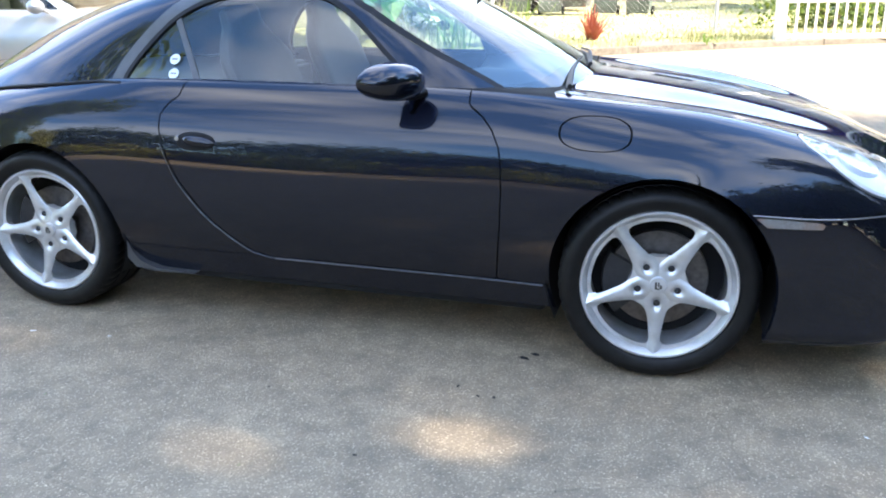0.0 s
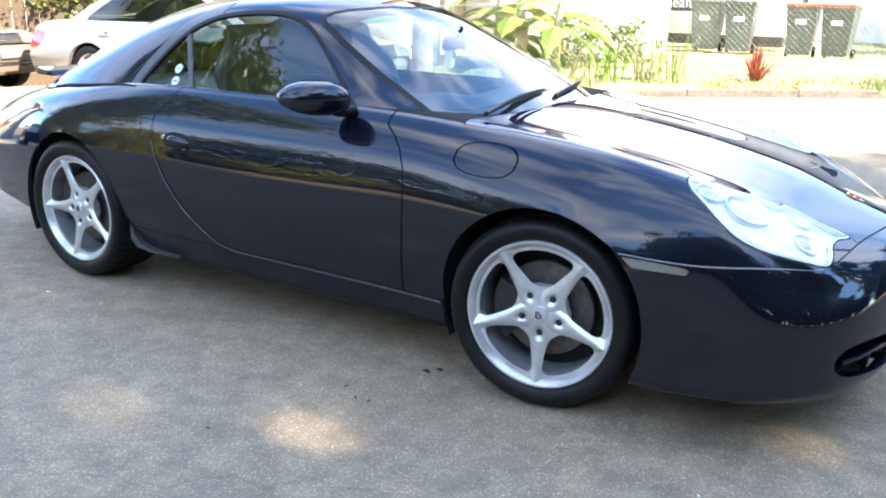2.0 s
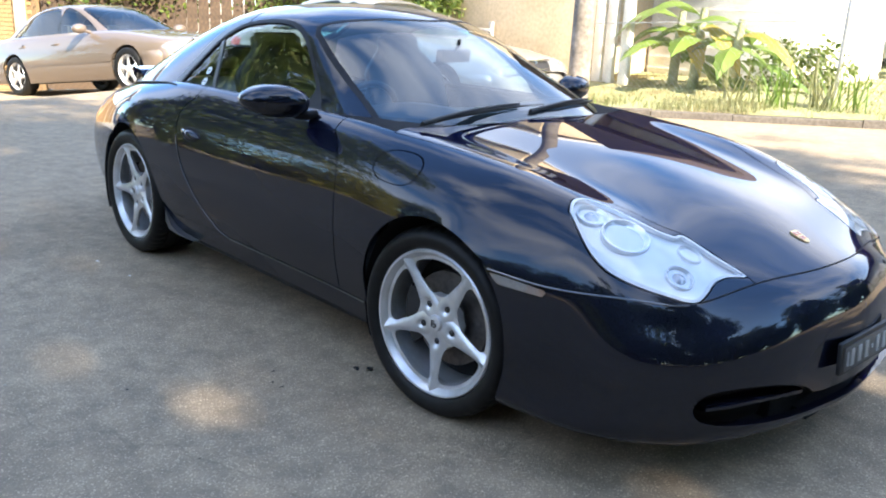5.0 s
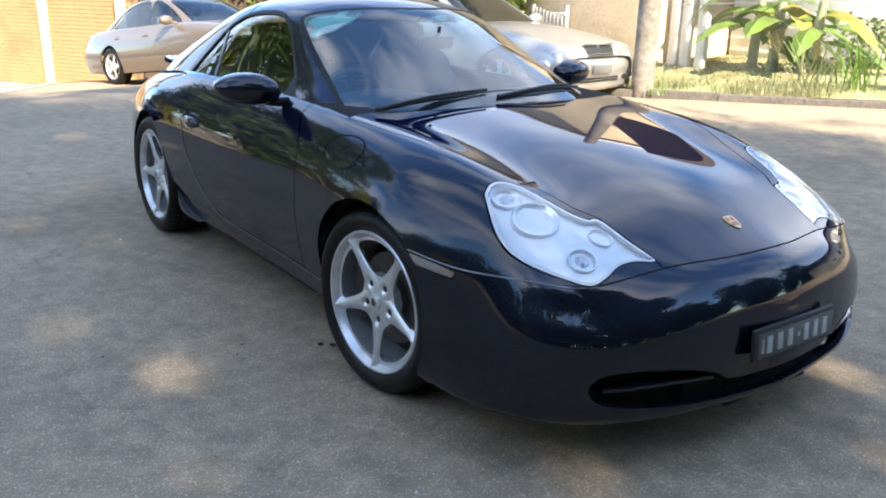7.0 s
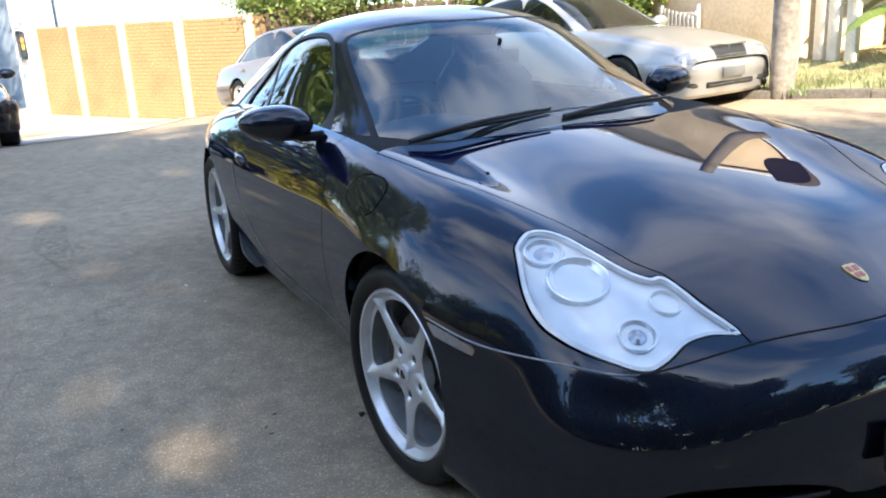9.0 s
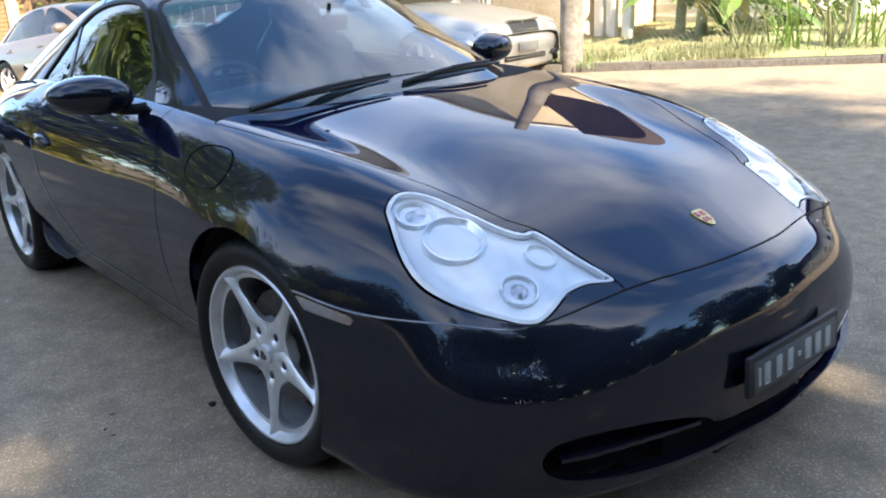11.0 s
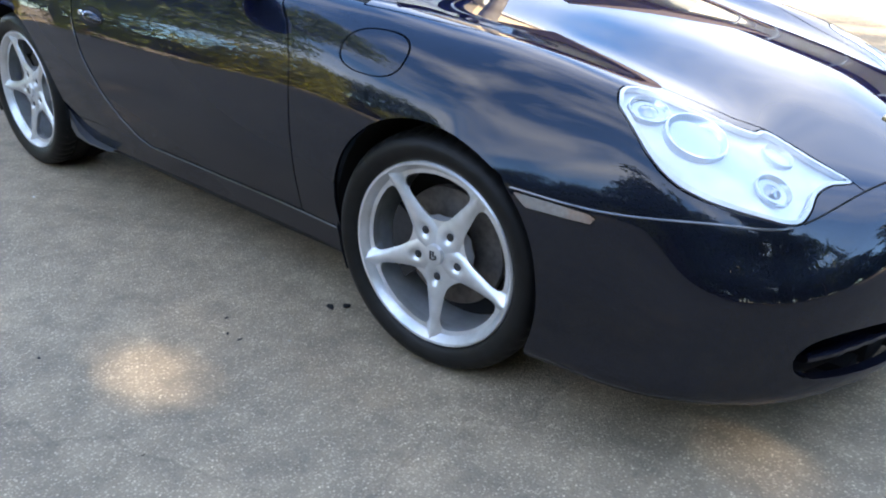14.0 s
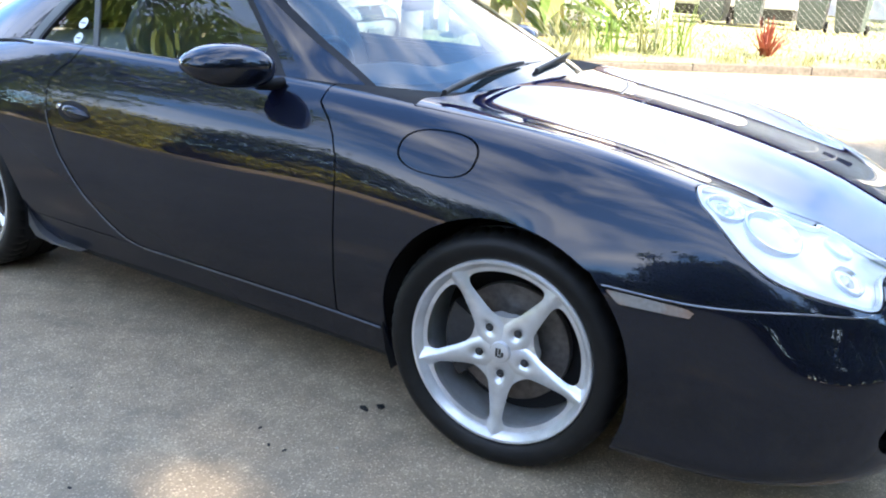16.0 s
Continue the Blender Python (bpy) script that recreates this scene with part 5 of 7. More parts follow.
# verge and lawn behind the kerb
xs, ys = np.arange(-7.2, 14, .25), np.arange(0, 1.001, .04)
X = np.repeat(xs[:, None], len(ys), 1)
Y = kerb_y(X) + .13 + (34 - kerb_y(X)) * (ys[None, :] ** 2)
Z = lie(X, Y) + .075 + .05 * np.sin(X * 1.3) * np.sin(Y * .9) * rise((Y - kerb_y(X) - .3) / 2) + .02 * rise((Y - kerb_y(X)) / 3)
a = (np.arange(len(xs) - 1)[:, None] * len(ys) + np.arange(len(ys) - 1)[None, :]).ravel()
me = array_mesh("verge", np.stack([X, Y, Z], -1).reshape(-1, 3), np.stack([a, a + len(ys), a + len(ys) + 1, a + 1], 1))
tagged(put("verge", me, SOIL), "sunlit patchy green lawn behind the kerb", "lawn", kind="structure")


def lawn_z(x, y):
    return lie1(x, y) + .075 + .05 * math.sin(x * 1.3) * math.sin(y * .9) * float(rise((y - kerb_y(x) - .3) / 2)) + .02 * float(rise((y - kerb_y(x)) / 3))


# concrete apron before the brick wall
bm = bmesh.new()
edge = [(-16.5, 2.9), (-14.2, .95), (-12.3, -.2), (-11.1, -1.1), (-10.1, -2.05), (-9.4, -3.2), (-9.0, -5.5)]
rows = []
for (x, y) in smooth_loop(edge, 4, False):
    rows.append([bm.verts.new((x + (-28 - x) * q / 6, y, lie1(x + (-28 - x) * q / 6, y) + .012)) for q in range(7)])
for a, c in zip(rows, rows[1:]):
    for q in range(6):
        bm.faces.new((a[q], a[q + 1], c[q + 1], c[q]))
tagged(part("driveway", bm, CONCRETE), "bright pale concrete driveway apron", "driveway", kind="structure")


# ---- brick wall with piers ----
W0, W1 = Vector((-24.7, -1.22, 0)), Vector((-16.6, 3.22, 0))
WDIR = (W1 - W0).normalized()
WLEN = (W1 - W0).length
WYAW = math.degrees(math.atan2(WDIR.y, WDIR.x))
WALL_H, WALL_Z = 2.43, -1.05
brick_wall = tagged(new("wall_brick"), "tan brick boundary wall with pale piers", "wall", kind="structure")
brick_wall.matrix_world = Matrix.Translation((W0.x, W0.y, WALL_Z)) @ pose(0, 0, 0, 0, 0, WYAW)
bm = bmesh.new()
box(bm, 0, WLEN, .006, .20, 0, WALL_H - .02)
part("wall_core", bm, MORTAR, brick_wall, smooth=False)
for x in (.13, 2.0, 4.13, 6.37, 8.75):
    bm = bmesh.new()
    box(bm, x, x + .22, -.09, .22, 0, WALL_H + .03, .006)
    part("pier", bm, PALE, brick_wall, "pale rendered brick pier")


def brick_mesh(w, name="brick"):
    bm = bmesh.new()
    box(bm, -w / 2, w / 2, 0, .06, -.038, .038, .004, 1)
    me = bpy.data.meshes.new(name)
    bm.to_mesh(me)
    bm.free()
    me.materials.append(BRICK)
    return me


# ---- utility pole ----
bm = lathe([(.142, -.2), (.14, .3), (.135, 2.0), (.128, 3.4), (.12, 4.6)], 28, "z")
pole = tagged(part("utility_pole", bm, POLE, m=pose(-5.07, 6.20, lie1(-5.07, 6.2), 1.0, 1.2, 0)), "tall grey weathered roadside utility pole", "pole")

# ---- rendered building behind the silver car ----
house = thing("rendered_building", "tan rendered building wall beside the road", "building", pose(0, 0, 0))
bm = bmesh.new()
box(bm, -12.0, -6.95, 8.35, 12.5, -.6, 5.4, .02)
part("wall", bm, RENDER, house)
bm = bmesh.new()
box(bm, -19.0, -12.0, 10.2, 13.5, -.6, 6.6, .02)
part("wall", bm, RENDER, house)
bm = bmesh.new()
box(bm, -19.2, -12.2, 10.0, 13.7, 6.6, 6.78, .02)
part("roof", bm, WHITE, house)
bm = bmesh.new()
box(bm, -12.2, -6.8, 8.15, 12.7, 5.4, 5.58, .02)
part("roof", bm, WHITE, house)
# white cottage wall past the pole
cottage = thing("white_cottage", "white painted weatherboard cottage behind the fence", "house")
bm = bmesh.new()
box(bm, -6.9, -4.3, 10.4, 14.0, -.1, 3.2, .01)
part("wall", bm, WHITE, cottage)
for zz in np.arange(.25, 3.15, .2):
    bm = bmesh.new()
    box(bm, -6.9, -4.3, 10.375, 10.41, zz, zz + .015)
    part("board_lap", bm, WHITE, cottage)
for xx in (-6.85, -6.62, -6.32):
    bm = bmesh.new()
    box(bm, xx, xx + .17, 8.75, 8.85, 0, 3.2, .01)
    part("post", bm, WHITE, cottage)
bm = bmesh.new()
gable = [[bm.verts.new(p) for p in ((-7.0, y, 3.2), (-3.9, y, 3.2), (-3.9, y, 3.32), (-5.45, y, 4.9), (-7.0, y, 3.32))] for y in (8.6, 14.2)]
bm.faces.new(gable[0][::-1])
bm.faces.new(gable[1])
for q in range(5):
    bm.faces.new((gable[0][q], gable[0][(q + 1) % 5], gable[1][(q + 1) % 5], gable[1][q]))
part("roof", bm, TIMBER, cottage, "dark brown gabled roof", smooth=False)
# white picket panel on the bank by the building
picket = thing("picket_panel", "small weathered grey picket panel against the wall", "fence")
for k in range(9):
    bm = bmesh.new()
    box(bm, -9.55 + k * .095, -9.49 + k * .095, 8.18, 8.20, .55, 1.10 - .02 * k, .004)
    part("picket", bm, GREYWOOD, picket)
for zz in (.68, .95):
    bm = bmesh.new()
    box(bm, -9.6, -8.7, 8.20, 8.235, zz, zz + .05, .004)
    part("rail", bm, GREYWOOD, picket)
for xx in (-9.6, -8.72):
    bm = bmesh.new()
    box(bm, xx - .035, xx + .035, 8.235, 8.30, -.2, 1.12, .004)
    part("post", bm, GREYWOOD, picket)
# dark timber fence behind the bronze car
fence_b = tagged(new("timber_fence"), "dark brown timber paling fence in deep shade", "fence", kind="structure")
A, B = Vector((-16.5, 3.35, 0)), Vector((-12.05, 8.4, 0))
n = 58
pal = None
for k in range(n):
    q = A.lerp(B, k / n)
    if pal is None:
        bm = bmesh.new()
        box(bm, -.062, .062, -.011, .011, 0, 2.05, .003, 1)
        pal = part("paling", bm, TIMBER, fence_b, m=pose(q.x, q.y, -.62, 0, 0, 48.6))
    else:
        put("paling", pal.data, None, fence_b, m=pose(q.x, q.y, -.62 + .02 * math.sin(k * 5.1), 0, .6 * math.sin(k * 3.3), 48.6))
for zz in (.3, 1.4):
    bm = bmesh.new()
    box(bm, 0, (B - A).length, .012, .05, zz - .48, zz - .40)
    part("rail", bm, TIMBER, fence_b, m=Matrix.Translation(A) @ pose(0, 0, 0, 0, 0, math.degrees(math.atan2(B.y - A.y, B.x - A.x))))

# ---- building at the far left with its framed picture ----
shop = thing("corner_building", "white and blue-grey corner building with open bay", "building")
bm = bmesh.new()
box(bm, -.25, .55, 0, .5, -.6, 4.5, .01)
part("pillar", bm, WHITE, shop, m=pose(-25.0, -1.49, -.455, 0, 0, WYAW) @ Matrix.Scale(1.35, 4))
bm = bmesh.new()
box(bm, -3.6, -.25, .9, 1.4, -.6, 4.5, .01)
part("wall", bm, BLUEGREY, shop, m=pose(-25.0, -1.49, -.455, 0, 0, WYAW) @ Matrix.Scale(1.35, 4))
bm = bmesh.new()
box(bm, -3.6, 3.0, -.1, 1.4, 4.5, 4.8, .01)
part("lintel", bm, WHITE, shop, m=pose(-25.0, -1.49, -.455, 0, 0, WYAW) @ Matrix.Scale(1.35, 4))
frame_pic = thing("framed_picture", "rounded white-framed dark picture panel on the pillar", "sign", pose(-25.0, -1.49, -.455, 0, 0, WYAW) @ Matrix.Scale(1.35, 4) @ pose(.12, -.03, 1.02))
bm = bmesh.new()
box(bm, -.20, .20, 0, .05, -.36, .36, .06, 4)
part("frame", bm, WHITE, frame_pic)
bm = bmesh.new()
box(bm, -.14, .14, -.008, .01, -.29, .29, .05, 3)
part("panel", bm, DARKPRINT, frame_pic)
for zz, mt, rr in ((.10, AMBER, .07), (-.03, YELLOW, .06), (-.16, BINGREEN, .07)):
    bm = lathe([(.001, -.012), (rr, -.012), (rr, -.005)], 20)
    part("patch", bm, mt, frame_pic, m=pose(.02, 0, zz))

# ---- chain-link fence ----
FX0, FY0, FS = -6.2, 7.69, .31


def fence_y(x):
    return FY0 + FS * (x - FX0)


chain = thing("chain_fence", "galvanised chain-link fence on steel pipe posts", "fence")
for x in (-6.2, -2.85, .22):
    z = lawn_z(x, fence_y(x))
    part("post", tube([(x, fence_y(x), z - .1), (x + .01, fence_y(x), z + 1.0), (x + .03, fence_y(x), z + 2.1)], .028, 12), ZINC, chain)
part("rail", tube([(-6.2, fence_y(-6.2), 1.18), (-2.85, fence_y(-2.85) , 1.36), (.22, fence_y(.22), 1.50)], .008, 6), ZINC, chain)
V, F = [], []
length, height, step, rad = (-2.85 + 6.2) + 3.1, 1.95, .075, .0012
for sg in (1, -1):
    for k in np.arange(-height / step, length / step):
        u0 = k * step if sg > 0 else k * step + height
        u1 = u0 + sg * height
        pts = []
        for u, z in ((u0, 0.0), (u1, height)):
            pts.append([u, z])
        (ua, za), (ub, zb) = pts
        lo, hi = 0.0, length
        def clip(u):
            t = (u - ua) / (ub - ua)
            return u, za + t * (zb - za)
        if max(ua, ub) < lo or min(ua, ub) > hi:
            continue
        if ua < lo:
            ua, za = clip(lo)
        if ub < lo:
            ub, zb = (lo, pts[0][1] + (lo - pts[0][0]) / (pts[1][0] - pts[0][0]) * height)
        if ua > hi:
            ua, za = (hi, (hi - pts[0][0]) / (pts[1][0] - pts[0][0]) * height)
        if ub > hi:
            ub, zb = (hi, (hi - pts[0][0]) / (pts[1][0] - pts[0][0]) * height)
        o = len(V)
        for u, z in ((ua, za), (ub, zb)):
            x = FX0 + u
            y = fence_y(x) + sg * .004
            g = lie1(x, y) + .12
            for q in range(3):
                an = 2 * math.pi * q / 3
                V.append((x + rad * math.cos(an), y + rad * math.sin(an), g + z + rad * .5 * math.cos(an)))
        for q in range(3):
            F.append((o + q, o + (q + 1) % 3, o + 3 + (q + 1) % 3, o + 3 + q))
tagged(put("wire_mesh", array_mesh("wire_mesh", V, F), ZINC, chain), kind="stuff")

# ---- white gate ----
gate = thing("white_gate", "white painted steel picket gate across the driveway", "gate")
GA, GD = Vector((1.05, 8.85, 0)), Vector((.965, .26, 0)).normalized()
gz = .30
bm = bmesh.new()
box(bm, -.06, .06, -.06, .06, 0, 1.55, .006)
part("gate_post", bm, WHITE, gate, m=pose(GA.x - .02, GA.y, gz, 0, 0, 15))
part("gate_stop", tube([(GA.x + .17, GA.y + .0, gz - .05), (GA.x + .17, GA.y, gz + .12)], .012), WHITE, gate)
for zz in (.10, .56, 1.25):
    bm = bmesh.new()
    box(bm, .06, 3.6, -.02, .02, zz - .03, zz + .03, .004)
    part("gate_rail", bm, WHITE, gate, m=pose(GA.x, GA.y, gz, 0, 0, 15))
bar = None
for k in range(27):
    m = pose(GA.x, GA.y, gz, 0, 0, 15) @ pose(.19 + k * .127, 0, 0)
    if bar is None:
        bm = bmesh.new()
        box(bm, -.012, .012, -.012, .012, .08, 1.32, .002, 1)
        bar = part("picket", bm, WHITE, gate, m=m)
    else:
        put("picket", bar.data, None, gate, m=m)


# ---- wheelie bins ----
def bin_thing(x, y, yaw, lid, label):
    b = thing("wheelie_bin", label, "bin", pose(x, y, lawn_z(x, y), 0, 0, yaw), "wheelie bins on the lawn")
    bm = bmesh.new()
    rows = []
    for z, w, d in ((.06, .21, .24), (.5, .245, .29), (.88, .27, .34), (.93, .29, .36)):
        rows.append([bm.verts.new((sx * w, sy * d, z)) for sx, sy in ((-1, -1), (1, -1), (1, 1), (-1, 1))])
    for a, c in zip(rows, rows[1:]):
        for q in range(4):
            bm.faces.new((a[q], a[(q + 1) % 4], c[(q + 1) % 4], c[q]))
    bm.faces.new(rows[0][::-1])
    bm.faces.new(rows[-1])
    bmesh.ops.bevel(bm, geom=bm.edges[:], offset=.015, segments=2, affect="EDGES")
    part("body", bm, BINGREEN, b)
    bm = bmesh.new()
    box(bm, -.30, .30, -.38, .37, .93, 1.0, .03, 3)
    part("lid", bm, lid, b)
    for sx in (-1, 1):
        bm = lathe([(.001, -.03), (.1, -.03), (.1, .03), (.001, .03)], 20)
        bm.transform(pose(0, 0, 0, 0, 0, 90))
        part("wheel", bm, RUBBER, b, m=pose(sx * .24, .26, .10))
    bm = bmesh.new()
    box(bm, -.09, .09, -.328, -.30, .62, .70, .003)
    part("label_bar", bm, WHITE, b)
    return b


for x, y, yaw, lid in ((-1.85, 14.3, 4, BINRED), (-1.20, 14.35, -3, BINRED), (-2.95, 14.2, 6, BINGREEN), (-3.6, 14.25, 2, BINGREEN), (-5.2, 14.3, 3, BINGREEN)):
    bin_thing(x, y, yaw, lid, "dark green wheelie bin with red lid" if lid is BINRED else "dark green wheelie bin standing on grass")

# ---- advertising trailer ----
ad = thing("advertising_trailer", "white trailer with printed advertising panel", "trailer")
bm = bmesh.new()
box(bm, -7.35, -2.3, 15.2, 16.6, .72, 2.75, .03)
part("box_body", bm, WHITE, ad)
bm = bmesh.new()
box(bm, -6.30, -3.3, 15.17, 15.2, 1.18, 1.95, .004)
part("picture_panel", bm, DARKPRINT, ad)
bm = bmesh.new()
box(bm, -6.98, -6.42, 15.165, 15.2, .85, 1.88, .05, 3)
pk = part("packet_print", bm, YELLOW, ad, "yellow printed food packet")
bm = bmesh.new()
box(bm, -6.90, -6.50, 15.155, 15.17, 1.45, 1.80, .04, 3)
part("packet_face", bm, WHITE, pk)
bm = bmesh.new()
box(bm, -6.82, -6.58, 15.15, 15.16, 1.70, 1.77, .02, 2)
part("packet_mark", bm, YELLOW, pk)
for x in (-6.2, -3.6):
    bm = lathe([(.001, -.1), (.33, -.1), (.33, .1), (.001, .1)], 32)
    part("wheel", bm, RUBBER, ad, m=pose(x, 15.4, lawn_z(x, 15.4) + .33))
bm = bmesh.new()
box(bm, -7.2, -2.4, 15.5, 16.4, .5, .75, .02)
part("chassis", bm, BLACK, ad)


def lettering(txt, size, at, parent):
    cu = bpy.data.curves.new("lettering", "FONT")
    cu.body, cu.size, cu.extrude = txt, size, .004
    ob = new("lettering", cu)
    bpy.context.view_layer.update()
    me = bpy.data.meshes.new_from_object(ob.evaluated_get(bpy.context.evaluated_depsgraph_get()))
    bpy.data.objects.remove(ob)
    me.materials.clear()
    me.materials.append(WHITE)
    return put("lettering", me, None, parent, m=at)


lettering("Enjoy the", .36, pose(-5.55, 15.165, 1.56, 90, 0, 0), ad)
lettering("world's healthiest p", .30, pose(-5.75, 15.165, 1.25, 90, 0, 0), ad)

# far white house and dark shrubs close the view behind the lawn
far_house = thing("far_house", "long white house across the lawn", "house")
bm = bmesh.new()
box(bm, -16, 14, 24, 25, -.2, 5.5, .02)
part("wall", bm, WHITE, far_house)
bm = bmesh.new()
box(bm, -16.5, 14.5, 21.5, 25.5, 5.5, 5.7, .02)
part("roof", bm, TIMBER, far_house)
for k in range(11):
    bm = bmesh.new()
    box(bm, -14 + k * 2.6, -13.88 + k * 2.6, 21.8, 21.92, -.1, 5.5, .01)
    part("veranda_post", bm, WHITE, far_house)
for k in range(7):
    x = -12.5 + k * 3.9
    win = part("window", box(bmesh.new(), x, x + 1.3, 23.96, 24.0, 1.1, 2.5, .01), DASH, far_house)
    part("window_frame", box(bmesh.new(), x - .06, x + 1.36, 23.94, 23.97, 1.02, 1.1, .01), WHITE, win)


# ---- plants ----
def leaf_quads(centres, size, rng, flat=0.0, ratio=.55):
    """Small folded leaves at the centres, turned at random."""
    n = len(centres)
    d = rng.normal(size=(n, 3))
    d[:, 2] *= (1 - flat)
    d /= np.linalg.norm(d, axis=1, keepdims=True)
    e = np.cross(d, rng.normal(size=(n, 3)))
    e /= np.linalg.norm(e, axis=1, keepdims=True)
    s = size * rng.uniform(.6, 1.3, size=(n, 1))
    w = s * ratio
    up = np.cross(d, e)
    v = np.stack([centres - d * s * .5, centres + e * w * .5 + up * s * .06, centres + d * s * .5, centres - e * w * .5 + up * s * .06], 1)
    f = np.arange(n * 4).reshape(n, 4)
    return v.reshape(-1, 3), f


def blob_points(rng, centre, radii, clumps, per, spread):
    """Leaf centres in clumps near the skin of a lumpy crown."""
    u = rng.normal(size=(clumps, 3))
    u /= np.linalg.norm(u, axis=1, keepdims=True)
    r = rng.uniform(.25, 1.0, size=(clumps, 1)) ** .6
    r *= 1 + .22 * np.sin(u[:, :1] * 5 + centre[0]) * np.sin(u[:, 1:2] * 4.3 + centre[1])
    c = np.array(centre) + u * r * np.array(radii)
    p = np.repeat(c, per, 0) + rng.normal(size=(clumps * per, 3)) * np.array(spread)
    return c, p


# gaps in the canopy through which the sun reaches the road
GAPS = [(-.49, -1.33, .10), (-1.16, -1.63, .13), (-2.2, -1.16, .10), (.93, .66, .20), (.8, -.6, .03), (-5.7, -.45, .22), (-2.9, -1.35, .12), (1.3, .25, .09), (-3.6, -.9, .12), (-4.6, -1.7, .16), (2.4, 1.8, .3)]
spread_rng = random.Random(12)
GAPS = [(gx + spread_rng.uniform(-.9, .9) * gr, gy + spread_rng.uniform(-.6, .6) * gr, gr) for gx, gy, gr in GAPS for _ in range(3)]


def tree(name, label, x, y, height, crown, radii, clumps, per, seed, material=LEAF, leaf=.24, gaps=True):
    rng = np.random.default_rng(seed)
    t = thing(name, label, "tree", group="roadside trees")
    base = lie1(x, y) - .1
    c, p = blob_points(rng, crown, radii, clumps, per, (.42, .42, .30))
    if gaps:
        sd = np.array(SUN_DIR)
        ok = np.ones(len(p), bool)
        for gx, gy, gr in GAPS:
            q = p - np.array((gx, gy, 0.0))
            along = q @ sd
            off = np.linalg.norm(q - along[:, None] * sd, axis=1)
            ok &= off > gr * .22 + .061
        p = p[ok]
    v, f = leaf_quads(p, leaf, rng, .25)
    put("crown", array_mesh("crown", v, f), material, t)
    bm = bmesh.new()
    top = Vector(crown)
    root = Vector((x, y, base))
    fork = root.lerp(top, .45) + Vector((0, 0, -.4))
    trunk = tube([root, root.lerp(fork, .3) + Vector((.08, .05, 0)), root.lerp(fork, .7) + Vector((-.06, .08, 0)), fork], [.30, .24, .20, .17], 14)
    part("trunk", trunk, BARK, t)
    for k in rng.choice(len(c), 9, replace=False):
        e = Vector(c[k])
        mid = fork.lerp(e, .5) + Vector((0, 0, .35))
        part("limb", tube([fork, fork.lerp(mid, .5) + Vector((0, 0, .1)), mid, e], [.12, .09, .06, .02], 8), BARK, t)
    return t


tree("shade_tree", "broad leafy shade tree beside the road", 17.0, -6.6, 19, (14.2, -5.2, 16.0), (4.4, 4.2, 3.2), 190, 110, 3, leaf=.28)
tree("shade_tree", "broad leafy shade tree beside the road", 17.5, 2.0, 17, (15.2, .2, 13.9), (4.6, 3.1, 3.2), 190, 110, 5, leaf=.28)
tree("shade_tree", "tall leafy shade tree beside the road", 18.0, -3.5, 14, (15.6, -2.9, 11.1), (4.6, 4.4, 3.6), 190, 110, 8, leaf=.28)
# unseen tree, added so that the shade reaches farther ahead of the car
tree("shade_tree", "broad low tree added out of view to shade the road ahead", 19.5, -1.0, 10, (16.8, -1.4, 7.0), (4.0, 5.6, 2.8), 190, 110, 9, leaf=.28)
tree("garden_tree", "dark garden tree behind the hedge", -7.5, -14.5, 5, (-7.5, -14.5, 2.9), (3.0, 2.4, 2.2), 90, 70, 11, gaps=False)
for k, (x, y, h) in enumerate(((-12.5, -13.0, 5.4), (-3.2, -15.2, 4.4), (1.4, -16.0, 4.2), (6.0, -16.2, 4.6))):
    tree("garden_tree", "dark garden tree behind the low fence", x, y, h, (x, y, h * .58), (3.0, 2.4, h * .44), 110, 80, 112 + k, gaps=False)


def shrub(name, label, centre, radii, clumps, per, seed, material, leaf=.10, category="shrub"):
    rng = np.random.default_rng(seed)
    s = thing(name, label, category)
    c, p = blob_points(rng, centre, radii, clumps, per, (radii[0] * .16, radii[1] * .16, radii[2] * .16))
    p[:, 2] = np.maximum(p[:, 2], lie(p[:, 0], p[:, 1]) + .02)
    v, f = leaf_quads(p, leaf, rng, .1)
    put("foliage", array_mesh("foliage", v, f), material, s)
    z0 = lie1(centre[0], centre[1]) - .05
    for k in range(3):
        an = 2.1 * k
        e = Vector(centre) + Vector((math.cos(an) * radii[0] * .4, math.sin(an) * radii[1] * .4, radii[2] * .2))
        part("stem", tube([(centre[0] + .05 * k, centre[1], z0), Vector(centre).lerp(e, .4), e], [.035, .025, .01], 7), BARK, s)
    return s


# hedge hanging over the fence behind the bronze car and over the brick wall's end
shrub("hedge", "dense bright green hedge spilling over the wall", (-17.6, 3.9, 1.8), (2.1, 1.0, .9), 90, 90, 21, IVY, .11, "hedge")
shrub("hedge", "dense bright green hedge spilling over the fence", (-15.6, 5.4, 1.8), (1.5, 1.7, .9), 80, 90, 22, IVY, .11, "hedge")
shrub("hedge", "dense green hedge along the top of the fence", (-13.2, 7.9, 1.8), (1.2, 1.5, .9), 60, 90, 23, IVY, .11, "hedge")
shrub("ivy_bush", "leafy green bush against the rendered wall", (-10.3, 7.9, 1.15), (.95, .45, .75), 50, 80, 24, IVY, .10, "bush")
tree("street_tree", "tall olive-green street tree across the road", -17.5, -8.6, 14, (-16.0, -6.4, 11.2), (4.2, 3.6, 4.4), 170, 90, 14, material=IVY, leaf=.26, gaps=False)
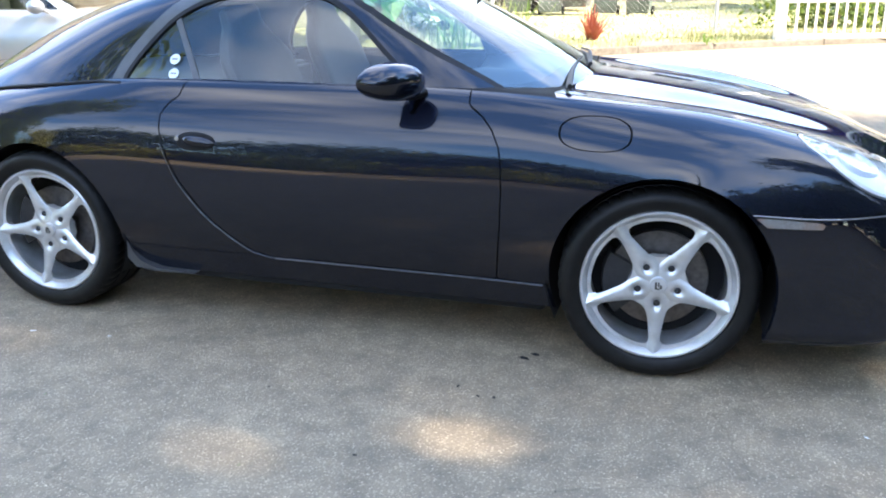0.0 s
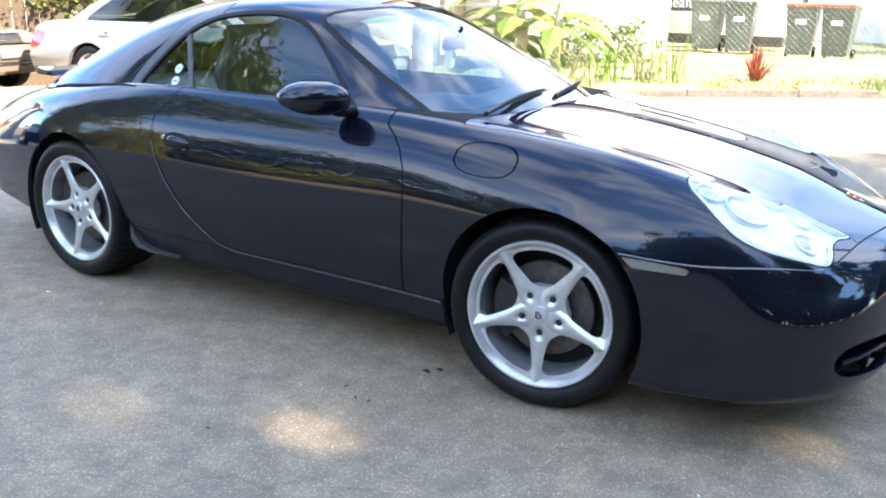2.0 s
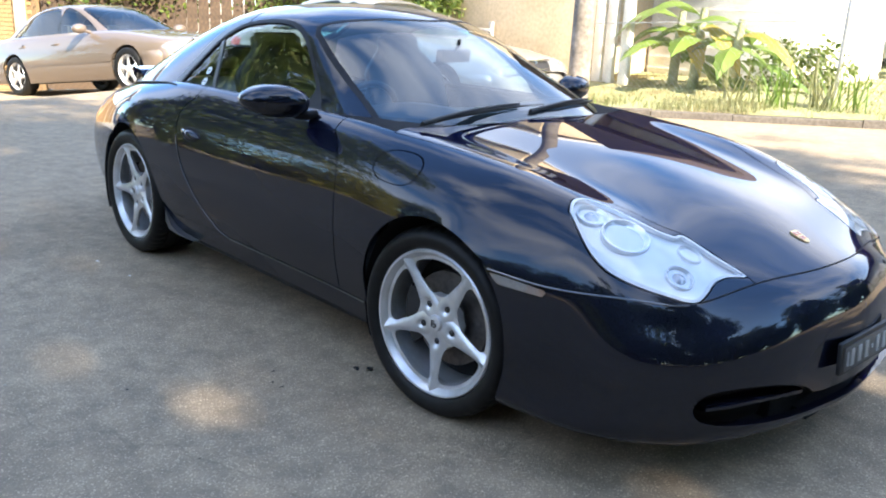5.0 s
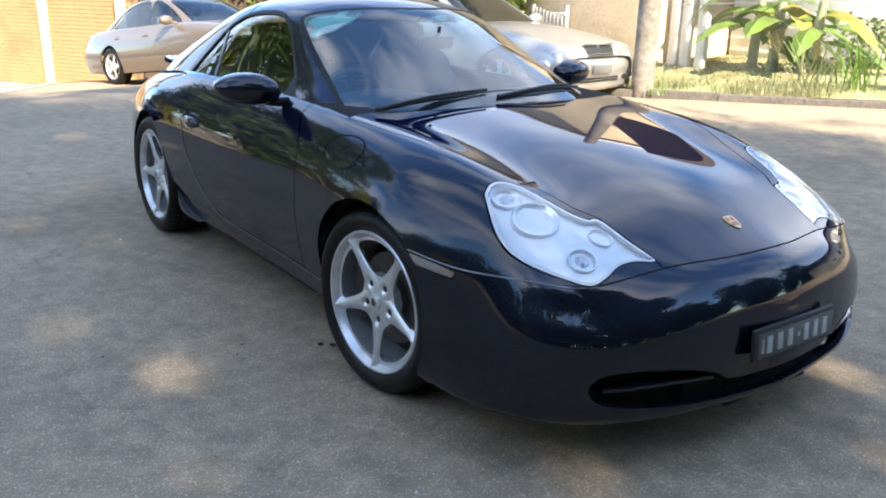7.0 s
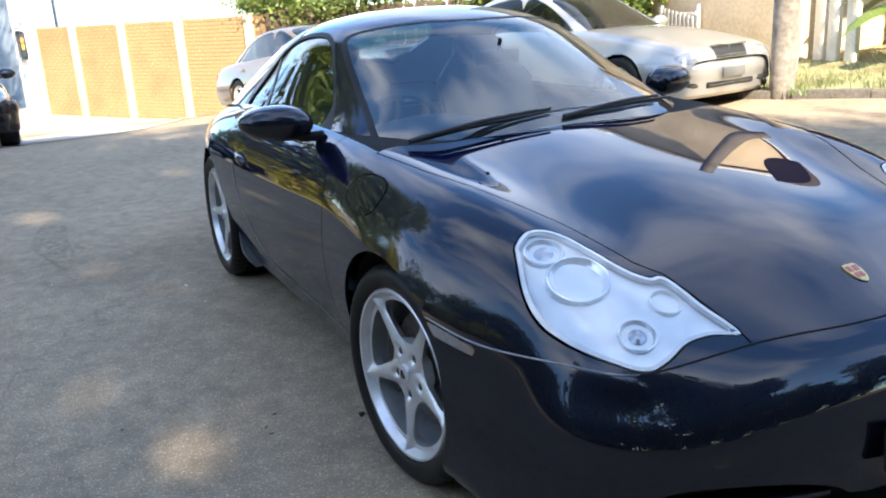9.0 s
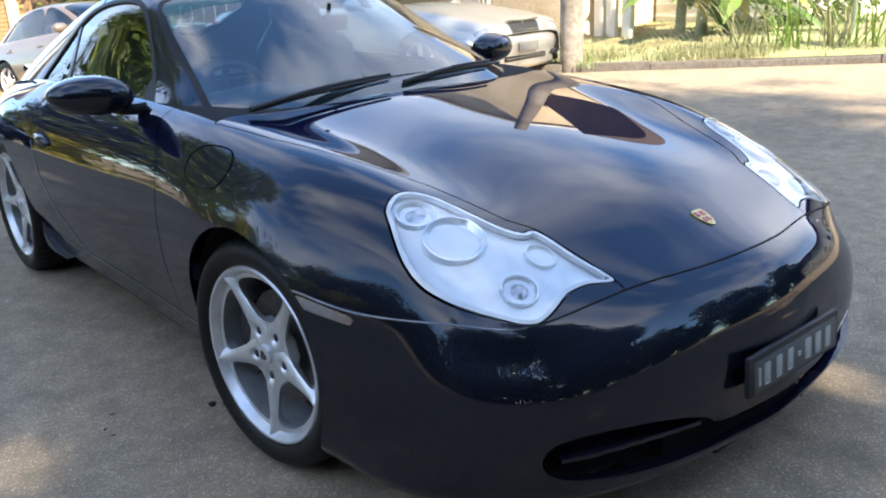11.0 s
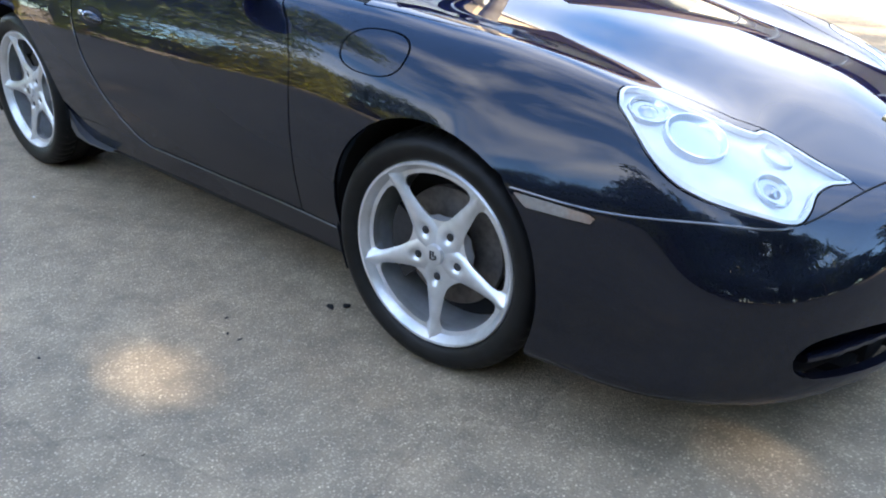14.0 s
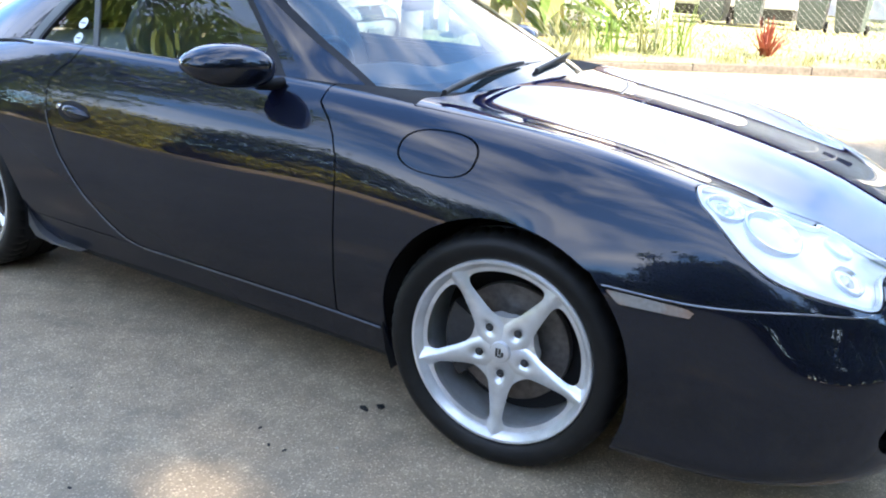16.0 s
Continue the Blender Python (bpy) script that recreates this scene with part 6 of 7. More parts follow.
tree("street_tree", "tall olive-green street tree across the road", -21.5, -11.5, 12, (-21.0, -11.0, 7.6), (3.6, 3.2, 3.8), 120, 90, 15, material=IVY, leaf=.26, gaps=False)
tree("street_tree", "dense olive-green tree beside the driveway", -17.2, -6.2, 12, (-15.8, -6.0, 5.6), (3.0, 2.9, 4.6), 210, 90, 16, material=IVY, leaf=.24, gaps=False)
for k, (x, y) in enumerate(((-17.5, -4.9), (-15.6, -5.6), (-13.8, -7.2), (-12.0, -8.8))):
    shrub("street_hedge", "olive-green clipped hedge beside the driveway", (x, y, 1.5), (1.6, 1.1, 2.3), 90, 90, 90 + k, GOLDLEAF if k % 2 else IVY, .13, "hedge")
for k, (x, y, h) in enumerate(((28, 7.5, 15.0), (21, 16.5, 18.0), (14, 26.5, 17.0), (13.5, -10.5, 11.0), (8.5, -14.5, 11.5), (18, -15, 15.0))):
    tree("far_tree", "tall dense dark green tree beyond the road junction", x, y, h, (x, y, h * .5), (5.0, 5.4, h * .47), 260, 80, 60 + k, leaf=.46, gaps=False)
# hedge across the road ahead of the sports car
for k, y in enumerate((-12.5, -9.0, -5.5, -2.0, 1.6, 5.2)):
    shrub("road_hedge", "dark green hedge across the road junction", (21.0, y, 3.2), (1.2, 2.3, 3.6), 120, 90, 80 + k, LEAF, .32, "hedge")
for k, (x, y) in enumerate(((20.0, 9.0), (17.5, 13.5), (13.5, 17.5), (9.5, 21.0))):
    shrub("road_hedge", "dark green hedge across the road junction", (x, y, 2.8), (2.2, 2.4, 3.0), 120, 90, 180 + k, LEAF, .32, "hedge")
# shrubs on the near side of the street, seen in the paintwork
for k, (x, y, rx, rz, mt) in enumerate(((-9.5, -10.5, 1.6, .9, GOLDLEAF), (-6.0, -10.8, 1.5, 1.1, IVY), (-2.8, -10.6, 1.3, .8, GOLDLEAF), (.5, -10.9, 1.6, 1.2, LEAF), (3.8, -11.2, 1.5, .9, GOLDLEAF), (-13, -9.5, 1.8, 1.5, LEAF))):
    shrub("street_shrub", "golden-green garden shrub across the street" if mt is GOLDLEAF else "dark green garden shrub across the street", (x, y, rz * .9), (rx, .8, rz), 40, 60, 40 + k, mt, .13)
# garden fence behind those shrubs
near_fence = tagged(new("garden_fence"), "low brown timber fence behind the shrubs", "fence", kind="structure")
bm = bmesh.new()
box(bm, -24, 14, -12.6, -12.5, -.5, 1.5, .01)
part("panel", bm, TIMBER, near_fence)


def blades(points, height, width, rng, bend=.5):
    n = len(points)
    h = height * rng.uniform(.5, 1.25, n)
    an = rng.uniform(0, 2 * math.pi, n)
    dx, dy = np.cos(an), np.sin(an)
    lean = bend * h * rng.uniform(.2, 1.0, n)
    w = width * rng.uniform(.6, 1.3, n)
    P = np.asarray(points)
    side = np.stack([-dy, dx, np.zeros(n)], 1) * w[:, None] * .5
    mid = P + np.stack([dx * lean * .3, dy * lean * .3, h * .55], 1)
    tip = P + np.stack([dx * lean, dy * lean, h], 1)
    v = np.stack([P - side, P + side, mid + side * .8, mid - side * .8, tip + side * .1, tip - side * .1], 1).reshape(-1, 3)
    o = (np.arange(n) * 6)[:, None]
    f = np.concatenate([o + np.array([[0, 1, 2, 3]]), o + np.array([[3, 2, 4, 5]])], 0)
    return v, f


rng = np.random.default_rng(77)
n = 11000
gx = rng.uniform(-6.8, 8, n)
off = np.abs(rng.normal(size=n)) * .5 + .12
gy = kerb_y(gx) + off
pts = np.stack([gx, gy, [lawn_z(a, c) - .01 for a, c in zip(gx, gy)]], 1)
keepg = (np.sin(gx * 3.1) + np.sin(gx * 7.7 + 2) + np.sin(gx * 1.3 + 1) + rng.normal(size=n) * .8) > .1
gx, gy, pts = gx[keepg], gy[keepg], pts[keepg]
v1, f1 = blades(pts[gx < -1.6], .13, .008, rng, .8)
v2, f2 = blades(pts[gx >= -1.6], .075, .008, rng, .7)
tagged(put("verge_grass", array_mesh("verge_grass", np.concatenate([v1, v2]), np.concatenate([f1, f2 + len(v1)])), GRASS), "long dry green grass tufts along the kerb", "grass", kind="stuff")
n = 16000
gx = rng.uniform(-7, 9, n)
gy = kerb_y(gx) + .6 + rng.uniform(0, 1, n) ** 1.5 * 12
pts = np.stack([gx, gy, [lawn_z(a, c) - .01 for a, c in zip(gx, gy)]], 1)
v1, f1 = blades(pts, .06, .014, rng, .7)
tagged(put("lawn_grass", array_mesh("lawn_grass", v1, f1), GRASS), "short sunlit lawn grass", "grass", kind="stuff")


def paddle(bm, base, direction, length, width, droop, rng):
    """One long paddle leaf with a raised midrib, arching from its base."""
    d = Vector(direction).normalized()
    flat = Vector((d.x, d.y, 0)).normalized()
    side = Vector((-flat.y, flat.x, 0))
    rows = []
    m = 12
    for i in range(m + 1):
        t = i / m
        p = Vector(base) + d * (length * t) + Vector((0, 0, -droop * length * t * t))
        w = width * (math.sin(math.pi * min(t * 1.02 + .04, 1)) ** .55) * (1 if t > .12 else .25)
        tear = 1 + .12 * math.sin(i * 2.7 + length * 9)
        rows.append([bm.verts.new(p + side * (q * w * tear) + Vector((0, 0, -.16 * abs(q) * w * 2 + (.012 if q == 0 else 0)))) for q in (-.5, -.25, 0, .25, .5)])
    for a, c in zip(rows, rows[1:]):
        for q in range(4):
            bm.faces.new((a[q], a[q + 1], c[q + 1], c[q]))


def banana(x, y, seed, tall):
    r = random.Random(seed)
    b = thing("banana_plant", "banana plant with broad green and yellowing leaves", "plant", group="banana plants by the fence")
    z = lawn_z(x, y)
    part("stem", tube([(x, y, z - .05), (x + .03, y, z + tall * .4), (x + .05, y + .02, z + tall * .75)], [.085, .07, .05], 12), STEM, b)
    for k in range(8):
        an = k * 2.4 + r.uniform(-.3, .3)
        up = .25 + .65 * ((k * 37) % 10) / 10
        bm = bmesh.new()
        paddle(bm, (x + .04, y, z + tall * (.30 + .05 * k)), (math.cos(an), math.sin(an) * .8, up), tall * r.uniform(.65, .95), tall * .26, r.uniform(.6, 1.1), r)
        part("leaf", bm, YELLOWLEAF if k == 5 else BANANA, b, "yellowed hanging leaf" if k == 5 else "")
    return b


banana(-5.05, 8.9, 1, 1.55)
banana(-4.35, 8.75, 2, 1.30)
banana(-5.6, 9.2, 3, 1.5)


def strap_clump(name, label, x, y, count, length, width, mat_, seed, spread=.25, up=1.0):
    r = random.Random(seed)
    s = thing(name, label, "plant")
    z = lawn_z(x, y)
    for k in range(count):
        an = r.uniform(0, 2 * math.pi)
        bm = bmesh.new()
        st = r.uniform(.15, .9) / up
        px, py = x + r.uniform(-spread, spread), y + r.uniform(-spread, spread) * .6
        L = length * r.uniform(.6, 1.15)
        rows = []
        sd = Vector((-math.sin(an), math.cos(an), 0))
        for i in range(6):
            t = i / 5
            p = Vector((px, py, z - .02)) + Vector((math.cos(an) * st, math.sin(an) * st, 1)).normalized() * L * t + Vector((0, 0, -.25 * st * L * t * t))
            w = width * (.5 + .9 * t - 1.35 * t * t)
            rows.append([bm.verts.new(p + sd * (q * w) + Vector((0, 0, .006 * (q == 0)))) for q in (-.5, 0, .5)])
        for a, c in zip(rows, rows[1:]):
            for q in range(2):
                bm.faces.new((a[q], a[q + 1], c[q + 1], c[q]))
        part("leaf", bm, mat_, s)
    return s


strap_clump("cordyline", "low red-leaved cordyline on the lawn", -1.43, 8.82, 60, .50, .05, CORDY, 5, .06)
for k, (x, y) in enumerate(((-3.15, 7.75), (-2.75, 8.0), (-2.35, 8.05), (-3.6, 7.6))):
    strap_clump("strappy_plant", "tall pale green strap-leaved garden clump", x, y, 26, .75, .035, GRASS if k % 2 else BANANA, 30 + k, .22, 1.3)
strap_clump("kerb_weed", "small green weed rooted at the kerb", -4.75, 6.1, 12, .2, .02, BANANA, 61, .12)
strap_clump("kerb_weed", "small green weed rooted at the kerb", .1, 8.35, 16, .2, .025, BANANA, 62, .16)
shrub("low_shrub", "dark green low shrub beside the gate", (1.9, 11.2, .6), (1.2, .5, .45), 30, 60, 71, IVY, .09)
shrub("low_shrub", "dark green low shrub behind the gate", (3.6, 11.3, .7), (1.3, .5, .6), 30, 60, 72, LEAF, .09)
shrub("low_shrub", "leafy shrub behind the chain fence", (-3.9, 10.0, .6), (1.0, .4, .5), 26, 60, 73, IVY, .10)


# ---- parked saloons ----
SALOON = [
    section(2.33, (0, .30, .50, .62, .68, .70, .66), (.60, .60, .595, .575, .52, .42, .30)),
    section(2.27, (0, .34, .57, .70, .77, .79, .74), (.715, .71, .70, .665, .58, .42, .24)),
    section(2.05, (0, .36, .61, .755, .84, .86, .81), (.79, .785, .775, .735, .62, .42, .2)),
    section(1.48, (0, .38, .65, .80, .89, .91, .86), (.895, .89, .872, .825, .64, .42, .2)),
    section(.80, (0, .40, .68, .83, .91, .92, .87), (.965, .96, .945, .885, .66, .42, .2)),
    section(-.30, (0, .40, .69, .835, .915, .925, .875), (.98, .98, .965, .905, .67, .42, .2)),
    section(-1.48, (0, .40, .68, .83, .915, .925, .875), (.99, .985, .97, .91, .67, .42, .2)),
    section(-2.15, (0, .38, .645, .79, .88, .89, .84), (.985, .98, .96, .90, .66, .42, .22)),
    section(-2.52, (0, .36, .60, .735, .82, .83, .78), (.93, .925, .91, .86, .66, .42, .25)),
    section(-2.64, (0, .34, .56, .68, .76, .77, .72), (.78, .775, .765, .74, .60, .42, .28)),
    section(-2.70, (0, .31, .50, .61, .67, .68, .64), (.56, .56, .55, .54, .50, .42, .33)),
]
SALOON_TOP = [
    section(1.02, (0, .40, .62, .72, .80), (.86, .855, .84, .82, .79)),
    section(.86, (0, .40, .62, .72, .80), (.945, .94, .925, .90, .86)),
    section(.48, (0, .38, .58, .675, .80), (1.165, 1.155, 1.12, 1.05, .88)),
    section(.02, (0, .36, .55, .64, .80), (1.375, 1.365, 1.325, 1.22, .89)),
    section(-.50, (0, .36, .55, .635, .80), (1.44, 1.43, 1.385, 1.25, .89)),
    section(-1.08, (0, .36, .55, .635, .80), (1.41, 1.40, 1.355, 1.23, .89)),
    section(-1.58, (0, .36, .54, .625, .79), (1.245, 1.24, 1.21, 1.13, .89)),
    section(-1.98, (0, .36, .54, .63, .76), (1.03, 1.025, 1.01, .98, .88)),
    section(-2.2, (0, .36, .54, .63, .76), (.90, .895, .88, .86, .80)),
]
sheet_p, sheet_n = spline_sheet(SALOON, 150, 52)
s_hull = Shell.grid(sheet_p, sheet_n, (0, 1, .5))
sheet_p, sheet_n = spline_sheet(SALOON_TOP, 80, 34)
s_top = Shell.grid(sheet_p, sheet_n, (0, .3, 1))
S_WIN_R = smooth_loop([(-.42, .895), (-.42, 1.335), (-.85, 1.345), (-1.2, 1.27), (-1.55, 1.08), (-1.68, .94), (-1.5, .895)], 3)
S_WIN_F = smooth_loop([(-.33, .895), (-.33, 1.335), (-.05, 1.31), (.28, 1.16), (.62, .96), (.66, .905), (.4, .892)], 3)
S_SCREEN = [(1.2, -.3), (1.2, .60), (.86, .665), (.45, .60), (.10, .555), (.04, .5), (.02, .3), (.02, -.3)]
S_BACK = [(-1.18, -.3), (-1.2, .48), (-1.3, .54), (-1.6, .53), (-1.95, .50), (-2.0, .3), (-2.0, -.3)]
S_LAMP = smooth_loop([(.36, .60), (.37, .69), (.56, .70), (.72, .685), (.80, .63), (.74, .575), (.55, .565)], 3)
S_TAIL = smooth_loop([(-2.28, .80), (-2.75, .83), (-2.75, .64), (-2.40, .62)], 3)
S_GRILLE = [(-.3, .735), (.29, .735), (.26, .555), (-.3, .545)]
S_LOW = smooth_loop([(.50, .32), (.50, .39), (.70, .39), (.72, .33)], 3)
S_MID = [(-.3, .375), (.42, .375), (.44, .30), (-.3, .29)]
SALOON_LAMP = mat("saloon_lamp_lens", (0.30, 0.31, 0.32), 0.12, 0.4, coat=1.0, vary=0.2, scale=60, dirt=(0.22, 0.22, 0.23), dirt_scale=14)
DARK_PLATE = mat("dark_plate", (0.12, 0.12, 0.12), 0.5, vary=0.1)
DARKGLASS = glass_mat("saloon_glass", (0.30, 0.36, 0.36))


def saloon_wheel():
    w = thing("saloon_wheel", "silver five-spoke alloy saloon wheel", "wheel")
    part("tyre", lathe([(.225, .02), (.23, 0), (.29, -.012), (.315, 0), (.328, .02), (.328, .20), (.30, .225), (.225, .21)], 48), RUBBER, w)
    part("rim_barrel", lathe([(.228, .012), (.222, .0), (.212, .012), (.205, .05), (.20, .2)], 48), ALLOY, w)
    bm = bmesh.new()
    for k in range(5):
        a = math.pi / 2 + k * 2 * math.pi / 5
        b2 = [(.03, .05), (.10, .034), (.17, .030), (.215, .046)]
        top = []
        for r, hw in b2:
            top.append([bm.verts.new((r * math.cos(a) - q * hw * math.sin(a), y, r * math.sin(a) + q * hw * math.cos(a))) for q, y in ((-1, .028), (-.4, .016), (.4, .016), (1, .028))])
        for i in range(3):
            for q in range(3):
                bm.faces.new((top[i][q], top[i][q + 1], top[i + 1][q + 1], top[i + 1][q]))
    part("spoke_face", bm, ALLOY, w)
    part("hub_cap", lathe([(.001, .006), (.045, .008), (.075, .02), (.08, .05)], 24), ALLOY, w)
    # added dark disc that paints the shade seen between the spokes
    part("wheel_shade_disc", lathe([(.001, .09), (.215, .09)], 32), GAP, w)
    return w


def saloon(label, paint, m):
    car = thing("saloon_car", label, "car")
    for sgn in (1, -1):
        sd = lambda s: s if sgn > 0 else s.mirrored()
        h = Shell(s_hull.v, s_hull.n, s_hull.f)
        fa, ra = arch(1.48, .33, .365), arch(-1.485, .33, .365)
        for fl in (fa, ra):
            h.cut(fl)
            h.f = h.keep(lambda c: ~((fl(c) < 0) & (c[:, 1] > .3))).f
        lampf = closed_field(S_LAMP, (1, 2), lambda p: p[:, 0] > 1.7)
        tailf = closed_field(S_TAIL, (0, 2), lambda p: p[:, 1] > .42)
        grf = closed_field(S_GRILLE, (1, 2), lambda p: p[:, 0] > 2.0)
        lowf = closed_field(S_LOW, (1, 2), lambda p: p[:, 0] > 1.9)
        midf = closed_field(S_MID, (1, 2), lambda p: p[:, 0] > 1.9)
        strip_f = lambda p: np.abs(p[:, 2] - .50) - .028
        hoodf = closed_field([(2.6, -.3), (2.6, .42), (2.1, .60), (1.4, .68), (.9, .72), (.9, -.3)], (0, 1), lambda p: p[:, 2] > .68)
        for fl in (lampf, tailf, grf, lowf, midf, lambda p: p[:, 2] - .528, lambda p: p[:, 2] - .472):
            h.cut(fl)
        h.seam(hoodf, .003)
        for xs_, xe in ((.62, .62), (-.38, -.38), (-1.32, -1.18)):
            seam_f = closed_field([(xs_ - .003, .23), (xs_ + .003, .23), (xe + .003, .93), (xe - .003, .93)], (0, 2), lambda p: p[:, 1] > .6)
            h.cut(seam_f)
            h.f = h.keep(lambda c: seam_f(c) > 0).f
        c = h.centres()
        cockp = (c[:, 0] < .80) & (c[:, 0] > -1.95) & (c[:, 1] < .70) & (c[:, 2] > .85)
        groups = {}
        for i, f in enumerate(h.f):
            if cockp[i]:
                continue
            p = c[i:i + 1]
            key = "body_panel"
            if lampf(p)[0] < 0:
                key = "headlamp"
            elif tailf(p)[0] < 0:
                key = "tail_lamp"
            elif grf(p)[0] < 0:
                key = "grille"
            elif lowf(p)[0] < 0 or midf(p)[0] < 0:
                key = "air_intake"
            elif hoodf(p)[0] < 0:
                key = "bonnet"
            elif abs(c[i, 2] - .50) < .028 and c[i, 0] < 2.0:
                key = "side_strip"
            groups.setdefault(key, []).append(f)
        for key, fs in groups.items():
            s = Shell(h.v, h.n, fs)
            mt = {"headlamp": SALOON_LAMP, "tail_lamp": RED_LENS, "grille": BLACK, "air_intake": GAP}.get(key, paint)
            if key == "side_strip":
                s = s.moved(.008).turned_in(.01)
            elif key in ("air_intake",):
                s = s.moved(-.03)
            else:
                s = s.turned_in(.008, near_middle)
            shell_part(key, sd(s), mt, car)
        lin = Shell(s_hull.v, s_hull.n, s_hull.f).keep(lambda c: (fa(c) > .01) & (ra(c) > .01) & ~((c[:, 0] < .80) & (c[:, 0] > -1.95) & (c[:, 1] < .70) & (c[:, 2] > .85)))
        shell_part("inner_panel", sd(lin.moved(-.04)), paint, car)
        tp = Shell(s_top.v, s_top.n, s_top.f)
        wr, wf_, sc, bk = (closed_field(S_WIN_R, (0, 2), lambda p: p[:, 1] > .45), closed_field(S_WIN_F, (0, 2), lambda p: p[:, 1] > .45),
                           closed_field(S_SCREEN, (0, 1), lambda p: p[:, 0] > -.1), closed_field(S_BACK, (0, 1), lambda p: p[:, 0] < -1.1))
        for fl in (wr, wf_, sc, bk):
            tp.cut(fl)
        c = tp.centres()
        sels = {"rear_door_window": wr(c) < 0, "front_door_window": wf_(c) < 0, "windscreen": sc(c) < 0, "rear_window": bk(c) < 0}
        rest = ~(sels["rear_door_window"] | sels["front_door_window"] | sels["windscreen"] | sels["rear_window"])
        for key, k in sels.items():
            g = shell_part(key, sd(Shell(tp.v, tp.n, [f for f, q in zip(tp.f, k) if q]).moved(-.006)), DARKGLASS, car)
            g.visible_shadow = False
        shell_part("roof", sd(Shell(tp.v, tp.n, [f for f, q in zip(tp.f, rest) if q]).turned_in(.012, near_middle)), paint, car)
        # mirror, handles, trims
        bm = bmesh.new()
        bmesh.ops.create_uvsphere(bm, u_segments=20, v_segments=12, radius=1)
        for v in bm.verts:
            v.co = Vector((max(v.co.x * .08, -.04), v.co.y * .12, v.co.z * .075))
        part("door_mirror", bm, paint, car, m=pose(.52, sgn * .96, .985))
        part("mirror_arm", tube([(.55, sgn * .90, .95), (.56, sgn * .80, .93)], .025), paint, car)
        for x in (-.28, -1.22):
            bm = bmesh.new()
            box(bm, x - .09, x + .09, sgn * .885 - .02, sgn * .885 + .02, .775, .805, .01, 2)
            part("door_handle", bm, paint, car)
        for x0 in (1.48, -1.485):
            bm = bmesh.new()
            rows = []
            for k in range(17):
                a = radians(-10 + 200 * k / 16)
                rows.append([bm.verts.new((x0 + .375 * math.cos(a), sgn * y, max(.33 + .375 * math.sin(a), .17))) for y in (.86, .5)] + [bm.verts.new((x0, sgn * .5, .33))])
            for a, b in zip(rows, rows[1:]):
                bm.faces.new((a[0], b[0], b[1], a[1]))
                bm.faces.new((a[1], b[1], a[2]))
            part("wheel_housing", bm, GAP, car)
    # bright bars of the grille
    for k in range(5):
        z = .605 + k * .029
        bm = bmesh.new()
        box(bm, -.01, .012, -.27, .27, z - .005, z + .005, .002)
        part("grille_bar", bm, CHROME, car, m=pose(2.338 - (z - .6) * .78, 0, 0))
    bm = bmesh.new()
    box(bm, -.01, .016, -.008, .008, .555, .735, .003)
    box(bm, -.012, .018, -.30, .30, .733, .750, .005)
    part("grille_trim", bm, CHROME, car, m=pose(2.275, 0, 0))
    bm = bmesh.new()
    rows = []
    for z, out in ((.19, -.10), (.23, -.03), (.29, -.012), (.36, -.004), (.40, .006), (.44, .022), (.49, .026), (.53, .018), (.56, 0), (.585, -.03)):
        rows.append([bm.verts.new((1.86 + (.47 + out) * math.cos(a) ** .55, math.copysign(abs(math.sin(a)) ** .8 * (.935 + out * .3), a), z)) for a in [q * math.pi / 2.02 / 24 for q in range(-24, 25)]])
    for a, b in zip(rows, rows[1:]):
        for q in range(48):
            bm.faces.new((a[q], a[q + 1], b[q + 1], b[q]))
    part("front_bumper", bm, paint, car)
    for y0, y1, z0, z1, xx in ((-.40, .40, .30, .36, 2.285), (.50, .70, .31, .365, 2.235), (-.70, -.50, .31, .365, 2.235)):
        bm = bmesh.new()
        box(bm, 0, .045 if abs(y0 + y1) < .1 else .055, y0, y1, z0, z1, .012, 2)
        slot = part("air_intake", bm, GAP, car, m=pose(xx, 0, 0))
        bm = bmesh.new()
        box(bm, .04, .05 if abs(y0 + y1) < .1 else .06, y0 + .02, y1 - .02, (z0 + z1) / 2 - .004, (z0 + z1) / 2 + .004, .002)
        part("intake_slat", bm, CHROME, slot)
    bm = bmesh.new()
    box(bm, 0, .02, -.19, .19, .40, .50, .004)
    part("number_plate", bm, DARK_PLATE, car, "dark grey number plate", pose(2.352, 0, 0))
    bm = bmesh.new()
    box(bm, -1.8, .9, -.72, .72, .25, .34, .02)
    box(bm, -1.6, -1.35, -.62, .62, .3, .95, .05)
    box(bm, -.5, -.3, -.62, -.12, .3, 1.1, .05)
    box(bm, -.5, -.3, .12, .62, .3, 1.1, .05)
    box(bm, .5, .95, -.7, .7, .5, .88, .05)
    box(bm, -2.4, 1.9, -.5, .5, .18, .26, .02)
    part("interior", bm, LEATHER, car)
    first = saloon_wheel()
    del first["category"]
    first.parent = car
    first.matrix_basis = pose(1.48, -.90, .328)
    copy_thing(first, pose(-1.485, -.90, .328, 0, 20, 0))
    copy_thing(first, pose(1.48, .90, .328, 0, 0, 180))
    copy_thing(first, pose(-1.485, .90, .328, 0, 40, 180))
    car.matrix_world = m
    return car


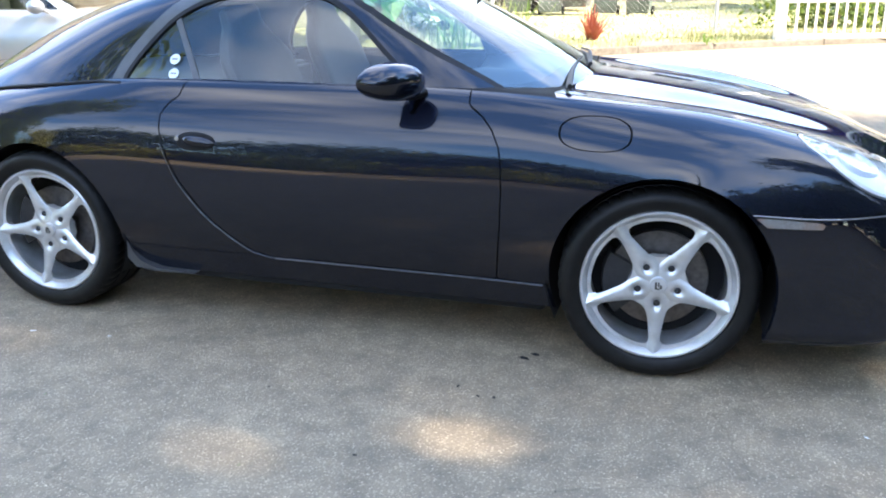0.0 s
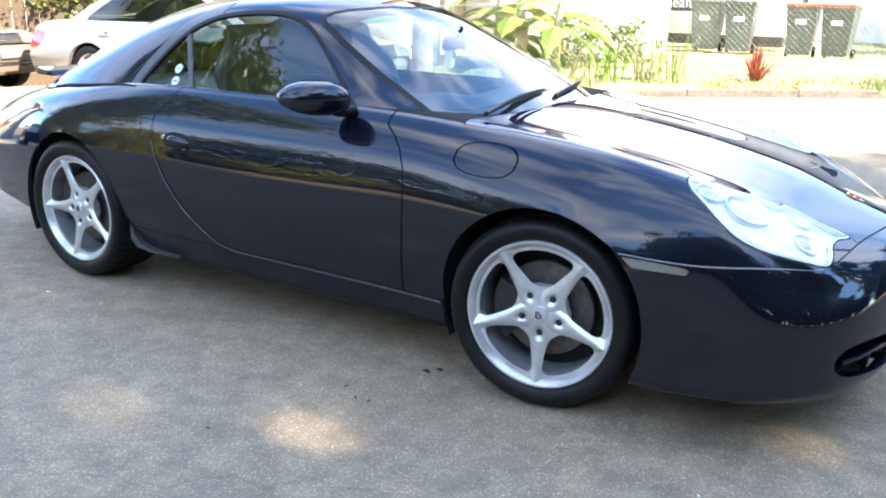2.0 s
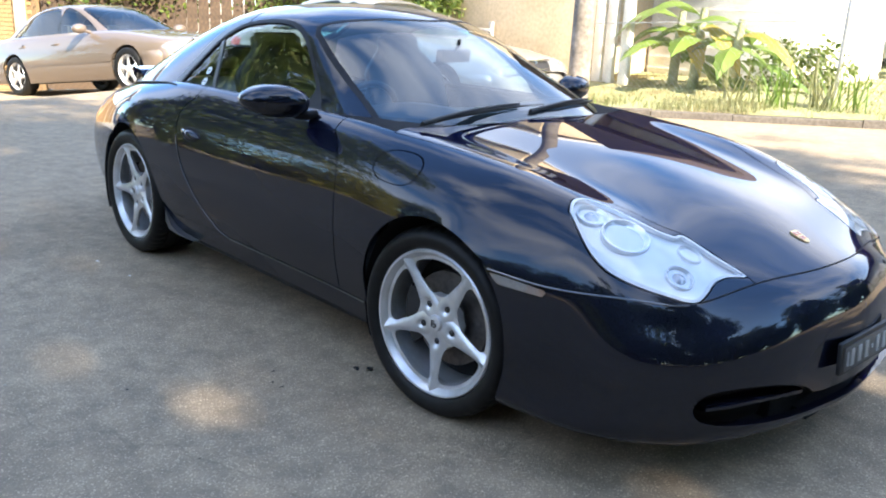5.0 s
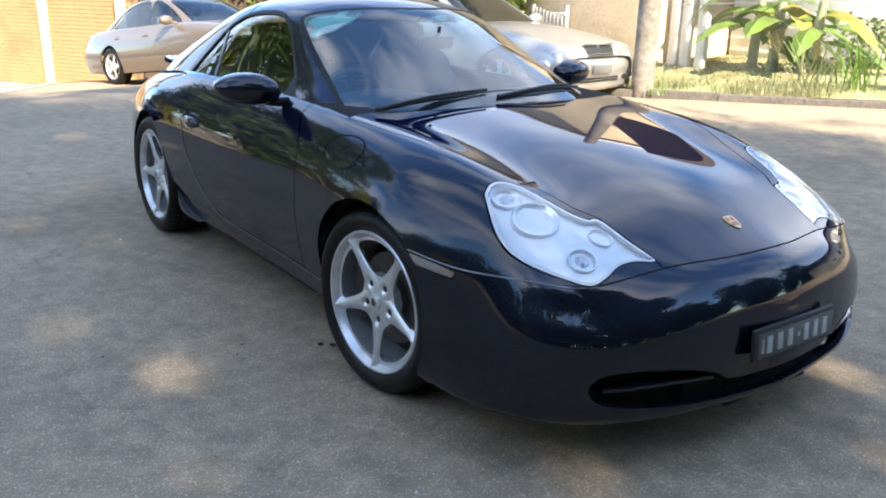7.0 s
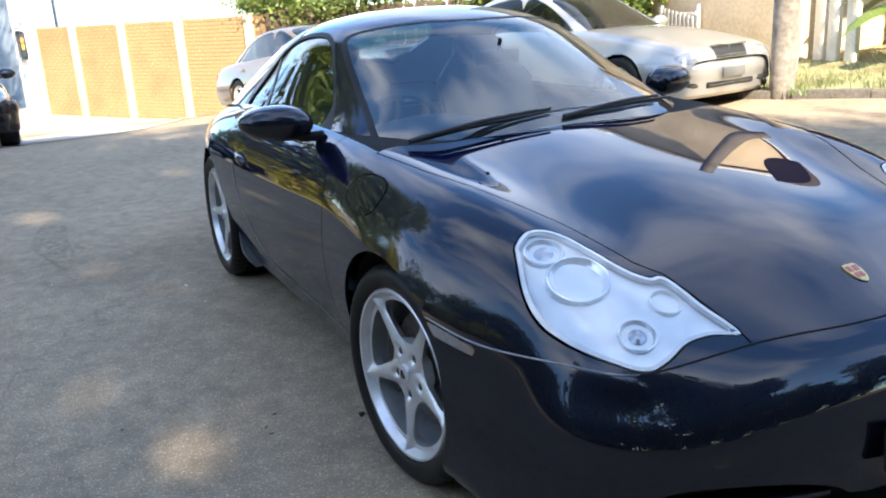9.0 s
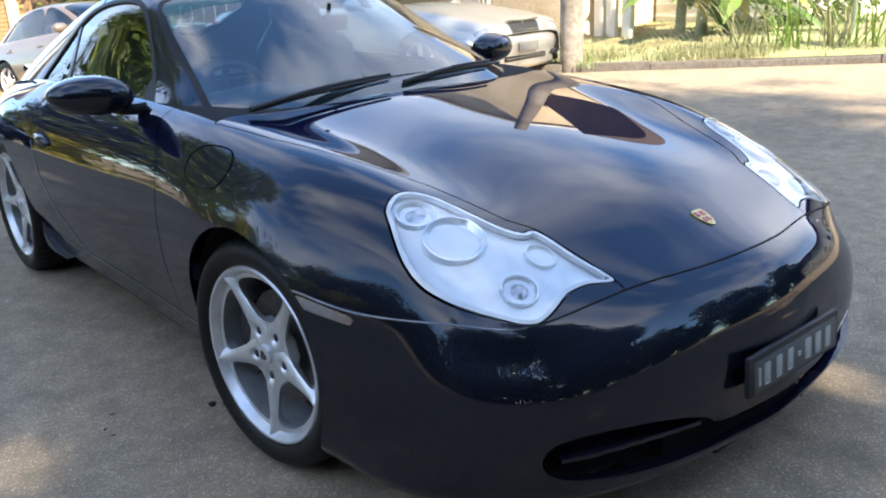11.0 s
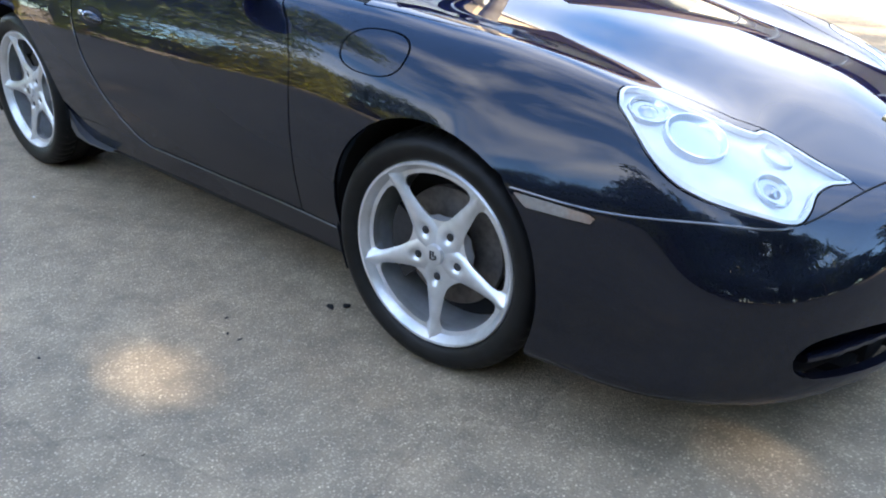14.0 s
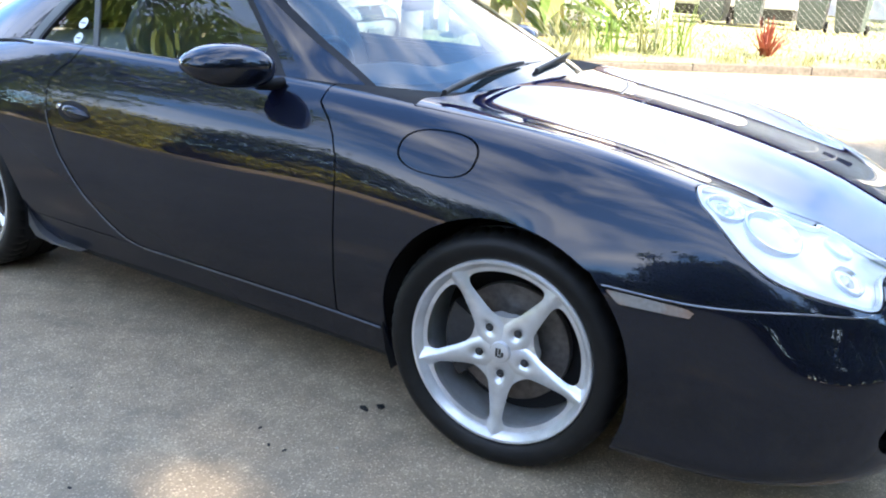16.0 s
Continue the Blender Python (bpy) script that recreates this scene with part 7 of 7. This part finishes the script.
def on_road(front, heading):
    """Pose of a saloon whose front axle's middle stands at front, on the lie of the road."""
    f = Vector((math.cos(radians(heading)), math.sin(radians(heading)), 0))
    a = Vector((*front, 0))
    r = a - f * 2.965
    za, zr = lie1(a.x, a.y), lie1(r.x, r.y)
    mid = a - f * 1.48
    return Matrix.Translation((mid.x, mid.y, (za + zr) / 2)) @ pose(0, 0, 0, 0, 0, heading) @ pose(0, 0, 0, 0, -math.degrees(math.atan2(za - zr, 2.965)), 0)


saloon("large silver saloon car parked by the kerb", SILVER_PAINT, Matrix.Translation((0, 0, -.03)) @ on_road((-5.85, 5.22), 9.5))
saloon("large bronze saloon car parked beside the fence", BRONZE_PAINT, on_road((-10.88, 3.49), 14.4))
saloon("dark grey saloon car parked on the driveway", PAINT, on_road((-10.6, -2.70), 4))

# ---- litter and marks on the road ----
rng = random.Random(9)


def scrap(kind_name, label, x, y, size, material, seed):
    r = random.Random(seed)
    bm = bmesh.new()
    n = 6
    vs = [bm.verts.new((math.cos(2 * math.pi * k / n) * size * r.uniform(.5, 1.2), math.sin(2 * math.pi * k / n) * size * .55 * r.uniform(.5, 1.2), r.uniform(0, size * .25))) for k in range(n)]
    c = bm.verts.new((0, 0, size * .3))
    for k in range(n):
        bm.faces.new((vs[k], vs[(k + 1) % n], c))
    return tagged(part(kind_name, bm, material, m=pose(x, y, lie1(x, y) + .001, 0, 0, r.uniform(0, 360))), label, "litter", "bits of leaf litter on the road")


scrap("dead_leaf", "dark dead leaf lying on the asphalt", -.40, -.765, .032, GAP, 1)
scrap("dead_leaf", "dark dead leaf lying on the asphalt", -.43, -.80, .022, GAP, 2)
for k in range(60):
    x, y = rng.uniform(-3.2, 2.2), rng.uniform(-2.9, -.95)
    mt, nm, lb = ((WHITE, "pale_chip", "small pale chip on the asphalt"), (BARK, "bark_scrap", "small brown bark scrap on the asphalt"), (GAP, "dead_leaf", "small dark leaf scrap on the asphalt"), (GRASS, "dry_leaf", "small dry leaf on the asphalt"))[k % 4]
    scrap(nm, lb, x, y, rng.uniform(.006, .013), mt, 100 + k)
# worn hollow in the road
bm = bmesh.new()
ctr = (-3.75, -1.62)
rings = []
for q in range(6):
    r = q / 5
    rings.append([bm.verts.new((ctr[0] + math.cos(2 * math.pi * k / 36) * r * (.62 + .10 * math.sin(4 * math.pi * k / 36 + 1) + .04 * math.sin(10 * math.pi * k / 36)), ctr[1] + math.sin(2 * math.pi * k / 36) * r * (.11 + .03 * math.sin(6 * math.pi * k / 36)), .004 + .006 * (1 - r) * math.sin(k * 2.2) ** 2)) for k in range(36)])
for a, c in zip(rings[1:], rings[2:]):
    for k in range(36):
        bm.faces.new((a[k], a[(k + 1) % 36], c[(k + 1) % 36], c[k]))
bm.faces.new(rings[1])
for v in rings[0]:
    bm.verts.remove(v)
tagged(part("worn_patch", bm, PAVEDIRT), "shallow brown worn hollow in the asphalt", "road damage", kind="structure")

# ---- bricks of the wall ----
courses, pitch_x, pitch_z = 28, .24, .086
whole_b, half_b = brick_mesh(.229), brick_mesh(.109)
spots = []
for r in range(courses):
    off = .12 if r % 2 else 0
    k = 0
    while True:
        x = off + k * pitch_x + .12
        if x > WLEN - .12:
            break
        spots.append((x, .045 + r * pitch_z))
        k += 1
spots.sort(key=lambda s: -s[0])
rb = random.Random(4)
for x, z in spots[:300]:
    ob = put("brick", whole_b, None, brick_wall, m=pose(x, -.004 + rb.uniform(-.002, .002), z))
V, F = [], []
src = np.array([v.co[:] for v in whole_b.vertices])
fc = [tuple(p.vertices) for p in whole_b.polygons]
me = bpy.data.meshes.new("brick_course")
vv, ff = [], []
for x, z in spots[300:]:
    o = len(vv)
    vv += [tuple(p) for p in (src + np.array([x, -.004 + rb.uniform(-.002, .002), z]))]
    ff += [tuple(q + o for q in f) for f in fc]
me.from_pydata(vv, [], ff)
me.materials.append(BRICK)
tagged(put("brick_course", me, None, brick_wall), kind="stuff")
